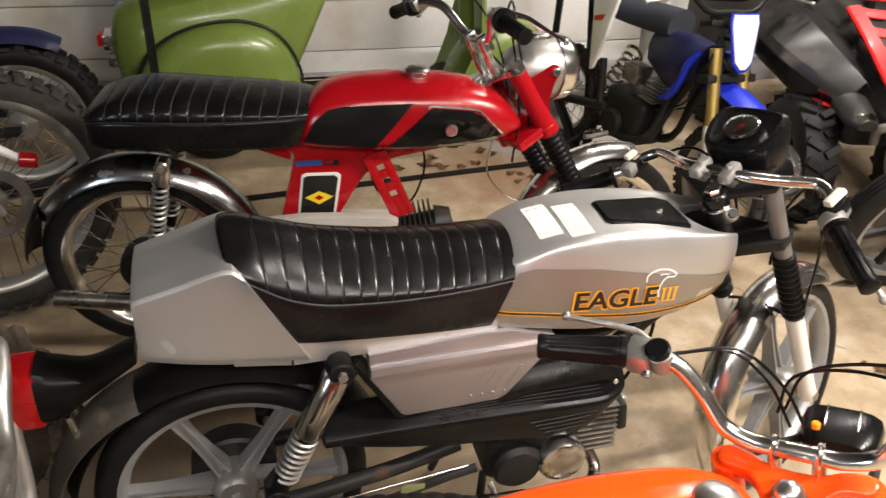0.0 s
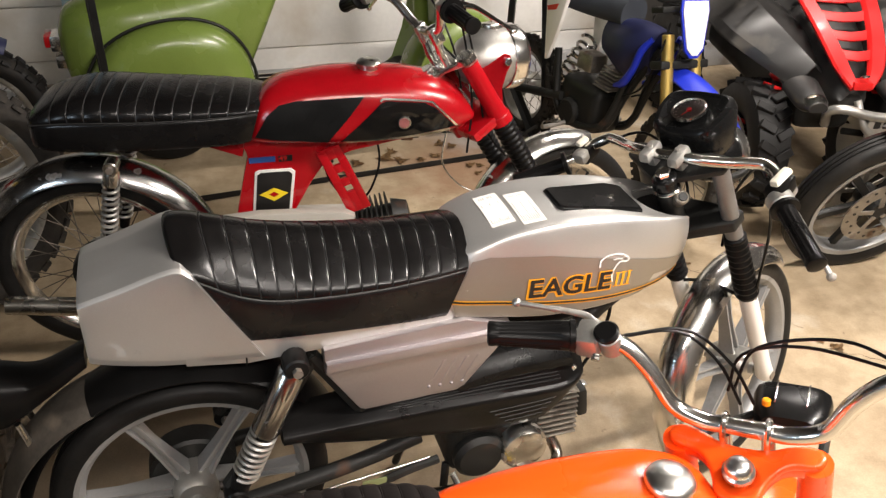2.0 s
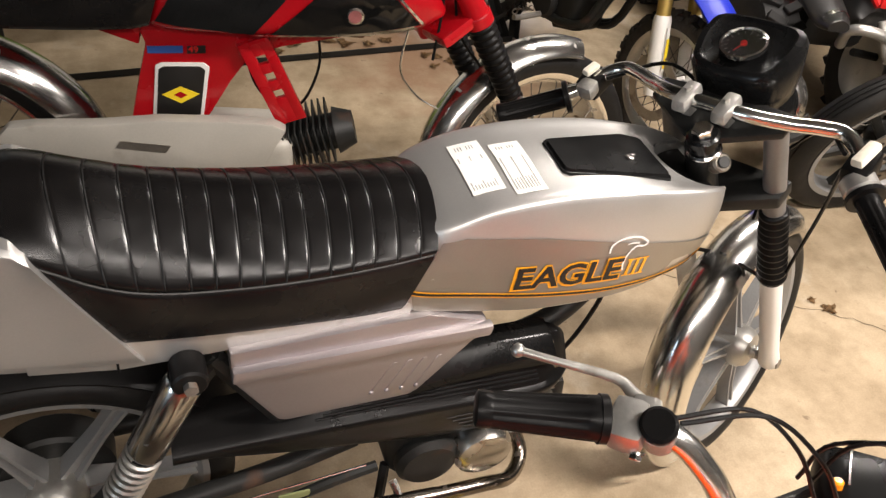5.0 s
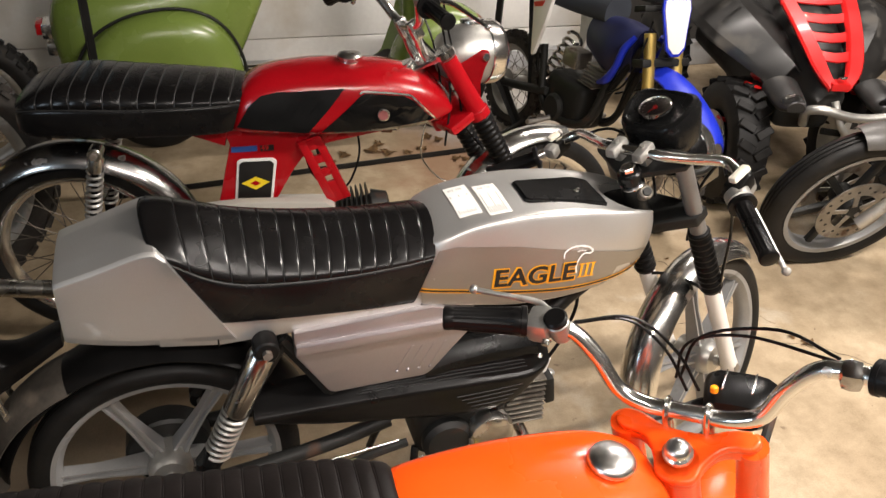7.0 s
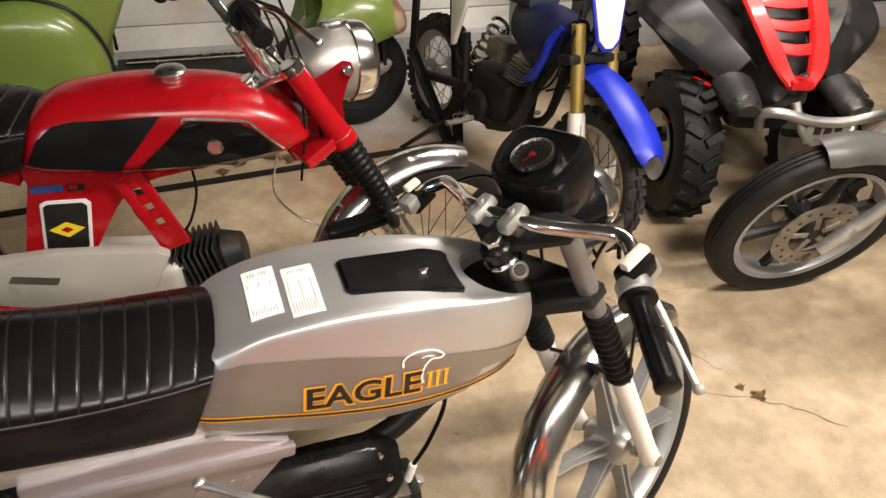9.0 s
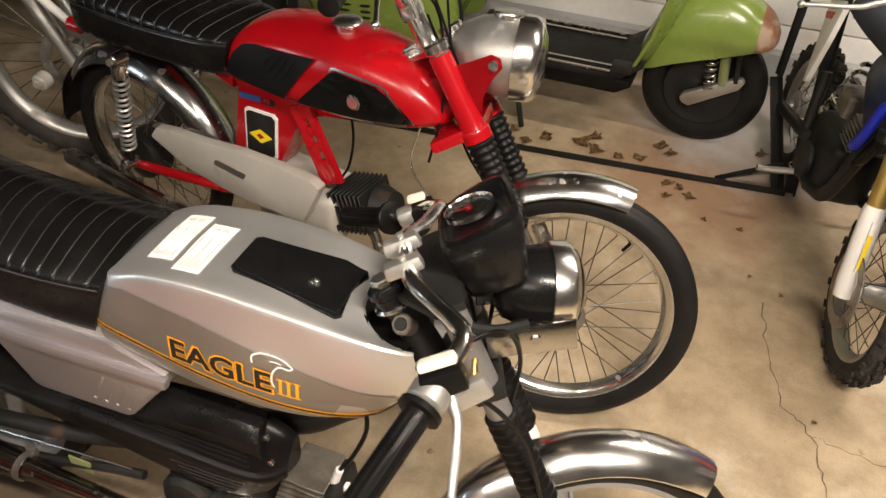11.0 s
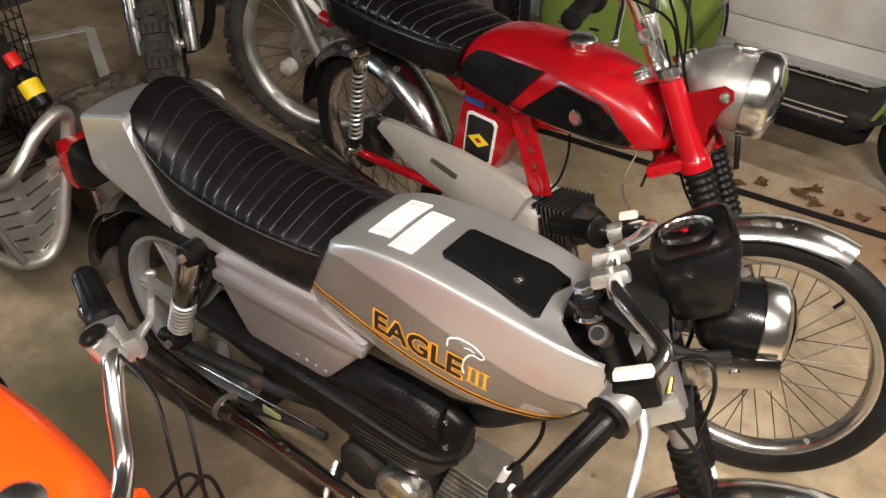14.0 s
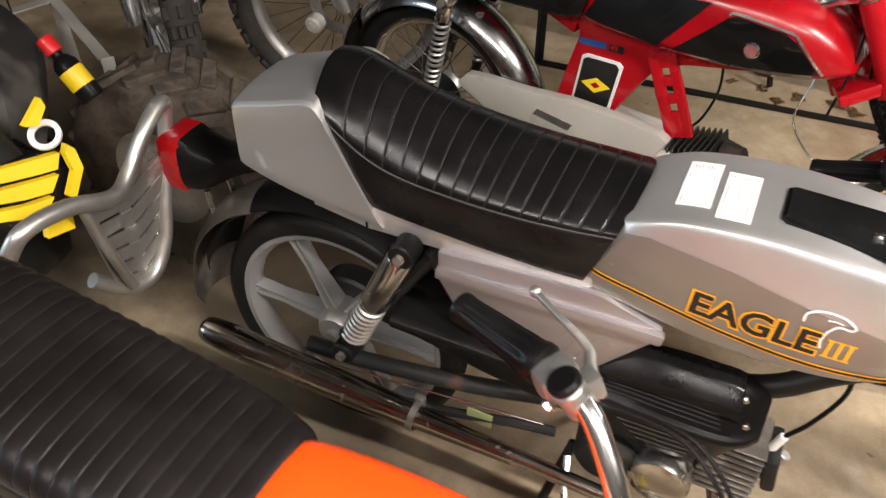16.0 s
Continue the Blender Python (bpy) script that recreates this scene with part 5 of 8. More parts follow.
    hl = part("headlamp", b, M["gloss"], t, "round black headlamp with chrome rim")
    b = bmesh.new()
    revolve(b, [(0.077, -0.012), (0.081, -0.014), (0.082, -0.045), (0.078, -0.052), (0.071, -0.054), (0.070, -0.050), (0.075, -0.04)], hq, 40, True)
    part("headlamp_rim", b, M["chrome"], hl, "chrome headlamp rim")
    b = bmesh.new()
    revolve(b, [(0, -0.080), (0.04, -0.076), (0.066, -0.064), (0.071, -0.052), (0.069, -0.050), (0.064, -0.061), (0.04, -0.072), (0, -0.076)], hq, 32)
    part("headlamp_glass", b, M["glass"], hl, "clear headlamp glass")
    b = bmesh.new()
    revolve(b, [(0.068, -0.05), (0.046, -0.02), (0, 0.0)], hq, 28)
    part("reflector", b, M["chrome"], hl)
    for s in (-1, 1):
        b = bmesh.new()
        sweep(b, [st @ V(0.05, s * 0.085, -0.06), st @ V(0.09, s * 0.095, -0.08), st @ V(0.13, s * 0.092, -0.09)], 0.008, 8)
        part("lamp_ear", b, M["dark_steel"], hl)
    b = bmesh.new()
    slope = st @ Matrix.Translation((0.125, 0, -0.130)) @ Matrix.Rotation(radians(16.5), 4, "Y")
    for s in (-1, 1):
        rbox(b, (0.118, 0.006, 0.044), (0, s * 0.066, 0), 0.003, slope)
    rbox(b, (0.014, 0.136, 0.010), (0.052, 0.0, -0.018), 0.003, slope)
    cyl(b, slope @ V(0.005, -0.066, 0), slope @ V(0.005, -0.073, 0), 0.007, 12)
    part("lamp_bracket", b, M["dark_chrome"], hl, "chrome headlamp bracket, dark reflections in its colour")
    return t


silver_moped()


# ---- red moped ----
def red_moped():
    t = thing("moped", Matrix.Translation((-0.17, 2.06, 0)) @ pose(0, 0, 0, 0, 0, -10.2), "red moped with black ribbed seat, chrome guards and silver headlamp", "moped")
    wm = Matrix.Translation((0, 0, 0.275))
    spoke_wheel(t, "rear_wheel", wm, 0.275, 0.062, 0.222, 36, 0.055)
    st = steering((0.858, 0.009, 0.784), 31.6, 24.3)
    bars = steering((0.85, 0, 0.86), 29, 26)
    fm = st @ Matrix.Translation((0.071, -0.006, -0.6225))
    spoke_wheel(t, "front_wheel", fm, 0.285, 0.060, 0.231, 36, 0.048, hub_mat="steel")
    b = bmesh.new()
    cyl(b, fm @ V(0.19, 0, 0.095), fm @ V(0.165, 0, 0.083), 0.004, 8)
    part("valve", b, M["plastic"], t, m=Matrix())
    # tank
    def ring(w, zb, zt, f=1.0):
        return [(0.0, zb), (w * 0.7, zb), (w * 0.96, zb + 0.012), (w, zb + (zt - zb) * 0.35), (w * 0.97, zb + (zt - zb) * 0.62), (w * 0.80, zb + (zt - zb) * 0.86), (w * 0.45, zt - 0.004), (0.0, zt)]
    S = [(0.412, ring(0.060, 0.652, 0.700), 0.1), (0.422, ring(0.080, 0.650, 0.735), 0.1), (0.45, ring(0.092, 0.650, 0.770), 0), (0.50, ring(0.098, 0.650, 0.796), 0), (0.60, ring(0.102, 0.652, 0.814), 0), (0.71, ring(0.102, 0.658, 0.818), 0),
         (0.80, ring(0.097, 0.664, 0.814), 0), (0.87, ring(0.088, 0.670, 0.798), 0), (0.92, ring(0.074, 0.678, 0.770), 0), (0.955, ring(0.056, 0.688, 0.735), 0), (0.966, ring(0.040, 0.694, 0.718), 0)]
    b = bmesh.new()
    loft(b, body_loft(S, 7, 2))
    tank = part("fuel_tank", b, M["red"], t, "glossy red fuel tank with black side panels")
    tr = tree_of(tank)
    p1 = [(0.432, 0.676), (0.462, 0.730), (0.492, 0.756), (0.53, 0.766), (0.690, 0.778), (0.602, 0.668)]
    p2 = [(0.632, 0.667), (0.728, 0.762), (0.742, 0.768), (0.835, 0.760), (0.862, 0.746), (0.912, 0.697), (0.78, 0.677)]
    decal(t, "knee_pad", [p1], tr, "knee", 0.006, 0.008, "black ribbed rubber knee pad")
    decal(t, "tank_panel", [p2], tr, "panel_gloss", 0.004, 0.008, "black glossy tank panel")
    for k in range(7):
        x = 0.47 + k * 0.022
        decal(t, "pad_rib", strip_quads([(x - 0.012, 0.686 + 0.001 * k), (x + 0.04, 0.752 + 0.002 * k)], 0.0025), tr, "knee", 0.0064, 0.02)
    decal(t, "panel_trim", strip_quads([(0.728, 0.766), (0.742, 0.772), (0.837, 0.764), (0.865, 0.749), (0.916, 0.698)], 0.0045), tr, "chrome", 0.005, 0.02, "bright trim line of the panel")
    decal(t, "tank_trim", strip_quads([(0.60, 0.6615), (0.70, 0.668), (0.80, 0.676), (0.90, 0.690)], 0.009), tr, "chrome_worn", 0.004, 0.02, "dull trim along the tank's lower edge")
    h, nor, _, _ = tr.ray_cast(V(0.785, -1, 0.715), V(0, 1, 0))
    b = bmesh.new()
    revolve(b, [(0, -0.005), (0.014, -0.005), (0.0165, -0.004), (0.018, 0)], Matrix.Translation(h), 24)
    bd = part("badge_ring", b, M["chrome"], t, "round chrome-edged tank badge")
    b = bmesh.new()
    revolve(b, [(0, -0.0062), (0.0125, -0.0062), (0.0125, -0.0045)], Matrix.Translation(h), 24)
    part("badge", b, M["badge"], bd, "faded red badge face")
    q = Matrix.Translation((0.705, 0, 0.816)) @ Matrix.Rotation(radians(-90), 4, "X")
    b = bmesh.new()
    revolve(b, [(0.026, 0.004), (0.026, -0.006), (0.030, -0.008), (0.031, -0.014), (0.028, -0.018), (0.02, -0.021), (0, -0.023)], q, 32)
    part("filler_cap", b, M["cap"], t, "round chrome filler cap")
    # seat
    st_ = [(-0.088, 0.050, 0.664, 0.705, 0.716, 0), (-0.075, 0.088, 0.656, 0.712, 0.736, 0), (-0.04, 0.108, 0.653, 0.722, 0.760, 0), (0.02, 0.117, 0.652, 0.728, 0.780, 0), (0.08, 0.121, 0.652, 0.730, 0.786, 0), (0.18, 0.120, 0.654, 0.730, 0.780, 0),
           (0.30, 0.115, 0.657, 0.734, 0.772, 0.1), (0.39, 0.105, 0.660, 0.738, 0.764, 0.2), (0.418, 0.092, 0.662, 0.738, 0.757, 0.3)]
    pleated_seat(t, st_, 0.038, -0.02, 0.42, 0.0018, tall=0.9, label="black vinyl saddle with crosswise ribs")
    # pressed frame
    b = bmesh.new()
    prism(b, [(0.385, 0.652), (0.402, 0.60), (0.385, 0.53), (0.362, 0.428), (0.372, 0.412), (0.495, 0.412), (0.520, 0.455), (0.560, 0.530), (0.600, 0.590), (0.665, 0.612), (0.90, 0.668), (0.90, 0.685), (0.40, 0.664)], -0.040, 0.040, 0.006)
    fr = part("pressed_frame", b, M["red"], t, "red pressed steel frame below the tank")
    b = bmesh.new()
    prism(b, [(0.10, 0.655), (0.28, 0.64), (0.392, 0.60), (0.40, 0.655)], -0.045, 0.045, 0.005)
    part("seat_frame", b, M["red"], t, "red frame spine under the seat")
    b = bmesh.new()
    win = [(0.417, 0.556), (0.428, 0.563), (0.508, 0.567), (0.518, 0.558), (0.503, 0.445), (0.494, 0.438), (0.413, 0.433), (0.404, 0.440)]
    prism(b, win, -0.038, -0.0435, 0.002)
    fw = part("panel_frame", b, M["white"], fr, "cream edge round the small side panel")
    cx, cz = 0.461, 0.50
    b = bmesh.new()
    prism(b, [(cx + (x - cx) * 0.86, cz + (z - cz) * 0.89) for x, z in win], -0.042, -0.0455, 0.001)
    part("side_panel", b, M["decal_black"], fw, "dark side panel with a yellow diamond")
    b = bmesh.new()
    prism(b, [(0.425, 0.494), (0.461, 0.514), (0.497, 0.499), (0.461, 0.476)], -0.045, -0.047, 0.0)
    dm = part("diamond_sign", b, M["decal_yellow"], fw, "yellow diamond sticker")
    b = bmesh.new()
    prism(b, [(0.448, 0.495), (0.461, 0.503), (0.474, 0.496), (0.461, 0.488)], -0.0465, -0.0475, 0.0)
    part("diamond_mark", b, M["lens"], dm)
    b = bmesh.new()
    prism(b, [(0.405, 0.596), (0.470, 0.601), (0.470, 0.586), (0.405, 0.581)], -0.039, -0.0415, 0.0)
    part("model_plate", b, M["decal_blue"], fr, "blue model sticker")
    b = bmesh.new()
    prism(b, [(0.478, 0.601), (0.512, 0.604), (0.512, 0.588), (0.478, 0.585)], -0.039, -0.0415, 0.0)
    part("number_sticker", b, M["decal_black"], fr, "small dark sticker with a red number")
    b = lettering("49", 0.019, 0.0004)
    b.transform(Matrix.Translation((0.480, -0.0420, 0.589)) @ Matrix.Rotation(radians(90), 4, "X"))
    part("number", b, M["quad_red"], fr, "orange-red number")
    # ladder stay in front of the panel
    for s in (-1, 1):
        y = s * 0.052
        if s < 0:
            b = bmesh.new()
            a, d = V(0.600, 0, 0.628), V(0.080, 0, -0.178)
            n = V(0.222, 0, 0.092).normalized()
            def cut(f0, f1, u0, u1):
                q = [a + d * f0 + n * u0, a + d * f1 + n * u0, a + d * f1 + n * u1, a + d * f0 + n * u1]
                prism(b, [(p.x, p.z) for p in q], -0.058, -0.046, 0.0015)
            for u0, u1 in ((-0.032, -0.010), (0.010, 0.030)):
                cut(0.0, 1.0, u0, u1)
            for f0, f1 in ((0.0, 0.17), (0.27, 0.38), (0.48, 0.59), (0.69, 1.0)):
                cut(f0, f1, -0.0105, 0.0105)
            part("engine_stay", b, M["red"], t, "red perforated engine hanger plate")
        shock(t, (0.098, s * 0.118, 0.622), (0.035, s * 0.112, 0.300), 0.020, 0.16, turns=14, cap_mat="chrome_worn")
        b = bmesh.new()
        sweep(b, [(-0.02, s * 0.085, 0.272), (0.10, s * 0.085, 0.288), (0.30, s * 0.08, 0.315), (0.45, s * 0.07, 0.335)], 0.013, 10)
        part("swingarm", b, M["red"], t, "red tubular swingarm")
    # loose grey chain guard
    b = bmesh.new()
    prism(b, [(0.112, 0.398), (0.140, 0.432), (0.19, 0.440), (0.30, 0.446), (0.42, 0.462), (0.55, 0.465), (0.640, 0.462), (0.668, 0.448), (0.612, 0.335), (0.580, 0.312), (0.545, 0.312), (0.530, 0.326), (0.44, 0.318), (0.338, 0.326), (0.22, 0.345)], -0.092, -0.062, 0.008)
    cg = part("chain_guard", b, M["grey_cover"], t, "dusty grey sheet-metal chain guard")
    b = bmesh.new()
    prism(b, [(0.335, 0.395), (0.345, 0.412), (0.44, 0.404), (0.430, 0.386)], -0.091, -0.0935, 0.0)
    part("guard_slot", b, M["steel"], cg, "small grey plate on the guard")
    # rear guard and flap
    mudguard(t, "rear_mudguard", wm, 0.318, 0.125, 12, 150, "dark_chrome", "broad chromed rear mudguard", flare=0.7, axis_shift=(0.01, 0.0))
    mudguard(t, "mudguard_flap", wm, 0.312, 0.112, 146, 178, "plastic", "black rear end of the mudguard", axis_shift=(-0.005, 0.0))
    b = bmesh.new()
    revolve(b, [(0, -0.078), (0.02, -0.078), (0.066, -0.06), (0.070, -0.04), (0.070, 0.0)], wm, 28)
    part("brake_drum", b, M["dark_steel"], t, "dark rear brake drum")
    # engine
    b = bmesh.new()
    rbox(b, (0.25, 0.14, 0.14), (0.56, 0, 0.335), 0.03, seg=3)
    part("crankcase", b, M["grey_cover"], t, "pale grey dusty crankcase")
    b = bmesh.new()
    cyl(b, (0.565, -0.05, 0.424), (0.565, -0.074, 0.424), 0.018, 20, None, 0.003)
    part("breather", b, M["plastic"], t)
    q = Matrix.Translation((0.66, 0, 0.36)) @ Matrix.Rotation(radians(74), 4, "Y")
    for k in range(8):
        b = bmesh.new()
        rbox(b, (0.105, 0.115, 0.0045), (0, 0, 0.012 + k * 0.0135), 0.0015, q, seg=1)
        part("cooling_fin", b, M["dark_steel"], t)
    b = bmesh.new()
    cyl(b, q @ V(0, 0, 0), q @ V(0, 0, 0.13), 0.040, 20)
    cyl(b, q @ V(0, 0, 0.12), q @ V(0, 0, 0.16), 0.052, 20, 0.036)
    part("cylinder", b, M["dark_steel"], t, "black finned cylinder head")
    b = bmesh.new()
    cyl(b, (0.50, -0.085, 0.29), (0.50, -0.115, 0.29), 0.020, 16, None, 0.004)
    sweep(b, [(0.48, -0.10, 0.31), (0.49, -0.11, 0.27), (0.53, -0.10, 0.255)], 0.007, 8)
    part("foot_lever", b, M["chrome_worn"], t, "worn chrome gear lever")
    b = bmesh.new()
    sweep(b, [(0.74, 0, 0.33), (0.77, -0.02, 0.25), (0.66, -0.06, 0.21), (0.40, -0.11, 0.20)], 0.014, 10)
    sweep(b, [(0.41, -0.11, 0.20), (0.10, -0.12, 0.21), (-0.22, -0.12, 0.23)], [0.016, 0.026, 0.024], 14)
    part("exhaust", b, M["chrome_worn"], t, "worn chrome exhaust")
    b = bmesh.new()
    sweep(b, [(0.50, 0.06, 0.28), (0.47, 0.12, 0.12), (0.46, 0.16, 0.012)], 0.009, 8)
    sweep(b, [(0.50, -0.06, 0.28), (0.47, -0.10, 0.12), (0.46, -0.13, 0.012)], 0.009, 8)
    part("centre_stand", b, M["dark_steel"], t, "black tubular stand")
    # front end
    b = bmesh.new()
    cyl(b, st @ V(0, 0, 0.004), st @ V(0, 0, -0.175), 0.022, 18)
    part("steering_head", b, M["red"], t, "red steering head")
    b = bmesh.new()
    plate = [(-0.026, 0.024), (0.02, 0.034), (0.054, 0.070), (0.060, 0.102), (0.094, 0.102), (0.100, 0.070), (0.084, 0.030)]
    plate = [(p.x, p.z) for p in chaikin([V(x, 0, -y) for x, y in plate] + [V(x, 0, y) for x, y in reversed(plate)], 2)]
    prism(b, plate, -0.006, 0.006, 0.003, st @ Matrix.Translation((0, 0, 0.006)) @ Matrix.Rotation(radians(-90), 4, "X"))
    part("top_yoke", b, M["chrome_worn"], t, "dull chrome top yoke plate")
    b = bmesh.new()
    rbox(b, (0.115, 0.200, 0.026), (0.040, 0, -0.160), 0.010, st)
    part("lower_yoke", b, M["red"], t, "red lower yoke")
    b = bmesh.new()
    cyl(b, st @ V(0, 0, 0.010), st @ V(0, 0, 0.024), 0.023, 24, None, 0.003)
    cyl(b, st @ V(0, 0, 0.022), st @ V(0, 0, 0.030), 0.019, 6, None, 0.002)
    part("stem_nut", b, M["chrome"], t, "broad chrome steering stem nut")
    for s in (-1, 1):
        y = s * 0.081
        b = bmesh.new()
        sweep(b, [st @ V(0.076, y, 0.0), st @ V(0.076, y, -0.09), st @ V(0.076, y, -0.150), st @ V(0.076, y, -0.158), st @ V(0.076, y, -0.180)], [0.0225, 0.0235, 0.026, 0.030, 0.030], 20, 3)
        leg = part("fork_shroud", b, M["red"], t, "red fork shroud with headlamp ear")
        b = bmesh.new()
        cyl(b, st @ V(0.076, y, 0.004), st @ V(0.076, y, 0.026), 0.026, 20, None, 0.004)
        part("shroud_cap", b, M["chrome"], leg, "chrome fork cap")
        k = bmesh.new()
        ear = [(0.070, -0.026), (0.120, -0.034), (0.168, -0.038), (0.180, -0.052), (0.176, -0.070), (0.150, -0.082), (0.118, -0.108), (0.098, -0.148), (0.076, -0.160)]
        f = k.faces.new([k.verts.new((x, y * 1.04, z)) for x, z in ear])
        bmesh.ops.solidify(k, geom=[f], thickness=0.010)
        bmesh.ops.bevel(k, geom=list(k.edges), offset=0.003, segments=2, affect="EDGES")
        k.transform(st)
        part("lamp_ear", k, M["red"], leg, "red pressed headlamp bracket")
        b = bmesh.new()
        cyl(b, st @ V(0.163, y * 0.98, -0.058), st @ V(0.163, y * 1.19, -0.058), 0.010, 12, None, 0.002)
        part("lamp_bolt", b, M["chrome"], leg)
        boot(leg, st @ V(0.076, y, -0.180), st @ V(0.072, y, -0.384), 0.0275, 0.0235, 13)
        b = bmesh.new()
        cyl(b, st @ V(0.073, y, -0.375), st @ V(0.066, y, -0.650), 0.0165, 16, 0.0175, 0.004)
        part("fork_slider", b, M["chrome_worn"], leg, "worn chrome fork slider")
        b = bmesh.new()
        cyl(b, st @ V(0.066, y * 1.3, -0.634), st @ V(0.066, y * 0.6, -0.634), 0.011, 6)
        part("axle_nut", b, M["steel"], leg)
    mudguard(t, "front_mudguard", fm, 0.316, 0.102, 40, 196, "chrome", "chromed front mudguard", flare=0.7)
    # bars
    bar = [(0.0, 0.20, 0.135), (0.012, 0.165, 0.135), (0.028, 0.115, 0.115), (0.026, 0.065, 0.055), (0.02, 0.03, 0.042)]
    pts = [(-0.02, 0.32, 0.112)] + bar + [(x, -y, z) for x, y, z in reversed(bar)] + [(-0.02, -0.32, 0.112)]
    b = bmesh.new()
    sweep(b, [bars @ V(*p) for p in pts], 0.0112, 14, 7)
    hb = part("handlebar", b, M["chrome"], t, "chromed raised handlebar")
    for s in (-1, 1):
        b = bmesh.new()
        rbox(b, (0.032, 0.024, 0.05), (0.02, s * 0.032, 0.032), 0.008, bars)
        sweep(b, [st @ V(0.045, s * 0.034, 0.010), st @ V(0.044, s * 0.034, 0.04), bars @ V(0.02, s * 0.032, 0.03)], 0.011, 12, 3)
        part("bar_clamp", b, M["chrome"], hb, "bright handlebar clamp")
        grip(hb, bars @ V(-0.004, s * 0.222, 0.131), bars @ V(-0.021, s * 0.322, 0.111), 0.017)
        b = bmesh.new()
        rbox(b, (0.034, 0.034, 0.03), (0.002, s * 0.198, 0.134), 0.006, bars)
        part("lever_perch", b, M["alu"], hb, "alloy lever perch")
        lever(hb, bars @ V(0.03, s * 0.198, 0.125), bars @ V(0.045, s * 0.24, 0.105), bars @ V(0.045, s * 0.345, 0.06), "chrome", 0.0052)
    for pp in ([(0.03, -0.19, 0.13), (0.09, -0.11, 0.10), (0.075, -0.05, -0.08), (0.06, -0.06, -0.3), (0.07, -0.08, -0.6)], [(0.03, 0.19, 0.13), (0.10, 0.10, 0.10), (0.07, 0.02, -0.04), (0.0, 0.03, -0.25)],
               [(0.03, -0.17, 0.12), (0.08, -0.06, 0.02), (0.02, -0.05, -0.15), (-0.06, -0.05, -0.26)], [(0.04, 0.02, 0.0), (0.05, -0.045, -0.12), (0.02, -0.04, -0.25), (0.03, -0.05, -0.34)]):
        cable(hb, [bars @ V(*p) for p in pp], 0.0028)
    cable(t, [(0.58, -0.03, 0.64), (0.60, -0.045, 0.54), (0.64, -0.05, 0.48), (0.66, -0.02, 0.42)], 0.003)
    cable(t, [(0.72, -0.03, 0.66), (0.73, -0.035, 0.58), (0.71, -0.03, 0.50), (0.68, -0.02, 0.45)], 0.003)
    cable(t, [(0.90, -0.03, 0.66), (0.89, -0.05, 0.58), (0.93, -0.05, 0.52), (0.98, -0.05, 0.49)], 0.0022, "chrome")
    b = bmesh.new()
    rbox(b, (0.03, 0.02, 0.025), (0.80, -0.02, 0.645), 0.004)
    part("coil", b, M["rust"], t, "rusty ignition coil")
    b = bmesh.new()
    cyl(b, (0.82, -0.04, 0.672), (0.82, -0.04, 0.650), 0.012, 12)
    part("fuel_tap", b, M["chrome_worn"], t)
    # headlamp: bullet shell
    hq = st @ Matrix.Translation((0.172, 0, -0.064)) @ Matrix.Rotation(radians(31.6), 4, "Y") @ Matrix.Rotation(radians(90), 4, "Z")
    b = bmesh.new()
    revolve(b, [(0, 0.105), (0.025, 0.103), (0.053, 0.088), (0.072, 0.05), (0.079, 0.0), (0.080, -0.035)], hq, 40)
    hl = part("headlamp", b, M["alu"], t, "bullet-shaped silver headlamp with chrome rim")
    b = bmesh.new()
    revolve(b, [(0.081, -0.020), (0.084, -0.022), (0.084, -0.052), (0.079, -0.066), (0.073, -0.070), (0.073, -0.064), (0.078, -0.05)], hq, 40, True)
    part("headlamp_rim", b, M["chrome"], hl, "chrome headlamp rim")
    b = bmesh.new()
    revolve(b, [(0, -0.084), (0.04, -0.081), (0.074, -0.067), (0.074, -0.063), (0.04, -0.077), (0, -0.080)], hq, 32)
    part("headlamp_glass", b, M["glass"], hl, "clear headlamp glass")
    b = bmesh.new()
    revolve(b, [(0.074, -0.06), (0.05, -0.025), (0, 0.0)], hq, 28)
    part("reflector", b, M["chrome"], hl)
    q = hq @ Matrix.Translation((0, 0.0, 0.080)) @ Matrix.Rotation(radians(-90), 4, "X")
    b = bmesh.new()
    revolve(b, [(0.030, 0.008), (0.032, -0.002), (0.030, -0.006), (0.024, -0.007), (0.0, -0.006)], q, 28)
    part("speedometer", b, M["chrome_worn"], hl, "small chrome-edged speedometer")
    return t


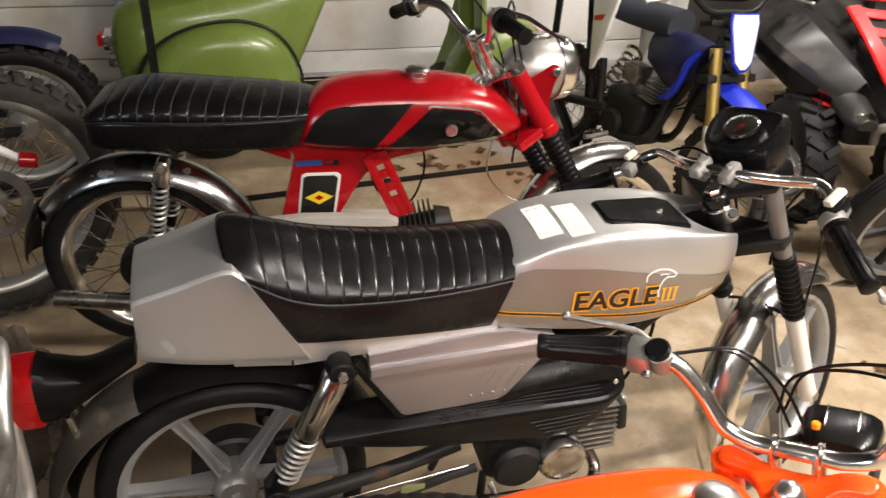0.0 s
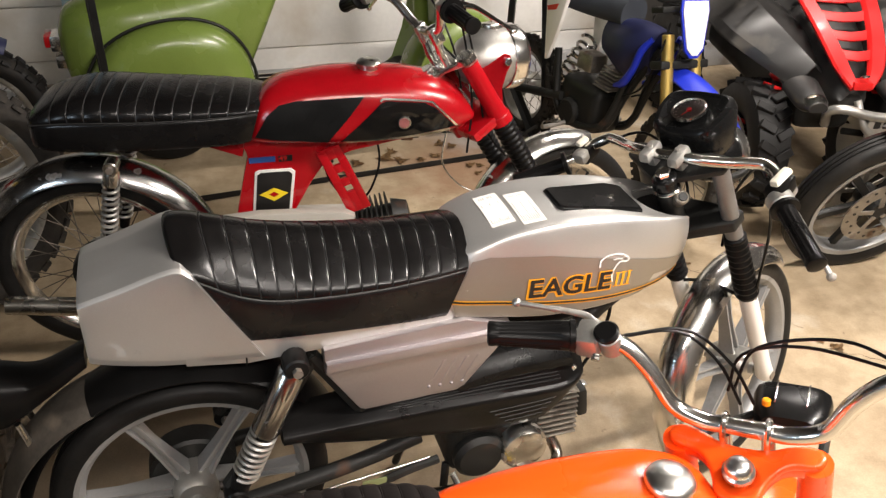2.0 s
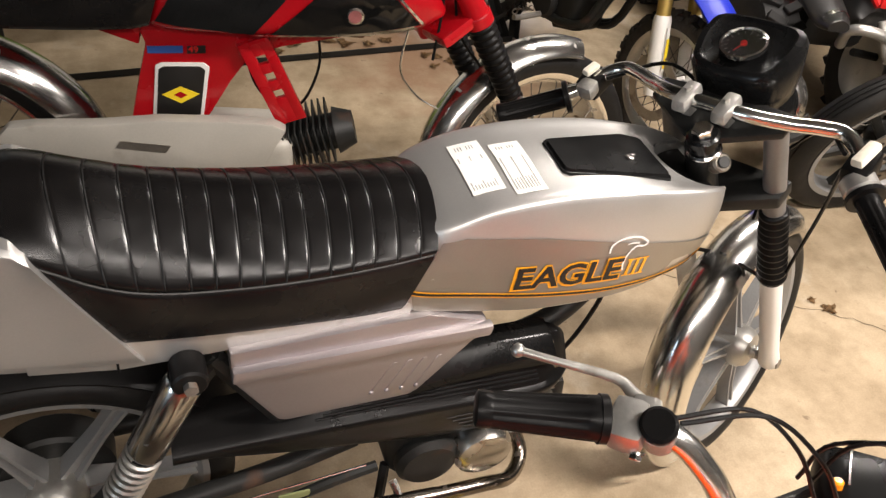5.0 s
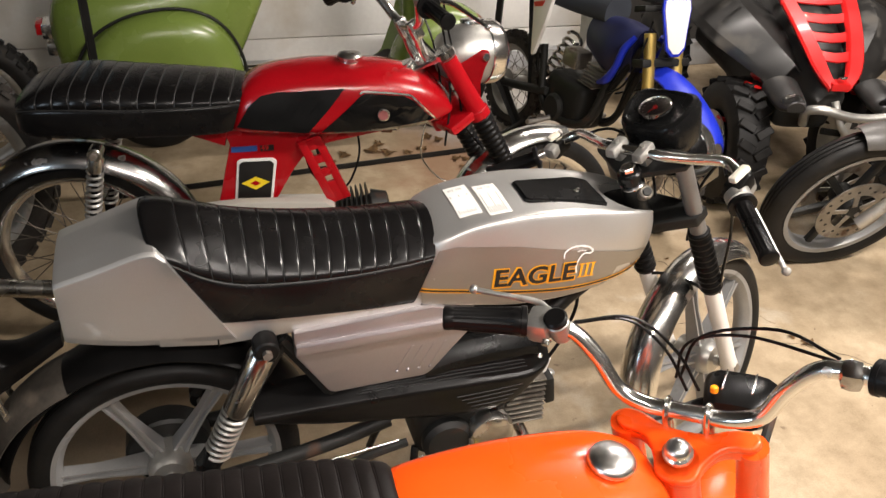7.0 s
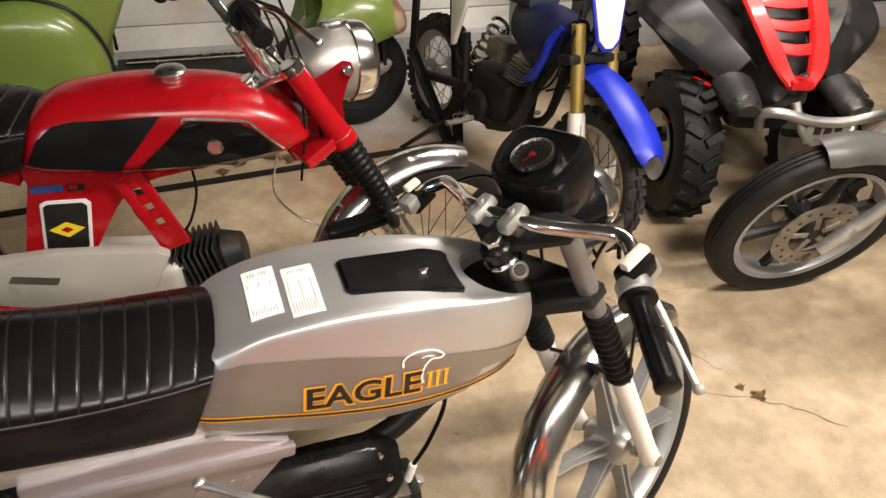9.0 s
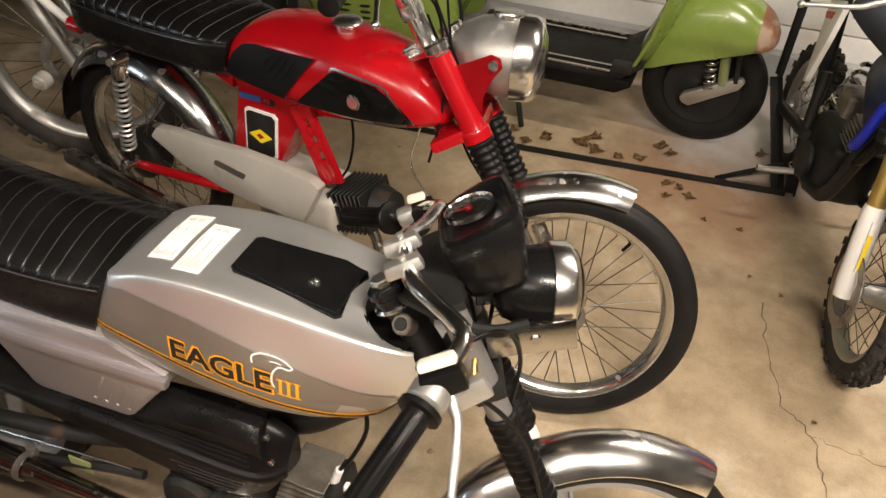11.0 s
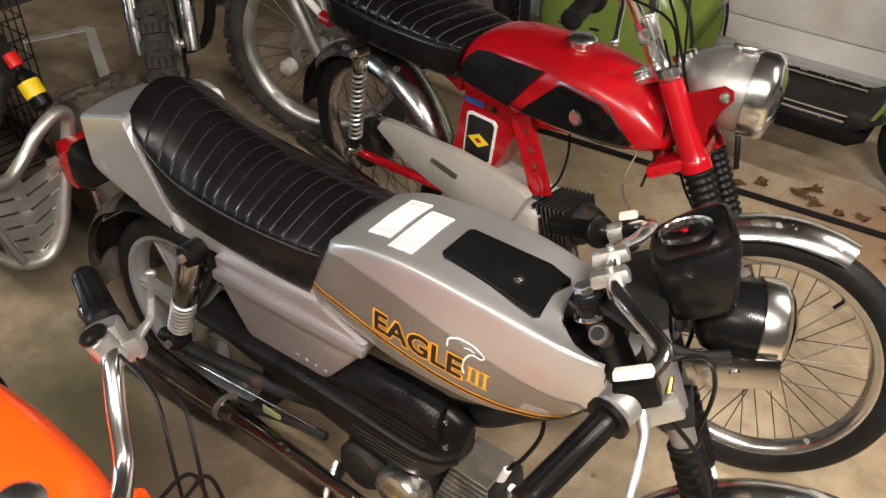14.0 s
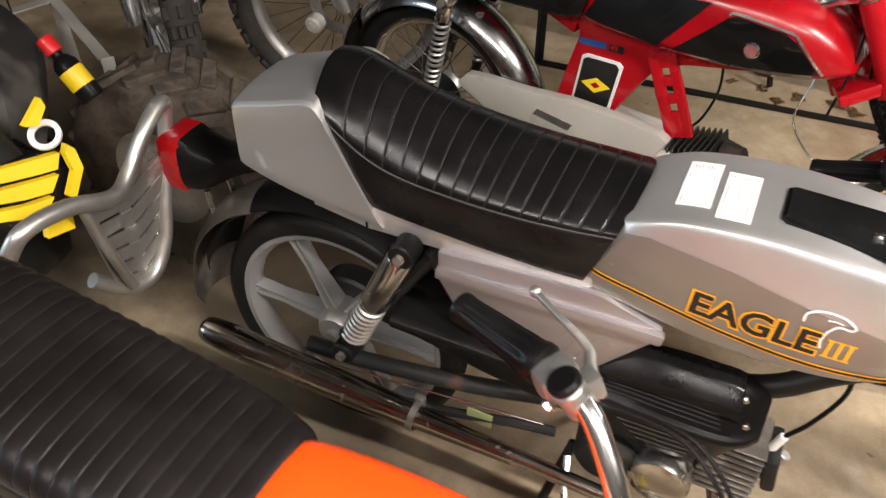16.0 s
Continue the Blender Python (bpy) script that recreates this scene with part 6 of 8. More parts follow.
# ---- orange moped ----
def orange_moped():
    t = thing("moped", Matrix.Translation((0.71, 0.612, 0)) @ pose(0, 0, 0, 0, 0, -2), "bright orange moped with black ribbed seat and chrome handlebar", "moped")
    st = Matrix.Translation((-0.025, -0.008, 0.772)) @ pose(0, 0, 0, 5.4) @ steering((0, 0, 0), 19.7, 51.7)
    wm = Matrix.Translation((-0.86, 0, 0.27))
    fm = st @ Matrix.Translation((0.05, 0, -0.594))
    spoke_wheel(t, "rear_wheel", wm, 0.27, 0.06, 0.218, 36)
    spoke_wheel(t, "front_wheel", fm, 0.27, 0.06, 0.218, 36)
    # tank
    def ring(w, zb, zc, zt, wc):
        return [(0.0, zb), (w * 0.7, zb), (w * 0.96, zb + 0.012), (w, zb + 0.05), (w * 0.99, zc - 0.03), (wc, zc), (wc * 0.86, zc + (zt - zc) * 0.55), (wc * 0.5, zt - 0.002), (0.0, zt)]
    S = [(-0.422, ring(0.050, 0.645, 0.715, 0.732, 0.046), 0), (-0.408, ring(0.082, 0.628, 0.736, 0.752, 0.070), 0), (-0.37, ring(0.096, 0.620, 0.747, 0.764, 0.080), 0), (-0.26, ring(0.103, 0.612, 0.755, 0.773, 0.086), 0), (-0.15, ring(0.102, 0.612, 0.754, 0.773, 0.084), 0),
         (-0.09, ring(0.092, 0.625, 0.746, 0.764, 0.074), 0), (-0.055, ring(0.074, 0.640, 0.733, 0.750, 0.058), 0), (-0.038, ring(0.050, 0.655, 0.715, 0.730, 0.040), 0)]
    b = bmesh.new()
    loft(b, body_loft(S, 7, 2, 0.16))
    tank = part("fuel_tank", b, M["orange"], t, "bright orange fuel tank with rounded corners")
    tr = tree_of(tank)
    q = Matrix.Translation((-0.118, 0.0, 0.766)) @ Matrix.Rotation(radians(-90), 4, "X")
    b = bmesh.new()
    revolve(b, [(0.024, 0.006), (0.025, -0.004), (0.031, -0.008), (0.032, -0.013), (0.029, -0.019), (0.020, -0.024), (0, -0.027)], q, 36)
    part("filler_cap", b, M["cap"], t, "domed chrome filler cap")
    # tank ornament: bright blocks on the shoulder
    for x0, x1, z0, z1 in ((-0.232, -0.200, 1.405, 1.455), (-0.198, -0.172, 1.415, 1.440), (-0.170, -0.150, 1.405, 1.448), (-0.148, -0.080, 1.418, 1.432)):
        decal(t, "tank_mark", [[(x0, z0), (x1, z0), (x1, z1), (x0, z1)]], tr, "decal_white" if z1 - z0 > 0.03 else "chrome", 0.0022, 0.012, "small bright tank emblem block", way=(0, 0.8, -0.6))
    decal(t, "tank_line", strip_quads([(-0.36, 0.665), (-0.26, 0.672), (-0.12, 0.690)], 0.004), tr, "decal_white", 0.0014, 0.02, "thin pale side line")
    # seat
    st_ = [(-0.95, 0.060, 0.700, 0.745, 0.770, 0), (-0.925, 0.095, 0.690, 0.750, 0.795, 0), (-0.86, 0.110, 0.685, 0.750, 0.803, 0), (-0.72, 0.112, 0.680, 0.742, 0.793, 0), (-0.58, 0.110, 0.676, 0.735, 0.784, 0), (-0.46, 0.104, 0.672, 0.730, 0.777, 0.0), (-0.40, 0.092, 0.670, 0.725, 0.766, 0.0), (-0.385, 0.080, 0.670, 0.720, 0.752, 0.0)]
    pleated_seat(t, st_, 0.023, -0.90, -0.40, 0.0010, tall=0.9, puff=0.0014, material="vinyl_matte", seam="vinyl_matte", label="long black vinyl saddle with fine ribs")
    for s in (-1, 1):
        b = bmesh.new()
        sweep(b, [(-0.92, s * 0.108, 0.690), (-0.70, s * 0.116, 0.682), (-0.45, s * 0.110, 0.672), (-0.38, s * 0.10, 0.665)], 0.005, 8)
        part("seat_trim", b, M["chrome"], t, "thin chrome strip along the saddle base")
    # frame
    b = bmesh.new()
    loft(b, body_loft([(-0.95, [(0, 0.60), (0.04, 0.60), (0.05, 0.64), (0, 0.68)], 0), (-0.6, [(0, 0.50), (0.05, 0.50), (0.06, 0.6), (0, 0.67)], 0), (-0.35, [(0, 0.42), (0.05, 0.42), (0.05, 0.56), (0, 0.63)], 0), (-0.10, [(0, 0.60), (0.03, 0.60), (0.03, 0.64), (0, 0.66)], 0), (-0.02, [(0, 0.64), (0.025, 0.64), (0.025, 0.68), (0, 0.69)], 0)], 5, 2))
    part("pressed_frame", b, M["orange"], t, "orange pressed steel frame")
    b = bmesh.new()
    rbox(b, (0.26, 0.15, 0.16), (-0.36, 0, 0.33), 0.03, seg=3)
    part("engine", b, M["alu"], t, "oily grey engine block")
    mudguard(t, "rear_mudguard", wm, 0.305, 0.12, 20, 170, "orange", "orange rear mudguard")
    mudguard(t, "front_mudguard", fm, 0.298, 0.105, 40, 195, "orange", "orange front mudguard")
    for s in (-1, 1):
        shock(t, (-0.78, s * 0.115, 0.60), (-0.85, s * 0.11, 0.31), 0.022, 0.3)
        y = s * 0.085
        b = bmesh.new()
        sweep(b, [st @ V(0.05, y, -0.02), st @ V(0.05, y, -0.12), st @ V(0.05, y, -0.26)], [0.021, 0.022, 0.027], 20, 3)
        leg = part("fork_shroud", b, M["orange"], t, "orange fork shroud")
        b = bmesh.new()
        cyl(b, st @ V(0.05, y, -0.23), st @ V(0.05, y, -0.605), 0.022, 16, 0.018)
        part("fork_slider", b, M["plastic"], leg, "black fork slider")
    b = bmesh.new()
    cyl(b, st @ V(0, 0, -0.005), st @ V(0, 0, -0.17), 0.026, 18)
    part("steering_head", b, M["orange"], t, "orange steering head")
    # yoke: rounded plate with arms to both fork tubes
    b = bmesh.new()
    rear = [(-0.034, 0.012), (-0.026, 0.030), (0.000, 0.034), (0.033, 0.058), (0.033, 0.094), (0.050, 0.106), (0.067, 0.094), (0.061, 0.058), (0.046, 0.030)]
    plate = [(p.x, p.z) for p in chaikin([V(x, 0, -y * 0.94) for x, y in rear] + [V(x, 0, y * 0.94) for x, y in reversed(rear)], 2)]
    flat = Matrix.Translation((0, 0, -0.012)) @ Matrix.Rotation(radians(-90), 4, "X")
    prism(b, plate, -0.007, 0.007, 0.006, st @ flat, 3)
    prism(b, [(x * 0.92 + 0.002, y * 0.94) for x, y in plate], 0.004, 0.022, 0.004, st @ flat)
    part("top_yoke", b, M["orange"], t, "orange top yoke")
    b = bmesh.new()
    cyl(b, st @ V(0, 0, 0.004), st @ V(0, 0, 0.016), 0.020, 24, None, 0.003)
    sweep(b, [st @ V(0, 0, z) for z in (0.014, 0.018, 0.024, 0.028, 0.030)], [0.0165, 0.0170, 0.0150, 0.0095, 0.002], 24, 1)
    part("stem_nut", b, M["cap"], t, "bright steering stem nut")
    # bars
    bar = [(0.080, 0.206, 0.132), (0.088, 0.158, 0.119), (0.080, 0.122, 0.080), (0.068, 0.094, 0.030), (0.063, 0.055, 0.013), (0.063, 0.020, 0.012)]
    pts = [(0.043, 0.316, 0.160)] + bar + [(x, -y, z) for x, y, z in reversed(bar)] + [(0.043, -0.316, 0.160)]
    b = bmesh.new()
    sweep(b, [st @ V(*p) for p in pts], 0.0118, 16, 7)
    hb = part("handlebar", b, M["chrome"], t, "chromed upswept handlebar")
    for s in (-1, 1):
        b = bmesh.new()
        sweep(b, [st @ V(0.049, s * 0.027, -0.045), st @ V(0.047, s * 0.027, 0.008), st @ V(0.063, s * 0.027, 0.029), st @ V(0.079, s * 0.027, 0.008), st @ V(0.077, s * 0.027, -0.045)], 0.0042, 8, 5)
        part("bar_clip", b, M["chrome"], hb, "chrome U-bolt")
        b = bmesh.new()
        cyl(b, st @ V(0.063, s * 0.027, -0.045), st @ V(0.063, s * 0.027, -0.004), 0.009, 10)
        part("clip_nut", b, M["chrome_worn"], hb)
        grip(hb, st @ V(0.079, s * 0.214, 0.134), st @ V(0.042, s * 0.320, 0.161), 0.0155, 1.42, 0.34)
    b = bmesh.new()
    rbox(b, (0.042, 0.032, 0.036), (0.081, 0.196, 0.130), 0.009, st)
    part("lever_perch", b, M["alu"], hb, "cast alloy lever perch")
    b = bmesh.new()
    cyl(b, st @ V(0.088, 0.170, 0.106), st @ V(0.080, 0.170, 0.145), 0.016, 20, None, 0.003)
    clutch = part("lever_clamp", b, M["alu"], hb, "round cast alloy clamp")
    b = bmesh.new()
    cyl(b, st @ V(0.0802, 0.170, 0.144), st @ V(0.0785, 0.170, 0.155), 0.0165, 20, None, 0.003)
    part("switch", b, M["plastic"], clutch, "small black switch cap")
    b = bmesh.new()
    cyl(b, st @ V(0.063, 0.184, 0.118), st @ V(0.057, 0.184, 0.116), 0.006, 6, None, 0.001)
    cyl(b, st @ V(0.065, 0.184, 0.119), st @ V(0.063, 0.184, 0.118), 0.008, 14)
    part("clamp_screw", b, M["chrome_worn"], hb, "bright clamp screw")
    b = bmesh.new()
    rbox(b, (0.034, 0.026, 0.03), (0.100, 0.186, 0.112), 0.006, st)
    part("lever_hinge", b, M["alu"], hb)
    lever(hb, st @ V(0.110, 0.184, 0.116), st @ V(0.126, 0.220, 0.122), st @ V(0.120, 0.310, 0.136), r=0.0048)
    lever(hb, st @ V(0.100, -0.192, 0.115), st @ V(0.116, -0.225, 0.090), st @ V(0.104, -0.280, 0.045), "plastic", 0.006, "black lever with ball end")
    b = bmesh.new()
    rbox(b, (0.032, 0.028, 0.032), (0.080, -0.190, 0.128), 0.012, st)
    part("throttle_drum", b, M["dark_chrome"], hb, "dull metal throttle drum")
    for pp in ([(0.10, 0.155, 0.122), (0.14, 0.085, 0.10), (0.14, 0.03, 0.04), (0.13, 0.0, -0.03)], [(0.11, 0.165, 0.105), (0.155, 0.10, 0.075), (0.155, 0.05, 0.02), (0.14, 0.02, -0.05)],
               [(0.10, -0.175, 0.13), (0.155, -0.10, 0.10), (0.165, 0.0, 0.05), (0.15, 0.03, -0.03)], [(0.11, -0.175, 0.11), (0.165, -0.06, 0.065), (0.17, 0.02, 0.025), (0.16, 0.04, -0.05)]):
        cable(hb, [st @ V(*p) for p in pp], 0.0024)
    # headlamp box
    hq = st @ Matrix.Translation((0.204, -0.040, -0.154)) @ Matrix.Rotation(radians(24), 4, "Y") @ Matrix.Scale(0.74, 4)
    b = bmesh.new()
    rings = []
    for x, hy, hz in ((-0.055, 0.050, 0.028), (-0.03, 0.066, 0.040), (0.03, 0.076, 0.048), (0.05, 0.074, 0.046)):
        rings.append(chaikin([hq @ V(x, -hy, -hz), hq @ V(x, hy, -hz), hq @ V(x, hy, hz), hq @ V(x, -hy, hz)], 2, 0.18))
    loft(b, rings)
    hl = part("headlamp", b, M["gloss"], t, "black box headlamp with bright edge strips")
    for s in (-1, 1):
        b = bmesh.new()
        sweep(b, [st @ V(0.055, s * 0.085, -0.10), st @ V(0.12, s * 0.088, -0.13), hq @ V(0.0, s * 0.070 , -0.01)], 0.007, 8, 4)
        part("lamp_ear", b, M["dark_steel"], hl, "dark headlamp bracket")
    for y in (-0.03, 0.03):
        b = bmesh.new()
        rbox(b, (0.075, 0.004, 0.004), (0.010, y, 0.0485), 0.001, hq @ Matrix.Rotation(radians(-4), 4, 'Y'))
        part("edge_strip", b, M["chrome"], hl)
    b = bmesh.new()
    cyl(b, hq @ V(-0.03, 0.045, 0.034), hq @ V(-0.03, 0.045, 0.050), 0.0065, 12, None, 0.002)
    part("warning_light", b, M["amber"], hl, "small amber tell-tale")
    return t


red_moped()
orange_moped()


# ---- green scooter by the far wall ----
def green_scooter():
    t = thing("scooter", Matrix.Translation((0, 3.2, 0)), "olive-green vintage scooter with rounded side cowls and rusty front guard", "scooter")

    def ring(w, zb, zt, f=0.8):
        return [(0.0, zb), (w * 0.8, zb), (w, zb + (zt - zb) * 0.25), (w, zb + (zt - zb) * 0.55), (w * f, zb + (zt - zb) * 0.86), (w * 0.4, zt - 0.004), (0.0, zt)]
    # rear body
    S = [(-0.30, ring(0.05, 0.44, 0.56), 0), (-0.27, ring(0.09, 0.34, 0.62), 0), (-0.18, ring(0.14, 0.28, 0.66), 0), (-0.02, ring(0.155, 0.26, 0.69), 0), (0.13, ring(0.15, 0.25, 0.71), 0.06), (0.22, ring(0.135, 0.25, 0.735), 0.2), (0.27, ring(0.11, 0.26, 0.75), 0.42), (0.295, ring(0.08, 0.27, 0.76), 0.45)]
    b = bmesh.new()
    loft(b, body_loft(S, 6, 2))
    part("rear_body", b, M["green"], t, "green rear body shell")
    for s in (-1, 1):
        b = bmesh.new()
        rings = []
        prof = [(-0.225, 0.40), (-0.17, 0.49), (-0.08, 0.555), (0.03, 0.59), (0.15, 0.595), (0.25, 0.56), (0.315, 0.49), (0.35, 0.40), (0.36, 0.30), (0.33, 0.24), (0.10, 0.215), (-0.14, 0.235), (-0.22, 0.30)]
        cx, cz = 0.07, 0.38
        for d, k in ((0.118, 1.0), (0.160, 1.0), (0.188, 0.965), (0.212, 0.86), (0.228, 0.66), (0.236, 0.40), (0.239, 0.12)):
            rings.append(chaikin([V(cx + (x - cx) * k, s * d, cz + (z - cz) * k) for x, z in prof], 2))
        loft(b, rings)
        cw = part("side_cowl", b, M["green"], t, "bulbous green side cowl")
        b = bmesh.new()
        sweep(b, [V(cx + (x - cx) * 1.02, s * 0.150, cz + (z - cz) * 1.02) for x, z in prof[:9]], 0.006, 8, 5)
        part("cowl_beading", b, M["dark_steel"], cw, "dark rubber edge of the cowl")
        skin = tree_of(cw)
        for k in range(3):
            for xa, xb in ((-0.130 + 0.010 * k, -0.020 + 0.004 * k), (0.022, 0.062)):
                b = bmesh.new()
                rows = []
                for i in range(7):
                    x = xa + (xb - xa) * i / 6
                    h, nor, _, _ = skin.ray_cast(V(x, s, 0.306 + 0.022 * k + 0.10 * (x + 0.13)), V(0, -s, 0))
                    w = 0.0048 * (0.35 if i in (0, 6) else 1)
                    rows.append([h + V(0, s * 0.0012, -w), h + V(0, s * 0.0012, w), h - V(0, s * 0.004, -w), h - V(0, s * 0.004, w)])
                loft(b, rows)
                part("louvre", b, M["decal_black"], cw, "dark cooling slot")
    # tail lamp
    b = bmesh.new()
    rbox(b, (0.06, 0.10, 0.06), (-0.305, 0, 0.500), 0.014)
    tl = part("tail_lamp_body", b, M["chrome"], t, "chromed tail lamp")
    b = bmesh.new()
    rbox(b, (0.03, 0.085, 0.045), (-0.338, 0, 0.507), 0.010)
    part("tail_lens", b, M["lens"], tl, "red tail lamp lens")
    b = bmesh.new()
    rbox(b, (0.05, 0.11, 0.05), (-0.30, 0, 0.435), 0.012)
    part("plate_lamp", b, M["chrome_worn"], tl)
    # saddle
    b = bmesh.new()
    loft(b, body_loft([(-0.20, [(0, 0.70), (0.07, 0.70), (0.09, 0.74), (0, 0.78)], 0), (-0.05, [(0, 0.70), (0.12, 0.70), (0.14, 0.75), (0, 0.80)], 0), (0.15, [(0, 0.715), (0.11, 0.715), (0.12, 0.76), (0, 0.80)], 0), (0.30, [(0, 0.74), (0.06, 0.74), (0.07, 0.77), (0, 0.795)], 0)], 6, 2))
    part("saddle", b, M["vinyl"], t, "black scooter saddle")
    # floorboard, tunnel, leg shield
    b = bmesh.new()
    prism(b, [(0.36, 0.225), (0.90, 0.225), (1.00, 0.30), (0.99, 0.315), (0.90, 0.255), (0.36, 0.255)], -0.17, 0.17, 0.008)
    fb = part("floorboard", b, M["rubber"], t, "black rubber-covered footboard")
    b = bmesh.new()
    prism(b, [(0.34, 0.20), (0.92, 0.20), (0.97, 0.23), (0.96, 0.25), (0.34, 0.23)], -0.18, 0.18, 0.006)
    part("floor_edge", b, M["plastic"], fb, "black underside edge of the footboard")
    for y in (-0.15, -0.11, 0.11, 0.15):
        b = bmesh.new()
        rbox(b, (0.5, 0.012, 0.008), (0.64, y, 0.26), 0.003)
        part("floor_strip", b, M["chrome_worn"], fb, "worn alloy foot strip")
    b = bmesh.new()
    rings = []
    for x, z, w in ((0.90, 0.25, 0.15), (0.96, 0.30, 0.165), (1.005, 0.42, 0.18), (1.035, 0.55, 0.20), (1.02, 0.70, 0.215), (0.985, 0.85, 0.20), (0.96, 0.93, 0.12), (0.955, 0.95, 0.05)):
        n = 13
        f = [V(x + 0.05 * (1 - (2 * i / (n - 1) - 1) ** 2), -w + 2 * w * i / (n - 1), z) for i in range(n)]
        rings.append(f + [p + V(0.012, 0, 0) for p in reversed(f)])
    loft(b, rings)
    part("leg_shield", b, M["green"], t, "green leg shield")
    b = bmesh.new()
    cyl(b, (1.045, 0, 0.40), (0.99, 0, 1.0), 0.03, 16)
    sweep(b, [(0.93, -0.33, 0.98), (0.975, -0.2, 1.0), (0.985, 0, 1.0), (0.975, 0.2, 1.0), (0.93, 0.33, 0.98)], [0.014, 0.02, 0.05, 0.02, 0.014], 14)
    part("handlebar", b, M["green"], t, "green scooter handlebar")
    # front guard with rusty nose
    def gring(x, w, zb, zt):
        return (x, [(0.0, zt - 0.02), (w * 0.75, zt - 0.02 - (zt - zb) * 0.25), (w * 0.97, zb), (w, zb + 0.004), (w * 0.92, zb + (zt - zb) * 0.55), (w * 0.55, zt - 0.012), (0.0, zt)], 0)
    G = [gring(0.965, 0.07, 0.25, 0.34), gring(1.00, 0.095, 0.265, 0.42), (gring(1.07, 0.110, 0.30, 0.50)), gring(1.16, 0.115, 0.335, 0.545), gring(1.25, 0.112, 0.365, 0.54), gring(1.315, 0.100, 0.385, 0.505)]
    b = bmesh.new()
    loft(b, body_loft(G, 6, 2))
    fg = part("front_guard", b, M["green"], t, "green front wheel guard, chipped along the edge")
    b = bmesh.new()
    loft(b, body_loft([gring(1.310, 0.101, 0.384, 0.508), gring(1.345, 0.088, 0.388, 0.482), gring(1.368, 0.062, 0.395, 0.452), gring(1.378, 0.030, 0.405, 0.430)], 5, 2))
    part("guard_nose", b, M["rust"], fg, "bare rusty front end of the guard")
    # wheels
    for x in (1.185, 0.02):
        m = Matrix.Translation((x, 0, 0.205))
        b = bmesh.new()
        revolve(b, [(0.122, -0.04), (0.125, -0.046), (0.112, -0.042), (0.075, -0.03), (0.05, -0.038), (0, -0.04), (0, 0.04), (0.05, 0.038), (0.075, 0.03), (0.112, 0.042), (0.125, 0.046), (0.122, 0.04)], m, 40)
        w = part("wheel", b, M["dark_steel"], t, "small dusty pressed steel wheel")
        tyre(w, m, 0.205, 0.085, 0.118, label="black scooter tyre")
    b = bmesh.new()
    prism(b, [(1.13, 0.165), (1.155, 0.155), (1.30, 0.245), (1.315, 0.275), (1.30, 0.288), (1.27, 0.275), (1.13, 0.20), (1.12, 0.18)], -0.085, -0.060, 0.008)
    lk = part("suspension_link", b, M["alu"], t, "cast alloy trailing link")
    b = bmesh.new()
    coil(b, (1.205, -0.072, 0.22), (1.195, -0.072, 0.37), 0.017, 0.0045, 7)
    part("front_spring", b, M["chrome_worn"], lk, "front coil spring")
    b = bmesh.new()
    cyl(b, (1.245, -0.072, 0.25), (1.235, -0.072, 0.37), 0.016, 14)
    part("front_damper", b, M["olive"], lk, "olive front damper")
    b = bmesh.new()
    cyl(b, (1.285, -0.08, 0.268), (1.275, -0.07, 0.38), 0.009, 8)
    part("link_arm", b, M["dark_steel"], lk)
    b = bmesh.new()
    sweep(b, [(0.62, -0.20, 0.012), (0.60, -0.19, 0.10), (0.55, -0.1, 0.21), (0.55, 0.1, 0.21), (0.60, 0.19, 0.10), (0.62, 0.20, 0.012)], 0.010, 8)
    part("stand", b, M["dark_steel"], t)
    b = bmesh.new()
    rbox(b, (0.07, 0.05, 0.03), (0.93, -0.155, 0.285), 0.008)
    part("foot_pedal", b, M["dark_steel"], t, "black brake pedal")
    return t


green_scooter()


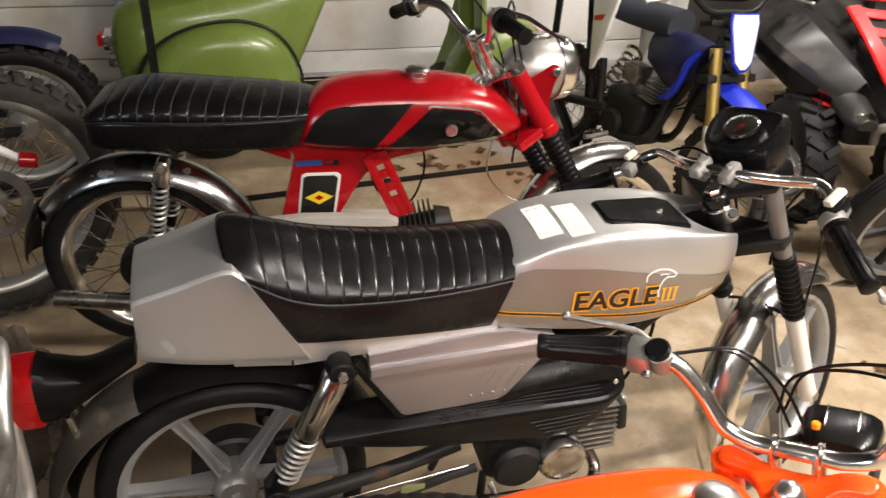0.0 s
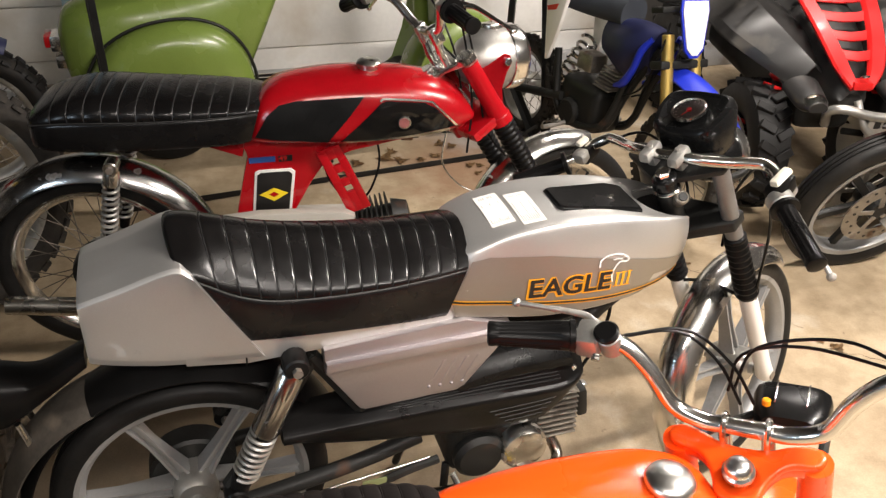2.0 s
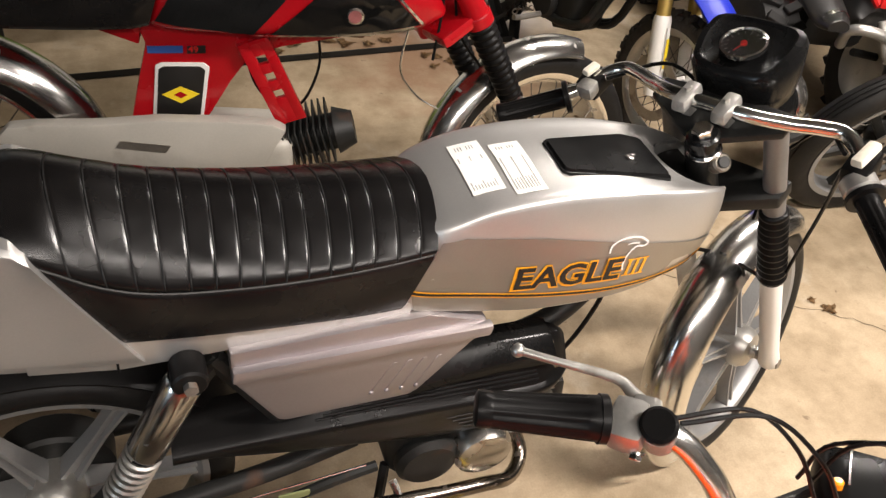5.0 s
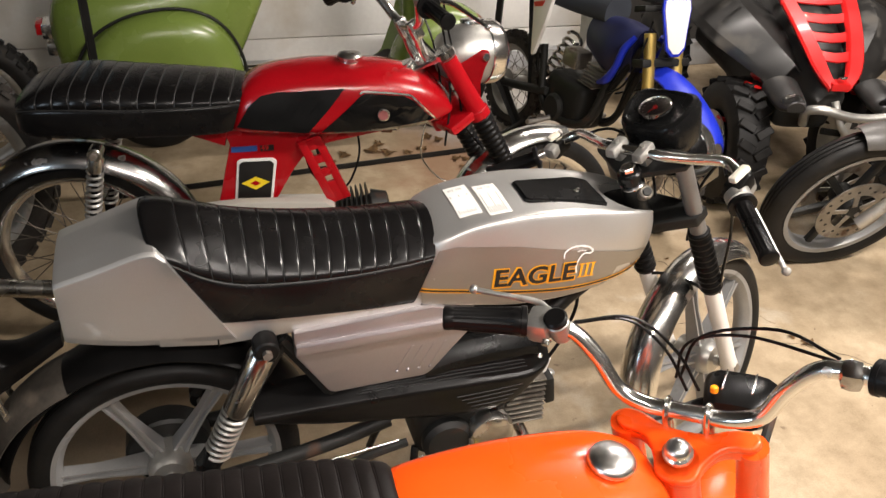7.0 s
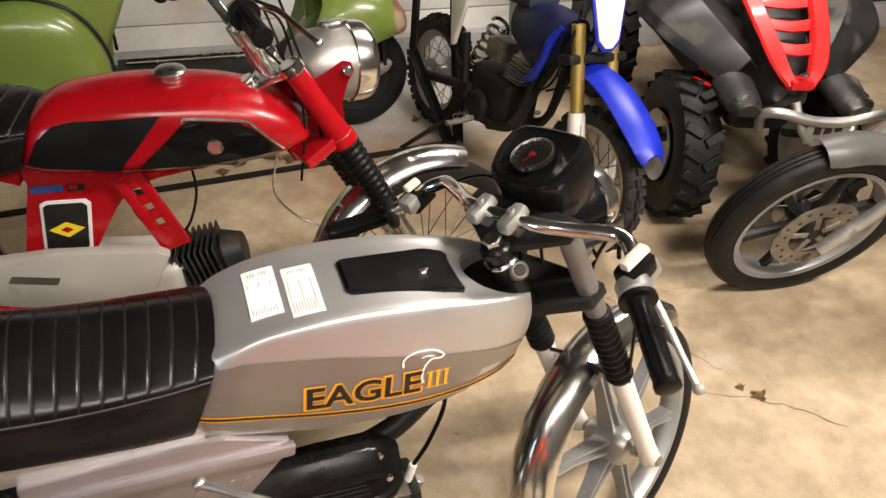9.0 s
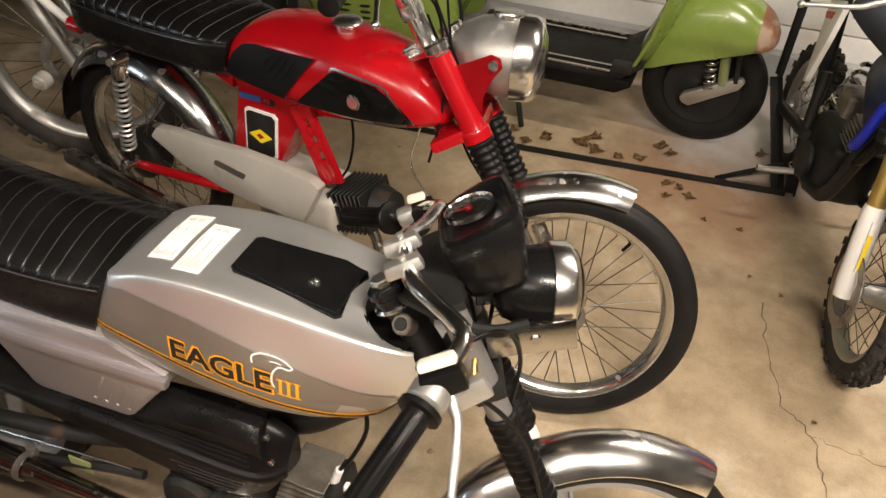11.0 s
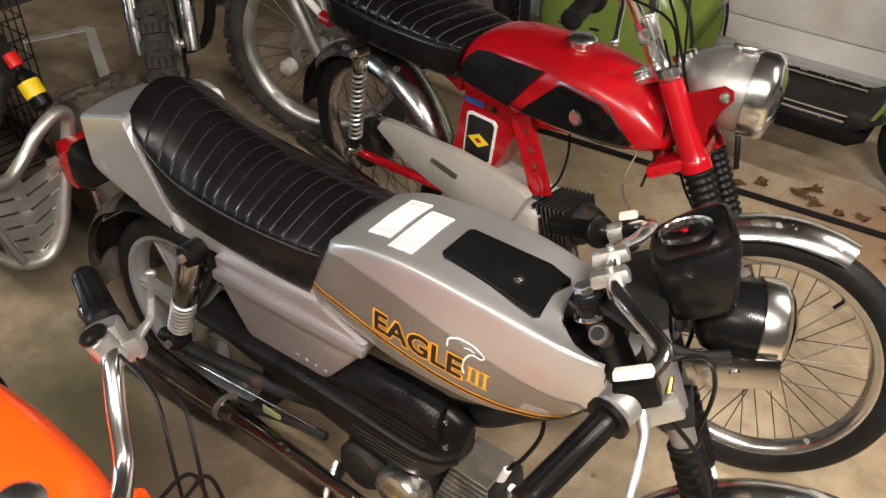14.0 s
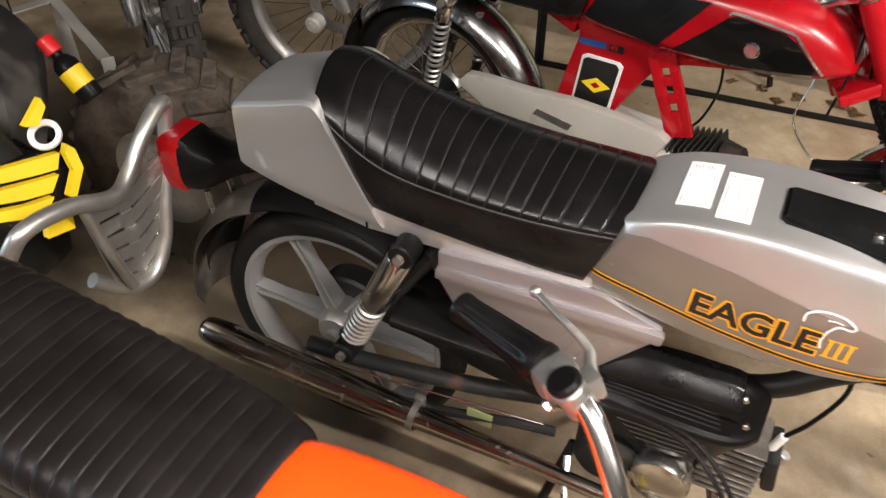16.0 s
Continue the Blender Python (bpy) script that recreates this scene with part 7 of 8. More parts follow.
# ---- steel trestle frame ----
def trestle():
    t = thing("steel_frame", Matrix(), "dark rusty angle-iron frame standing on the floor", "frame")
    def bar(name, a, c, w=0.022):
        a, c = Vector(a), Vector(c)
        d = c - a
        b = bmesh.new()
        q = d.to_track_quat("Z", "Y").to_matrix().to_4x4()
        k = bmesh.new()
        h = d.length
        for off, sx, sy in (((0, -w / 2 + 0.002, h / 2), w, 0.004), ((-w / 2 + 0.002, 0, h / 2), 0.004, w)):
            rbox(k, (sx, sy, h), off, 0.001, seg=1)
        k.transform(Matrix.Translation(a) @ q)
        join(b, k)
        part(name, b, M["dark_steel"], t)
    bar("floor_rail", (-0.14, 2.80, 0.014), (1.52, 2.955, 0.014))
    bar("post", (1.50, 2.955, 0.0), (1.40, 3.16, 0.30), 0.03)
    bar("post", (1.40, 3.16, 0.30), (1.44, 3.22, 1.25), 0.03)
    bar("post", (1.535, 2.965, 0.0), (1.50, 3.20, 1.25), 0.03)
    bar("post", (-0.137, 2.80, 0.0), (-0.155, 2.80, 1.25), 0.026)
    bar("foot_brace", (1.30, 2.95, 0.014), (1.49, 2.985, 0.10), 0.018)
    bar("top_rail", (-0.15, 2.82, 1.25), (1.48, 3.2, 1.25))
    bar("brace", (1.43, 3.2, 0.70), (1.10, 3.22, 1.20), 0.022)
    b = bmesh.new()
    k = 0
    for k in range(7):
        a = k * 0.9
        revolve(b, [(0.010, -0.003), (0.013, 0), (0.010, 0.003), (0.007, 0)], Matrix.Translation((1.515 + 0.014 * k, 2.96 + 0.006 * k, 0.115 + 0.008 * math.sin(a))) @ Matrix.Rotation(a, 4, "X"), 10, True)
    part("chain", b, M["steel"], t, "short steel chain round the post")
    return t


trestle()


# ---- dirt bikes ----
def small_bike_body(t):
    """Tank with blue edge, white side panels and finned cylinder of the small bike."""
    b = bmesh.new()
    loft(b, body_loft([(-0.24, [(0, 0.50), (0.04, 0.50), (0.06, 0.58), (0.04, 0.645), (0, 0.655)], 0), (-0.36, [(0, 0.46), (0.06, 0.46), (0.085, 0.56), (0.055, 0.645), (0, 0.66)], 0), (-0.50, [(0, 0.50), (0.04, 0.50), (0.06, 0.57), (0.04, 0.625), (0, 0.635)], 0)], 6, 2))
    part("tank_shroud", b, M["navy"], t, "dusty dark blue tank")
    for s in (-1, 1):
        b = bmesh.new()
        sweep(b, [(-0.235, s * 0.066, 0.63), (-0.26, s * 0.080, 0.58), (-0.275, s * 0.084, 0.51), (-0.31, s * 0.080, 0.45), (-0.36, s * 0.07, 0.42)], [0.010, 0.014, 0.013, 0.016, 0.008], 10, 5)
        part("tank_edge", b, M["blue"], t, "bright blue edge of the tank shroud")
        b = bmesh.new()
        prism(b, [(-0.80, 0.74), (-0.63, 0.75), (-0.665, 0.55), (-0.70, 0.41), (-0.715, 0.40), (-0.75, 0.55)], s * 0.112, s * 0.130, 0.006)
        sp = part("side_panel", b, M["white"], t, "pointed white side panel")
        b = bmesh.new()
        prism(b, [(-0.755, 0.60), (-0.69, 0.625), (-0.70, 0.60), (-0.745, 0.585)], s * 0.129, s * 0.133, 0)
        part("panel_mark", b, M["quad_red"], sp, "small red mark")
        b = bmesh.new()
        sweep(b, [(-0.22, s * 0.03, 0.60), (-0.30, s * 0.05, 0.42), (-0.37, s * 0.06, 0.25), (-0.50, s * 0.07, 0.19)], 0.013, 8)
        part("frame_cradle", b, M["dark_steel"], t)
        b = bmesh.new()
        sweep(b, [(-0.55, s * 0.10, 0.20), (-0.56, s * 0.17, 0.185), (-0.56, s * 0.20, 0.185)], 0.010, 8)
        part("footpeg", b, M["steel"], t, "worn steel footpeg")
        cable(t, [(-0.19, s * 0.05, 0.70), (-0.16, s * 0.09, 0.62), (-0.22, s * 0.08, 0.46), (-0.38, s * 0.05, 0.36)], 0.004)
    for k in range(7):
        b = bmesh.new()
        rbox(b, (0.090, 0.105, 0.005), (-0.45 + 0.006 * k, 0, 0.375 + 0.014 * k), 0.0015, seg=1)
        part("cooling_fin", b, M["steel"], t)
    b = bmesh.new()
    coil(b, (-0.62, 0, 0.50), (-0.74, 0, 0.30), 0.034, 0.007, 6)
    part("rear_spring", b, M["chrome_worn"], t, "rear coil spring")
    b = bmesh.new()
    rbox(b, (0.09, 0.08, 0.07), (-0.56, -0.02, 0.44), 0.012)
    part("carburettor", b, M["steel"], t, "dirty carburettor")


def dirt_bike(m, label, r=0.33, guard="blue", plastic="blue", gold=False, wheelbase=1.2, steer=0.0, plate=True, fork_h=0.62, leg_mat="alu", rear=True, guard_mat=None, seat_z=0.85, tyre_w=0.085, leg_y=0.085, front_guard=True, knobs=44, tyre_mat="mud", rake=24, leg_r=1.0):
    """Child of its own frame: front axle at the origin's plumb, heading +x."""
    t = thing("dirt_bike", m, label, "motorcycle", "dirt bikes in the garage")
    st = steering((-0.27 * fork_h / 0.62, 0, r + fork_h), rake, steer)
    rim = r * 0.80
    fz = -(fork_h / math.cos(radians(24))) + 0.02
    fm = st @ Matrix.Translation((0.03, 0, fz))
    spoke_wheel(t, "front_wheel", fm, r, tyre_w, rim, 32, 0.04, "alu", "alu", knobs, tyre_mat, "muddy knobbly tyre", "alloy rim")
    for s in (-1, 1):
        y = s * leg_y
        b = bmesh.new()
        cyl(b, st @ V(0.03, y, -0.06), st @ V(0.03, y, fz * 0.62), 0.021 * leg_r, 18, None, 0.003)
        leg = part("fork_tube", b, M["gold" if gold else "chrome"], t, "gold anodised fork tube" if gold else "bright fork tube")
        b = bmesh.new()
        sweep(b, [st @ V(0.03, y, fz * 0.60), st @ V(0.03, y, fz * 0.63), st @ V(0.03, y, fz * 0.96), st @ V(0.03, y, fz * 1.04)], [0.024 * leg_r, 0.027 * leg_r, 0.026 * leg_r, 0.022 * leg_r], 16, 1)
        part("fork_slider", b, M[leg_mat], leg, "scuffed fork lower")
        b = bmesh.new()
        rbox(b, (0.006, 0.012, abs(fz) * 0.24), (0.06, y, fz * 0.78), 0.003, st)
        part("fork_guard", b, M["white" if gold else "alu"], leg, "white fork guard")
        if gold:
            b = bmesh.new()
            rbox(b, (0.002, 0.010, abs(fz) * 0.16), (0.064, y, fz * 0.80), 0.0, st)
            part("guard_sticker", b, M["decal_yellow"], leg, "yellow sticker on the fork guard")
    b = bmesh.new()
    revolve(b, [(0.07, -0.062), (0.10, -0.062), (0.10, -0.058), (0.07, -0.058)], fm, 36, True)
    part("brake_disc", b, M["steel"], t, "steel brake disc")
    # front guard
    b = bmesh.new()
    rings = []
    for x, z, w in ((-0.20, r * 2 + 0.12, 0.045), (-0.10, r * 2 + 0.13, 0.060), (0.0, r * 2 + 0.11, 0.064), (0.10, r * 2 + 0.065, 0.062), (0.17, r * 2 + 0.02, 0.052), (0.20, r * 2 - 0.005, 0.035)):
        n = 9
        f = [V(x, -w + 2 * w * i / (n - 1), z - 0.03 * (2 * i / (n - 1) - 1) ** 2) for i in range(n)]
        rings.append(f + [p + V(0, 0, -0.005) for p in reversed(f)])
    k = [catmull([q[i] for q in rings], 5) for i in range(18)]
    loft(b, [[c[j] for c in k] for j in range(len(k[0]))])
    sm = Matrix.Rotation(radians(steer), 4, "Z")
    if front_guard:
        part("front_guard", b, M[guard], t, "plastic front mudguard", m=sm)
    else:
        b.free()
    for nm, z, h in (("upper_yoke", 0.02, 0.022), ("lower_yoke", -0.16, 0.028)):
        b = bmesh.new()
        rbox(b, (0.06, 0.21, h), (0.02, 0, z), 0.006, st)
        part(nm, b, M["dark_steel"], t, "black fork yoke")
    if plate:
        b = bmesh.new()
        prism(b, [(-0.058, 0.085), (0.058, 0.085), (0.062, 0.05), (0.042, -0.080), (0.016, -0.105), (-0.016, -0.105), (-0.042, -0.080), (-0.062, 0.05)], -0.004, 0.004, 0.002, st @ Matrix.Translation((0.085, 0, -0.035)) @ Matrix.Rotation(radians(90), 4, "Z"))
        pl = part("number_board", b, M["blue" if plastic == "blue" else "white"], t, "race number board")
        b = bmesh.new()
        prism(b, [(-0.051, 0.080), (0.051, 0.080), (0.055, 0.048), (0.035, -0.073), (0.012, -0.096), (-0.012, -0.096), (-0.035, -0.073), (-0.055, 0.048)], -0.008, -0.003, 0.001, st @ Matrix.Translation((0.085, 0, -0.035)) @ Matrix.Rotation(radians(90), 4, "Z"))
        part("board_face", b, M["white"], pl, "blank white number field")
    # bars
    b = bmesh.new()
    sweep(b, [st @ V(-0.03, 0.36, 0.115), st @ V(0.01, 0.2, 0.13), st @ V(0.02, 0.1, 0.06), st @ V(0.02, 0, 0.055), st @ V(0.02, -0.1, 0.06), st @ V(0.01, -0.2, 0.13), st @ V(-0.03, -0.36, 0.115)], 0.011, 12, 6)
    hb = part("handlebar", b, M["dark_steel"], t, "dark handlebar")
    for s in (-1, 1):
        grip(hb, st @ V(-0.012, s * 0.25, 0.124), st @ V(-0.032, s * 0.365, 0.114))
        lever(hb, st @ V(0.03, s * 0.19, 0.12), st @ V(0.05, s * 0.25, 0.10), st @ V(0.03, s * 0.36, 0.085))
    # body
    if rear:
        sx = -wheelbase
        wm = Matrix.Translation((sx, 0, r * 0.94))
        spoke_wheel(t, "rear_wheel", wm, r * 0.94, tyre_w * 1.2, r * 0.70, 32, 0.05, "alu", "alu", 40, "rubber" if guard == "navy" else "mud", "muddy knobbly tyre", "alloy rim")
        if gold:
            small_bike_body(t)
        else:
            b = bmesh.new()
            loft(b, body_loft([(-0.20, [(0, seat_z - 0.30), (0.05, seat_z - 0.30), (0.10, seat_z - 0.12), (0.06, seat_z - 0.02), (0, seat_z)], 0), (-0.42, [(0, seat_z - 0.28), (0.08, seat_z - 0.28), (0.12, seat_z - 0.12), (0.07, seat_z - 0.02), (0, seat_z)], 0), (-0.62, [(0, seat_z - 0.22), (0.06, seat_z - 0.22), (0.08, seat_z - 0.12), (0.05, seat_z - 0.06), (0, seat_z - 0.05)], 0)], 6, 2))
            part("tank_shroud", b, M[plastic], t, "plastic tank and radiator shroud")
        b = bmesh.new()
        loft(b, body_loft([(-0.42, [(0, seat_z - 0.10), (0.06, seat_z - 0.10), (0.06, seat_z - 0.02), (0, seat_z + 0.01)], 0), (-0.75, [(0, seat_z - 0.12), (0.08, seat_z - 0.12), (0.08, seat_z - 0.05), (0, seat_z - 0.02)], 0), (-1.05, [(0, seat_z - 0.08), (0.06, seat_z - 0.08), (0.06, seat_z - 0.02), (0, seat_z + 0.02)], 0)], 6, 2))
        part("saddle", b, M["cloth" if gold else "vinyl"], t, "dark saddle")
        b = bmesh.new()
        loft(b, body_loft([(-0.95, [(0, seat_z - 0.12), (0.06, seat_z - 0.13), (0.07, seat_z - 0.10), (0, seat_z - 0.06)], 0), (-1.25, [(0, seat_z - 0.02), (0.07, seat_z - 0.03), (0.075, seat_z - 0.01), (0, seat_z + 0.02)], 0), (-1.50, [(0, seat_z - 0.0), (0.05, seat_z - 0.01), (0.055, seat_z), (0, seat_z + 0.03)], 0)], 6, 1))
        part("rear_guard", b, M[guard_mat or guard], t, "plastic rear mudguard", m=Matrix.Diagonal((0.78 if gold else 1, 1, 1, 1)))
        if guard == "navy":
            mudguard(t, "inner_guard", wm, r * 0.94 + 0.05, 0.13, 24, 122, "navy", "dark blue inner mudguard", flare=0.5)
        if guard == "cloth":
            for s in (-1, 1):
                b = bmesh.new()
                prism(b, [(-0.30, 0.72), (-0.16, 0.74), (-0.10, 0.66), (-0.20, 0.50), (-0.24, 0.42), (-0.28, 0.50)], s * 0.10, s * 0.115, 0.006)
                sh = part("white_shroud", b, M["white"], t, "pointed white side shroud")
                b = bmesh.new()
                prism(b, [(-0.26, 0.645), (-0.17, 0.66), (-0.20, 0.63), (-0.25, 0.625)], s * 0.114, s * 0.117, 0)
                part("shroud_mark", b, M["quad_red"], sh, "red mark on the shroud")
        b = bmesh.new()
        rbox(b, (0.24, 0.15, 0.18), (-0.54, 0, 0.28), 0.04, seg=3)
        cyl(b, (-0.56, -0.07, 0.24), (-0.56, -0.10, 0.24), 0.055, 22, None, 0.01)
        part("engine", b, M["dark_steel"], t, "dirty engine block")
        if not gold:
            b = bmesh.new()
            sweep(b, [(-0.42, 0, 0.36), (-0.34, -0.04, 0.32), (-0.34, -0.08, 0.22), (-0.44, -0.10, 0.17), (-0.62, -0.11, 0.24), (-0.8, -0.11, 0.38), (-1.1, -0.12, 0.50)], [0.014, 0.016, 0.02, 0.02, 0.017, 0.018, 0.026], 12)
            part("exhaust", b, M["dark_steel"], t, "dark rusty exhaust pipe")
        b = bmesh.new()
        for s in (-1, 1):
            sweep(b, [st @ V(0, 0, -0.1), (-0.30, s * 0.05, 0.5), (-0.38, s * 0.07, 0.25), (-0.62, s * 0.08, 0.22), (-0.70, s * 0.08, 0.45)], 0.015, 10)
            sweep(b, [(-0.62, s * 0.08, 0.28), (sx, s * 0.09, r * 0.94)], 0.018, 10, 1)
        part("frame", b, M["dark_steel"], t, "dark tubular frame")
    else:
        b = bmesh.new()
        sweep(b, [st @ V(0, 0, -0.02), (-0.36, 0, r + 0.35), (-0.42, 0, r), (-0.6, 0, r - 0.08)], 0.02, 10)
        part("frame", b, M["dark_steel"], t, "dark tubular frame")
    return t


# small blue bike, facing out of the row
dirt_bike(Matrix.Translation((1.699, 2.244, 0)) @ pose(0, 0, 0, -5.5, 0, -78), "small blue dirt bike with gold forks and white number board", 0.215, "blue", "blue", True, 0.95, -3, True, 0.50, "white", True, "blue", 0.72, 0.062, 0.062, rake=18.2)
# large bike beside the red moped's tail
big = dirt_bike(Matrix.Translation((-0.60, 2.25, 0)) @ pose(0, 0, 0, -5, 0, 20), "large muddy dirt bike with bright forks", 0.345, "navy", "white", False, 1.3, 3, False, 0.62, "alu", False, None, 0.9, front_guard=False, leg_r=0.66)
inv = big.matrix_world.inverted()
b = bmesh.new()
cyl(b, inv @ V(-0.455, 2.15, 0.552), inv @ V(-0.41, 2.15, 0.545), 0.020, 16, None, 0.004)
part("brake_reservoir", b, M["lens"], big, "red brake reservoir")
b = bmesh.new()
sweep(b, [inv @ V(-0.575, 2.155, 0.650), inv @ V(-0.52, 2.15, 0.60), inv @ V(-0.455, 2.15, 0.555)], [0.016, 0.013, 0.011], 10, 3)
part("brake_arm", b, M["fork_white"], big, "white lever arm")
b = bmesh.new()
rbox(b, (0.05, 0.012, 0.028), (0, 0, 0), 0.004, inv @ Matrix.Translation((-0.548, 2.138, 0.632)) @ Matrix.Rotation(radians(35), 4, "Y"))
part("arm_sleeve", b, M["yellow"], big, "yellow sleeve on the lever arm")
b = bmesh.new()
cyl(b, inv @ V(-0.600, 2.15, 0.355), inv @ V(-0.598, 2.11, 0.350), 0.026, 18, None, 0.006)
cyl(b, inv @ V(-0.600, 2.12, 0.355), inv @ V(-0.597, 2.10, 0.350), 0.012, 6)
part("axle_clamp", b, M["grey_cover"], big, "pale cast axle clamp")
# bike beyond it, seen by its rear wheel
dirt_bike(Matrix.Translation((-1.86, 2.86, 0)) @ pose(0, 0, 0, 0, 0, 187), "muddy dirt bike with a dark blue rear mudguard", 0.30, "navy", "navy", False, 1.25, 0, False, 0.62, "alu", True, "navy", 0.88, front_guard=False)
# bike seen by its front wheel
dirt_bike(Matrix.Translation((-1.02, 1.98, 0)) @ pose(0, 0, 0, 0, 0, -38), "muddy dirt bike with a knobbly front tyre", 0.34, "navy", "navy", False, 1.3, 0, False, 0.62, "chrome", False, front_guard=False)

# ---- quads ----
def quad(m, label, main, vent, bumper_mat="alu", group="quad bikes", big_bumper=False, half=0.42, w=0.20, back=0.0, rear=1.15, r=0.265, rubber_mat="mud", lift=0.0):
    """Heading +x, front axle at x = 0."""
    t = thing("quad_bike", m, label, "quad", group)
    block = None
    for x, y in ((0, -half), (0, half), (-rear, -half), (-rear, half)):
        q = Matrix.Translation((x, y, r)) @ Matrix.Scale(r / 0.265, 4)
        b = bmesh.new()
        revolve(b, [(0.125, -0.07), (0.130, -0.08), (0.11, -0.06), (0.06, -0.05), (0, -0.05), (0, 0.05), (0.06, 0.05), (0.11, 0.06), (0.130, 0.08), (0.125, 0.07)], q, 32)
        wh = part("wheel", b, M["alu"], t, "alloy quad wheel")
        b = bmesh.new()
        prof = [(0.13, -w * 0.40), (0.17, -w * 0.50), (0.215, -w * 0.50), (0.245, -w * 0.42), (0.252, -w * 0.2), (0.254, 0), (0.252, w * 0.2), (0.245, w * 0.42), (0.215, w * 0.5), (0.17, w * 0.5), (0.13, w * 0.4)]
        revolve(b, prof, q, 48)
        part("tyre", b, M[rubber_mat], wh, "chunky off-road tyre with V-shaped blocks")
        for k in range(20):
            a = 2 * math.pi * k / 20
            for s in (-1, 1):
                mm = q @ Matrix.Rotation(a + s * 0.055, 4, "Y") @ Matrix.Translation((0.253, s * w * 0.22, 0)) @ Matrix.Rotation(s * 0.55, 4, "X")
                if block is None:
                    b = bmesh.new()
                    rbox(b, (0.018 if big_bumper else 0.026, w * 0.46, 0.034), (0, 0, 0), 0.003, seg=1)
                    block = part("tread_block", b, M[rubber_mat], wh)
                    block.matrix_local = mm
                else:
                    twin(block, mm, wh)
    # hood
    def ring(wd, zb, zt):
        return [(0.0, zb), (wd * 0.8, zb), (wd, zb + (zt - zb) * 0.4), (wd * 0.75, zt - 0.03), (wd * 0.4, zt - 0.003), (0.0, zt)]
    b = bmesh.new()
    loft(b, body_loft([(0.27, ring(0.05, 0.50, 0.545), 0), (0.22, ring(0.08, 0.47, 0.60), 0), (0.10, ring(0.12, 0.46, 0.68), 0), (-0.10, ring(0.16, 0.46, 0.76), 0), (-0.30, ring(0.15, 0.48, 0.80), 0), (-0.45, ring(0.11, 0.52, 0.78), 0)], 6, 2))
    bk = Matrix.Translation((-back, 0, lift))
    hood = part("hood", b, M["dusty"], t, "black plastic front hood", m=bk @ Matrix.Translation((-0.01, 0, -0.055 if not big_bumper else 0.0)))
    # vented nose panel over the hood: a V of flat bands with bent slats
    for s in (() if big_bumper else (-1, 1)):
        b = bmesh.new()
        pts = catmull([V(0.292, s * 0.022, 0.522), V(0.250, s * 0.056, 0.570), V(0.16, s * 0.084, 0.638), V(0.06, s * 0.104, 0.696), V(-0.05, s * 0.122, 0.748)], 5)
        rings = []
        for i, p in enumerate(pts):
            f = i / (len(pts) - 1)
            hw, up = 0.016 + 0.012 * min(1, f * 3), V(0.55, s * 0.25, 0.8).normalized()
            side = V(0.15, s, -0.1).normalized()
            rings.append([p - side * hw - up * 0.008, p + side * hw - up * 0.016, p + side * (hw + 0.003), p + side * hw * 0.8 + up * 0.007, p - side * hw * 0.8 + up * 0.009, p - side * hw])
        loft(b, rings)
        part("nose_rail", b, M[vent], hood, "red plastic edge of the vented nose panel", m=bk, sharp=0.5)
    for k in range(0 if big_bumper else 5):
        b = bmesh.new()
        x, z, hw = 0.212 - k * 0.076, 0.604 + k * 0.043, 0.064 + 0.016 * k
        rings = []
        for f in (-1, -0.55, 0, 0.55, 1):
            c = V(x - 0.018 * f * f, hw * f, z + 0.006 * f * f)
            rings.append([c + V(dx, 0, dz) for dx, dz in ((0.014, -0.014), (0.017, -0.009), (-0.008, 0.011), (-0.013, 0.012), (-0.013, 0.007), (0.009, -0.016))])
        loft(b, rings)
        part("vent_bar", b, M[vent], hood, "slatted nose vent bar", m=bk, sharp=0.5)
    if not big_bumper:
        b = bmesh.new()
        rbox(b, (0.05, 0.07, 0.03), (0.278, 0, 0.530), 0.010, Matrix())
        part("nose_tip", b, M[vent], hood, m=bk)
    b = bmesh.new()
    revolve(b, [(0, -0.003), (0.014, -0.003), (0.016, 0.0), (0.014, 0.003)], Matrix.Translation((0.292, 0, 0.562)) @ Matrix.Rotation(radians(-60), 4, "Z") @ Matrix.Rotation(radians(-70), 4, "X"), 20)
    part("round_badge", b, M["chrome_worn"], hood, "small round badge", m=bk)
    # wheel guards; on the yellow quad added as dark cover where body and shade lie
    for s in (-1, 1):
        b = bmesh.new()
        rings = []
        for x, z, yo, yi in ((0.22, 0.545, 0.16, 0.06), (0.16, 0.60, 0.26, 0.08), (0.05, 0.665, 0.38, 0.10), (-0.12, 0.70, 0.42, 0.12), (-0.28, 0.67, 0.42, 0.12), (-0.38, 0.58, 0.40, 0.12)):
            top = [V(x, s * (yi + (yo - yi) * f), z + dz) for f, dz in ((0, -0.02), (0.18, 0.0), (0.50, 0.030), (0.56, 0.026), (0.94, -0.028), (1.0, -0.055))]
            rings.append(top + [p + V(0, 0, -0.008) for p in reversed(top)])
        k = [catmull([q[i] for q in rings], 4) for i in range(12)]
        loft(b, [[c[j] for c in k] for j in range(len(k[0]))])
        part("front_guard", b, M["dusty"], t, "dusty black plastic front wheel guard with a crease", m=Matrix.Translation((-back * 1.6, 0, 0)), sharp=0.3)
        if big_bumper:
            continue
        b = bmesh.new()
        loft(b, body_loft([(0.27, [(0, 0.48), (0.03, 0.48), (0.035, 0.50), (0, 0.52)], 0), (0.22, [(0, 0.47), (0.05, 0.47), (0.06, 0.505), (0, 0.54)], 0), (0.12, [(0, 0.49), (0.06, 0.49), (0.07, 0.53), (0, 0.56)], 0)], 5, 2))
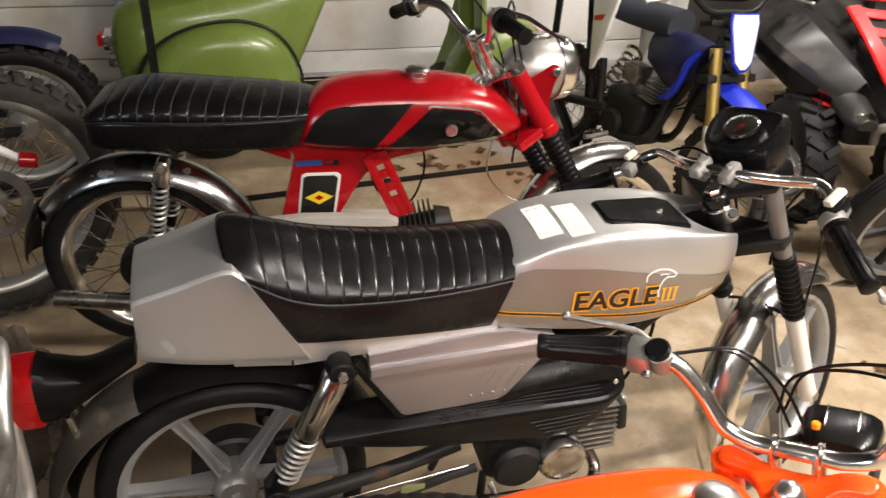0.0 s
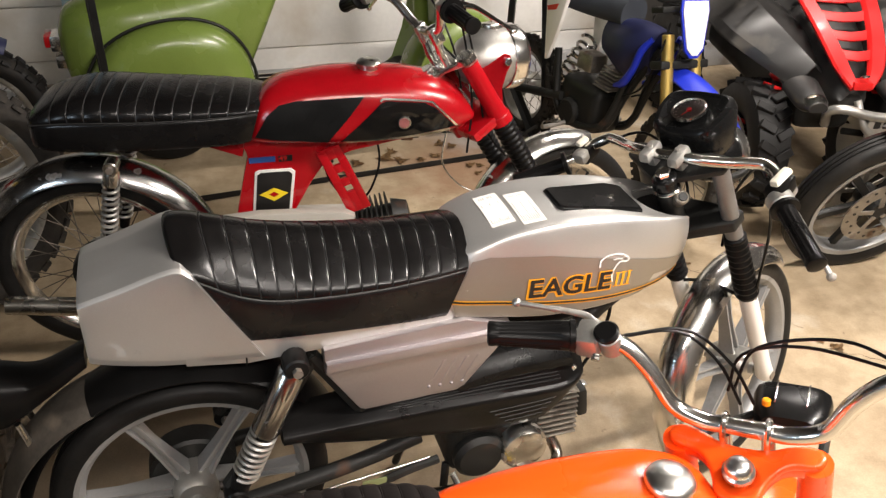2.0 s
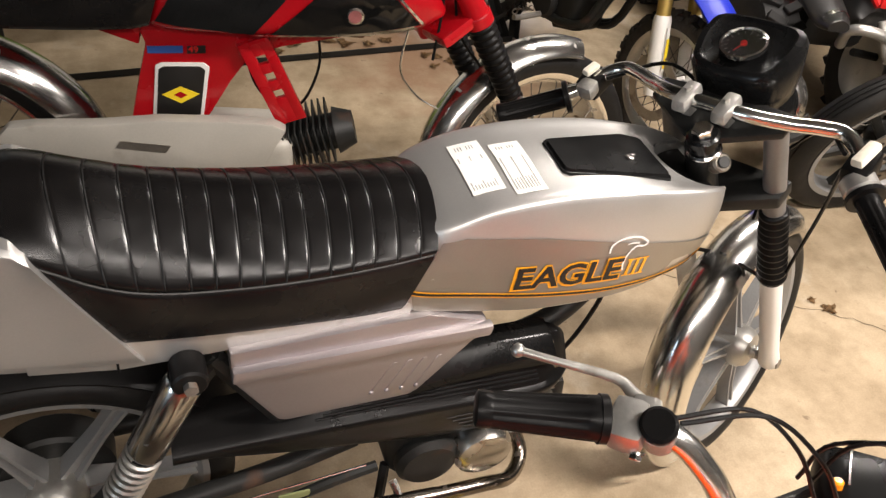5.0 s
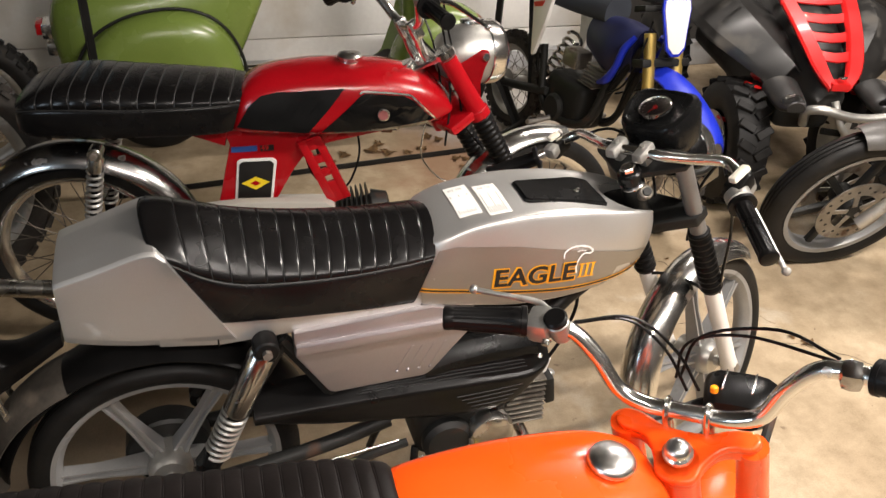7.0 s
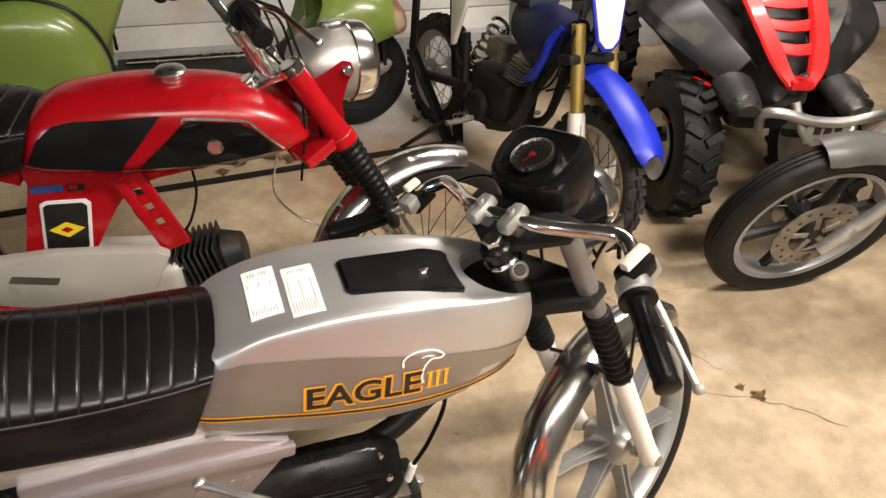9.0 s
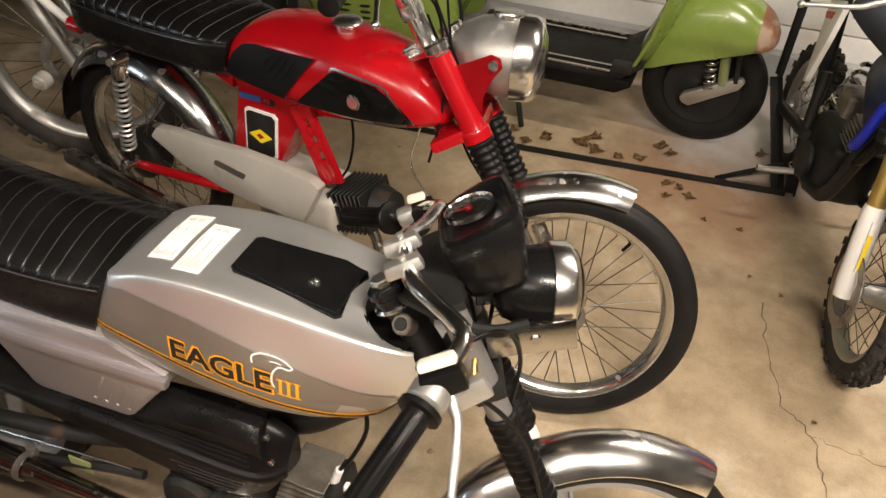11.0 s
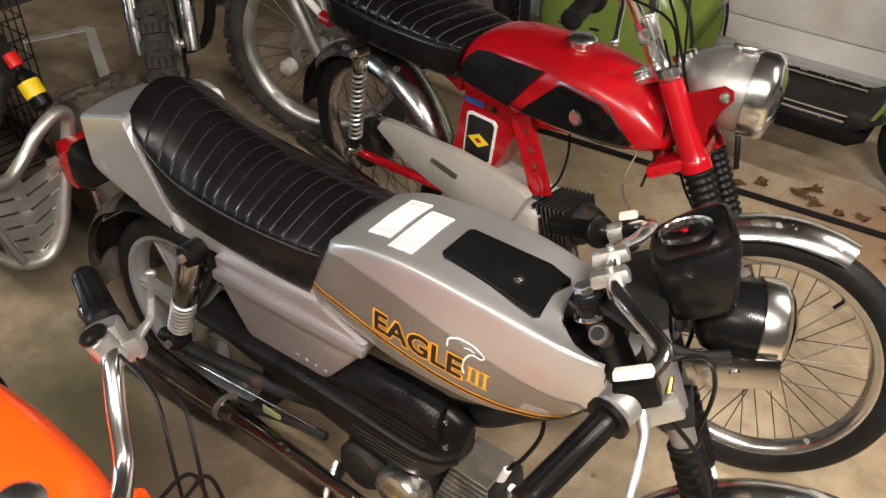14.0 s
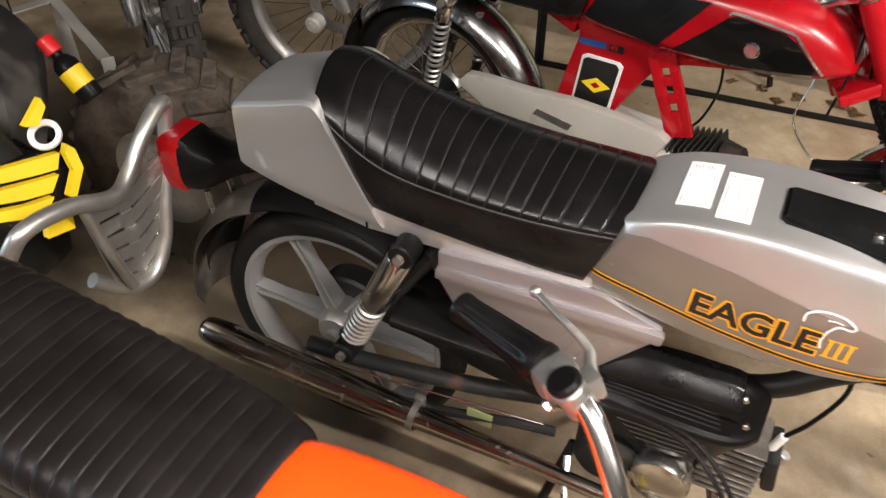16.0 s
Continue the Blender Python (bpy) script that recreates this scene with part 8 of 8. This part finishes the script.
        lp = part("headlamp_pod", b, M["dusty"], t, "black headlamp pod", m=Matrix.Translation((0, s * 0.17, 0)))
        b = bmesh.new()
        bmesh.ops.create_uvsphere(b, u_segments=18, v_segments=12, radius=0.033, matrix=Matrix.Translation((0.243, s * 0.175, 0.508)) @ Matrix.Diagonal((0.7, 1.3, 0.8, 1)))
        part("headlamp_glass", b, M["glass"], lp, "clear lamp lens")
        b = bmesh.new()
        bmesh.ops.create_uvsphere(b, u_segments=14, v_segments=8, radius=0.024, matrix=Matrix.Translation((0.237, s * 0.175, 0.508)) @ Matrix.Diagonal((0.5, 1.2, 0.8, 1)))
        part("reflector", b, M["chrome"], lp)
        b = bmesh.new()
        loft(b, body_loft([(-0.85, [(0.0, 0.62), (0.10, 0.62), (0.11, 0.66), (0, 0.70)], 0), (-1.1, [(0.0, 0.62), (0.13, 0.62), (0.14, 0.67), (0, 0.71)], 0), (-1.4, [(0.0, 0.56), (0.12, 0.56), (0.13, 0.60), (0, 0.64)], 0)], 5, 2))
        part("rear_guard", b, M[main], t, "plastic rear wheel guard", m=Matrix.Translation((0, s * 0.38, 0)) @ Matrix.Diagonal((rear / 1.15, 1, 1, 1)))
        # suspension
        b = bmesh.new()
        sweep(b, [(0.02, s * 0.10, 0.30), (0, s * 0.36, 0.26)], 0.013, 10, 1)
        sweep(b, [(-0.16, s * 0.10, 0.30), (0, s * 0.36, 0.26)], 0.013, 10, 1)
        part("wishbone", b, M["dark_steel"], t, "dark suspension arm")
        b = bmesh.new()
        coil(b, (0.0, s * 0.16, 0.56), (0.0, s * 0.28, 0.32), 0.030, 0.007, 7)
        part("spring", b, M["quad_red"], t, "red coil-over spring")
    b = bmesh.new()
    loft(b, body_loft([(-0.42, [(0, 0.66), (0.09, 0.66), (0.12, 0.72), (0, 0.78)], 0), (-0.8, [(0, 0.66), (0.12, 0.66), (0.14, 0.72), (0, 0.76)], 0), (-1.2, [(0, 0.68), (0.10, 0.68), (0.12, 0.74), (0, 0.79)], 0)], 6, 2))
    part("saddle", b, M["vinyl"], t, "black quad saddle", m=Matrix.Diagonal((rear / 1.15, 1, 1, 1)))
    b = bmesh.new()
    rbox(b, (1.2, 0.22, 0.22), (-0.55, 0, 0.42), 0.05, seg=3)
    part("frame_and_engine", b, M["dark_steel"], t, "dark frame and engine", m=Matrix.Diagonal((rear / 1.15, 1, 1, 1)))
    b = bmesh.new()
    sweep(b, [(-0.42, 0.38, 0.93), (-0.34, 0.2, 0.95), (-0.30, 0.08, 0.88), (-0.30, -0.08, 0.88), (-0.34, -0.2, 0.95), (-0.42, -0.38, 0.93)], 0.012, 12)
    cyl(b, (-0.25, 0, 0.70), (-0.30, 0, 0.89), 0.02, 12)
    hb = part("handlebar", b, M["dark_steel"], t, "black quad handlebar")
    for s in (-1, 1):
        grip(hb, (-0.385, s * 0.28, 0.942), (-0.425, s * 0.40, 0.928))
    if not big_bumper:
        b = bmesh.new()
        sweep(b, [(0.22, -0.17, 0.36), (0.255, -0.19, 0.42), (0.285, -0.15, 0.44), (0.295, -0.05, 0.42), (0.295, 0.05, 0.42), (0.285, 0.15, 0.44), (0.255, 0.19, 0.42), (0.22, 0.17, 0.36)], 0.016, 12)
        shift = Matrix.Translation((-0.02, 0.08, 0.05))
        bp = part("front_bumper", b, M[bumper_mat], t, "silver tubular front bumper with plate", m=shift)
        b = bmesh.new()
        sweep(b, [(0.255, -0.10, 0.46), (0.295, -0.07, 0.38), (0.285, 0.0, 0.34), (0.295, 0.07, 0.38), (0.255, 0.10, 0.46)], 0.013, 12)
        part("bumper_hoop", b, M[bumper_mat], bp, m=shift)
        b = bmesh.new()
        rbox(b, (0.006, 0.13, 0.085), (0.297, 0, 0.39), 0.002)
        part("bumper_plate", b, M[bumper_mat], bp, "silver bumper plate", m=shift)
        for k in range(3):
            b = bmesh.new()
            rbox(b, (0.003, 0.022, 0.04), (0.301, -0.032 + 0.032 * k, 0.40), 0.001)
            part("plate_mark", b, M["decal_black"], bp, "dark bar on the bumper plate", m=shift)
    return t


quad(Matrix.Translation((2.318, 2.335, 0)) @ pose(0, 0, 0, 0, 0, -103), "black and red quad bike with slatted red nose and silver bumper", "plastic", "quad_red", half=0.245, w=0.150, rear=0.90, r=0.24, rubber_mat="rubber", back=0.09, lift=0.02)
yq = quad(Matrix.Translation((-0.58, 1.02, 0)) @ pose(0, 0, 0, 0, 0, 3), "black and yellow quad bike with a tubular silver bumper", "plastic", "yellow", big_bumper=True, half=0.50, back=0.16, rubber_mat="mud_brown")


def yellow_bumper(t):
    """Tall tube hoop with a slotted plate, in room coordinates, hung on the quad."""
    inv = t.matrix_world.inverted()
    P = lambda y, z, x=-0.32: inv @ V(x, y, z)
    b = bmesh.new()
    sweep(b, [P(0.80, 0.50, -0.42), P(0.84, 0.60, -0.33), P(0.875, 0.655, -0.30), P(0.96, 0.640, -0.30), P(1.06, 0.588, -0.31), P(1.12, 0.610), P(1.17, 0.655), P(1.225, 0.672, -0.33), P(1.255, 0.640, -0.35), P(1.225, 0.56, -0.345), P(1.185, 0.47, -0.335), P(1.155, 0.40, -0.33), P(1.11, 0.355, -0.33), P(1.05, 0.365, -0.34), P(1.00, 0.42, -0.36)], 0.0145, 14, 6)
    hoop = part("front_bumper", b, M["alu"], t, "brushed alloy tube bumper")
    b = bmesh.new()
    sweep(b, [P(1.00, 0.60), P(1.02, 0.50), P(1.05, 0.38)], 0.010, 10, 3)
    part("inner_tube", b, M["alu"], hoop)
    # slotted plate: strips with chevron gaps
    for k in range(6):
        z0, z1 = 0.572 - k * 0.036, 0.572 - k * 0.036 - 0.028
        y0 = 1.015 + 0.008 * k
        y1 = 1.215 - 0.014 * k
        ym = (y0 + y1) / 2
        b = bmesh.new()
        q = [(y0, z0), (ym, z0 - 0.022), (y1, z0), (y1, z1), (ym, z1 - 0.022), (y0, z1)]
        va = [b.verts.new(P(y, z, -0.335)) for y, z in q]
        vb = [b.verts.new(P(y, z, -0.339)) for y, z in q]
        b.faces.new((va[0], va[1], va[4], va[5]))
        b.faces.new((va[1], va[2], va[3], va[4]))
        b.faces.new((vb[5], vb[4], vb[1], vb[0]))
        b.faces.new((vb[4], vb[3], vb[2], vb[1]))
        for i in range(6):
            j = (i + 1) % 6
            b.faces.new((va[i], vb[i], vb[j], va[j]))
        part("plate_slat", b, M["alu"], hoop, "slotted alloy bumper plate strip")
    for y0, y1 in ((1.005, 1.03), (1.085, 1.11), (1.175, 1.2)):
        b = bmesh.new()
        q = [(y0, 0.575), (y1, 0.575), ((y0 + y1) / 2 * 0.6 + 1.09 * 0.4 + 0.012, 0.37), ((y0 + y1) / 2 * 0.6 + 1.09 * 0.4 - 0.012, 0.37)]
        va = [b.verts.new(P(y, z, -0.337)) for y, z in q]
        vb = [b.verts.new(P(y, z, -0.341)) for y, z in q]
        b.faces.new(va)
        b.faces.new(list(reversed(vb)))
        for i in range(4):
            j = (i + 1) % 4
            b.faces.new((va[i], vb[i], vb[j], va[j]))
        part("plate_rib", b, M["alu"], hoop)
    b = bmesh.new()
    q = inv @ Matrix.Translation((-0.425, 1.056, 0.680)) @ Matrix.Rotation(radians(-62), 4, "X") @ Matrix.Rotation(radians(20), 4, "Z")
    revolve(b, [(0.017, -0.002), (0.027, -0.004), (0.027, 0.002), (0.017, 0.002)], q, 28, True)
    part("nose_ring", b, M["white"], t, "round white ring badge on the nose")
    # yellow nose: slats with black gaps, a curved edge and small tabs, on the sloping front
    def nose(name, outline, label, proud=0.0, material="yellow"):
        b = bmesh.new()
        F = lambda y, z, d: P(y, z, -0.40 - 0.45 * (z - 0.60) + d + proud)
        va = [b.verts.new(F(y, z, 0.0)) for y, z in outline]
        vb = [b.verts.new(F(y, z, -0.012)) for y, z in outline]
        b.faces.new(va)
        b.faces.new(list(reversed(vb)))
        for i in range(len(va)):
            j = (i + 1) % len(va)
            b.faces.new((va[i], vb[i], vb[j], va[j]))
        bmesh.ops.recalc_face_normals(b, faces=b.faces[:])
        part(name, b, M[material], t, label)
    # black panel added only to darken the gaps between the slats
    nose("nose_gap_fill", [(0.900, 0.668), (1.062, 0.650), (1.078, 0.610), (1.030, 0.570), (0.900, 0.600)], "added black panel that darkens the gaps between the nose slats", -0.014, "plastic")
    nose("nose_slat", [(0.926, 0.679), (1.066, 0.640), (1.046, 0.621), (1.006, 0.633), (0.914, 0.664)], "yellow plastic nose slat")
    nose("nose_slat", [(0.908, 0.657), (1.002, 0.627), (1.040, 0.616), (1.012, 0.600), (0.965, 0.615), (0.896, 0.644)], "yellow plastic nose slat", 0.004)
    nose("nose_slat", [(0.893, 0.634), (0.962, 0.607), (1.009, 0.594), (0.980, 0.580), (0.948, 0.592), (0.894, 0.618)], "yellow plastic nose slat", 0.006)
    nose("nose_edge", [(1.081, 0.650), (1.089, 0.637), (1.083, 0.606), (1.038, 0.573), (1.030, 0.584), (1.064, 0.609), (1.068, 0.640)], "yellow plastic nose edge", 0.010)
    nose("nose_tab", [(0.966, 0.570), (1.014, 0.558), (1.005, 0.540), (0.955, 0.553)], "yellow plastic nose tab", 0.012)
    nose("hood_decal", [(1.024, 0.716), (1.076, 0.738), (1.076, 0.724), (1.046, 0.706)], "yellow patch on the hood", 0.03)


yellow_bumper(yq)


# ---- motorcycle with a disc-braked front wheel ----
def disc_motorcycle():
    t = thing("motorcycle", Matrix.Translation((2.165, 1.925, 0)) @ pose(0, 0, 0, 15) @ pose(0, 0, 0, 0, 0, 175), "dark motorcycle with cast front wheel and drilled brake disc", "motorcycle")
    fm = Matrix.Translation((0, 0, 0.29))
    b = bmesh.new()
    hw = 0.034
    rr = 0.215
    revolve(b, [(rr + 0.008, -hw), (rr - 0.004, -hw + 0.006), (rr - 0.012, 0), (rr - 0.004, hw - 0.006), (rr + 0.008, hw), (rr - 0.008, hw - 0.002), (rr - 0.020, 0), (rr - 0.008, -hw + 0.002)], fm, 60, True)
    w = part("front_wheel", b, M["wheel_alu"], t, "cast six-arm front wheel")
    tyre(w, fm, 0.29, 0.085, rr, label="dusty black road tyre")
    for k in range(6):
        b = bmesh.new()
        a = 2 * math.pi * k / 6 + 0.3
        rbox(b, (rr - 0.05, 0.022, 0.026), ((rr + 0.02) / 2, 0, 0), 0.006, fm @ Matrix.Rotation(a, 4, "Y"))
        part("wheel_arm", b, M["dark_steel"], w)
    b = bmesh.new()
    revolve(b, [(0, -0.05), (0.035, -0.05), (0.04, -0.03), (0.04, 0.03), (0.035, 0.05), (0, 0.05)], fm, 28)
    part("hub", b, M["dark_steel"], w)
    for s in (-1, 1):
        b = bmesh.new()
        revolve(b, [(0.075, s * 0.050), (0.125, s * 0.050), (0.125, s * 0.055), (0.075, s * 0.055)], fm, 48, True)
        dc = part("brake_disc", b, M["steel"], t, "drilled steel brake disc")
        for k in range(20):
            a = 2 * math.pi * k / 20
            rad = 0.108 if k % 2 else 0.094
            b = bmesh.new()
            cyl(b, fm @ V(rad * math.cos(a), s * 0.0535, rad * math.sin(a)), fm @ V(rad * math.cos(a), s * 0.0558, rad * math.sin(a)), 0.0055, 8)
            part("disc_hole", b, M["decal_black"], dc)
        for k in range(5):
            b = bmesh.new()
            rbox(b, (0.06, 0.005, 0.018), (0.052, s * 0.0525, 0), 0.002, fm @ Matrix.Rotation(2 * math.pi * k / 5, 4, "Y"))
            part("disc_arm", b, M["steel"], dc)
        b = bmesh.new()
        sweep(b, [(0.0, s * 0.095, 0.275), (-0.08, s * 0.095, 0.40), (-0.20, s * 0.095, 0.60), (-0.36, s * 0.095, 0.88)], [0.021, 0.019, 0.018, 0.018], 16, 3)
        part("fork_leg", b, M["alu"], t, "silver fork leg")
    mudguard(t, "front_mudguard", fm, 0.318, 0.12, 70, 170, "dusty_grey", "dusty grey plastic front mudguard", flare=0.6)
    b = bmesh.new()
    loft(b, body_loft([(-0.30, [(0, 0.55), (0.10, 0.55), (0.12, 0.75), (0, 0.92)], 0), (-0.7, [(0, 0.50), (0.14, 0.50), (0.16, 0.75), (0, 0.90)], 0), (-1.2, [(0, 0.60), (0.12, 0.60), (0.13, 0.72), (0, 0.82)], 0), (-1.6, [(0, 0.70), (0.08, 0.70), (0.09, 0.78), (0, 0.84)], 0)], 5, 2))
    part("body", b, M["plastic"], t, "dark motorcycle body")
    b = bmesh.new()
    sweep(b, [(-0.40, 0.36, 0.98), (-0.36, 0.1, 0.96), (-0.36, -0.1, 0.96), (-0.40, -0.36, 0.98)], 0.012, 10)
    part("handlebar", b, M["dark_steel"], t)
    b = bmesh.new()
    sweep(b, [(-0.7, 0.1, 0.4), (-0.72, 0.22, 0.012)], 0.011, 8, 1)
    rbox(b, (0.5, 0.24, 0.34), (-0.72, 0, 0.42), 0.05)
    part("engine", b, M["dark_steel"], t, "dark engine")
    m = Matrix.Translation((-1.35, 0, 0.29))
    b = bmesh.new()
    revolve(b, [(0.20, -0.04), (0.12, -0.03), (0, -0.03), (0, 0.03), (0.12, 0.03), (0.20, 0.04)], m, 32)
    w2 = part("rear_wheel", b, M["dark_steel"], t)
    tyre(w2, m, 0.29, 0.11, 0.2)
    return t


disc_motorcycle()


# ---- clutter ----
def bottle():
    q = Matrix.Translation((-0.635, 1.345, 0.530)) @ pose(0, 0, 0, 0, -40, 0)
    t = thing("bottle", q, "small dark bottle with red cap and yellow label on the quad", "bottle")
    b = bmesh.new()
    revolve(b, [(0, 0), (0.024, 0.001), (0.026, 0.006), (0.026, 0.085), (0.018, 0.10), (0.012, 0.105), (0.012, 0.12), (0, 0.12)], Matrix.Rotation(radians(90), 4, "X"), 24)
    part("body", b, M["plastic"], t)
    b = bmesh.new()
    revolve(b, [(0.0265, 0.03), (0.0268, 0.032), (0.0268, 0.070), (0.0265, 0.072)], Matrix.Rotation(radians(90), 4, "X"), 24)
    part("label", b, M["yellow"], t, "yellow paper label")
    b = bmesh.new()
    revolve(b, [(0, 0.150), (0.016, 0.150), (0.018, 0.146), (0.018, 0.115), (0.012, 0.113)], Matrix.Rotation(radians(90), 4, "X"), 24)
    part("cap", b, M["quad_red"], t, "red screw cap")


bottle()


def steel_stand():
    t = thing("metal_stand", Matrix(), "grey flat-steel stand on the floor behind the quad", "stand")
    for a, c in (((-1.52, 1.72, 0.0), (-1.50, 1.75, 0.33)), ((-1.50, 1.75, 0.32), (-1.42, 1.95, 0.32)), ((-1.42, 1.95, 0.32), (-1.02, 1.74, 0.31)), ((-1.02, 1.74, 0.33), (-1.0, 1.72, 0.0)), ((-1.42, 1.95, 0.32), (-1.44, 1.98, 0.0))):
        b = bmesh.new()
        d = Vector(c) - Vector(a)
        rbox(b, (0.035, 0.006, d.length), (0, 0, d.length / 2), 0.001, Matrix.Translation(a) @ d.to_track_quat("Z", "Y").to_matrix().to_4x4(), seg=1)
        part("bar", b, M["grey_cover"], t)


steel_stand()


def crate():
    t = thing("wire_basket", Matrix.Translation((-1.35, 1.45, 0)), "dark wire basket standing on the floor", "basket")
    for k in range(9):
        b = bmesh.new()
        x = -0.2 + 0.05 * k
        sweep(b, [(x, -0.15, 0.62), (x, -0.15, 0.02), (x, 0.15, 0.02), (x, 0.15, 0.62)], 0.003, 6, 1)
        part("wire", b, M["dark_steel"], t)
    for k in range(10):
        b = bmesh.new()
        z = 0.03 + 0.065 * k
        sweep(b, [(-0.2, -0.15, z), (0.2, -0.15, z), (0.2, 0.15, z), (-0.2, 0.15, z), (-0.2, -0.15, z)], 0.003, 6, 1)
        part("hoop_wire", b, M["dark_steel"], t)


crate()

# ---- dry leaves and cracks on the floor ----
rng = random.Random(4)


def leaf_shape(size, rnd):
    """A curled lobed leaf."""
    b = bmesh.new()
    n = 28
    turn = rnd.uniform(0, 6.28)
    mid = b.verts.new((0, 0, 0.004 + 0.006 * rnd.random()))
    inner, outer = [], []
    for k in range(n):
        a = 2 * math.pi * k / n
        lobe = 0.50 + 0.42 * max(0.0, math.cos(3.5 * (a - turn) / 1.0)) ** 0.6 * (1 if k % 2 else 0.72) + rnd.uniform(-0.10, 0.12)
        x, y = size * 0.82 * lobe * math.cos(a) * 1.25, size * 0.82 * lobe * math.sin(a)
        lift_ = 0.25 * size * (0.5 + 0.5 * math.sin(2 * a + turn)) * lobe
        inner.append(b.verts.new((x * 0.55, y * 0.55, 0.003 + lift_ * 0.35)))
        outer.append(b.verts.new((x, y, 0.002 + lift_ + rnd.uniform(0, 0.08) * size)))
    for k in range(n):
        j = (k + 1) % n
        b.faces.new((mid, inner[k], inner[j]))
        b.faces.new((inner[k], outer[k], outer[j], inner[j]))
    r = bmesh.ops.solidify(b, geom=list(b.faces), thickness=0.0008)
    return b


spots = [(0.84, 3.00, 0.050), (0.90, 2.97, 0.042), (0.88, 3.05, 0.036), (0.98, 2.96, 0.030), (1.05, 2.98, 0.034), (1.10, 3.08, 0.036), (1.14, 3.05, 0.032), (1.43, 3.17, 0.034), (1.40, 3.03, 0.024), (1.16, 2.87, 0.030), (1.20, 2.86, 0.024), (1.17, 2.80, 0.024),
         (1.24, 2.82, 0.028), (1.41, 2.71, 0.016), (1.30, 2.72, 0.014), (0.66, 2.93, 0.034), (0.72, 2.98, 0.038), (0.60, 2.98, 0.028), (0.50, 2.99, 0.026), (1.25, 1.98, 0.014), (1.55, 2.45, 0.012), (1.86, 1.51, 0.028), (1.83, 1.55, 0.018), (1.46, 2.50, 0.010), (1.66, 2.02, 0.010)]
for x, y, s in spots:
    b = leaf_shape(s, rng)
    ob = part("dry_leaf", b, M["leaf"])
    ob.matrix_world = Matrix.Translation((x, y, 0.001)) @ pose(0, 0, 0, 0, 0, rng.uniform(0, 360))
    tagged(ob, "curled brown dry leaf lying on the concrete", "leaf", "dry leaves")


def crack(pts, w):
    """A hairline groove: a thin dark sunken strip along a jagged line."""
    p = [Vector((x, y, 0)) for x, y in pts]
    fine = []
    for a, c in zip(p, p[1:]):
        for k in range(8):
            q = a.lerp(c, k / 8)
            fine.append(q + V(rng.uniform(-0.008, 0.008), rng.uniform(-0.008, 0.008), 0))
    fine.append(p[-1])
    b = bmesh.new()
    L, R = [], []
    for i, q in enumerate(fine):
        d = (fine[min(i + 1, len(fine) - 1)] - fine[max(i - 1, 0)]).normalized()
        s = V(-d.y, d.x, 0) * w * rng.uniform(0.2, 0.75)
        L.append(b.verts.new(q + s + V(0, 0, 0.0008)))
        R.append(b.verts.new(q - s + V(0, 0, 0.0008)))
    for i in range(len(fine) - 1):
        b.faces.new((L[i], L[i + 1], R[i + 1], R[i]))
    return part("crack", b, M["crack"], floor)


crack([(1.50, 2.40), (1.54, 2.20), (1.58, 2.05), (1.66, 1.98), (1.70, 1.82), (1.82, 1.62)], 0.0026)
crack([(1.45, 1.72), (1.62, 1.64), (1.72, 1.56), (1.86, 1.50), (2.02, 1.36)], 0.0028)
crack([(1.66, 1.98), (1.80, 1.95), (1.95, 1.96)], 0.0012)


# ---- small things by the far wall and on the big bike ----
b = bmesh.new()
rbox(b, (0.13, 0.03, 1.9), (0, 0, 0.95), 0.004)
o = solid("foam_board", b, M["pale_blue"], "pale blue insulation board leaning on the wall", "board")
o.matrix_world = Matrix.Translation((-0.262, 3.68, 0.0)) @ pose(0, 0, 0, -1.5, 0, 0)


def green_panel():
    """Loose bright green bike fender propped on the far bike's seat."""
    b = bmesh.new()
    rings = []
    for x, w, z in ((0.0, 0.05, 0.0), (0.12, 0.07, 0.035), (0.26, 0.065, 0.04), (0.40, 0.035, 0.01)):
        f = [V(x, -w + 2 * w * i / 6, z - 0.03 * (i / 3 - 1) ** 2) for i in range(7)]
        rings.append(f + [p + V(0, 0, -0.004) for p in reversed(f)])
    k = [catmull([q[i] for q in rings], 4) for i in range(14)]
    loft(b, [[c[j] for c in k] for j in range(len(k[0]))])
    o = solid("plastic_fender", b, M["lime"], "bright green plastic fender lying on the bike's seat", "fender")
    o.matrix_world = Matrix.Translation((-1.00, 3.02, 0.80)) @ pose(0, 0, 0, 0, 22, -8)


green_panel()
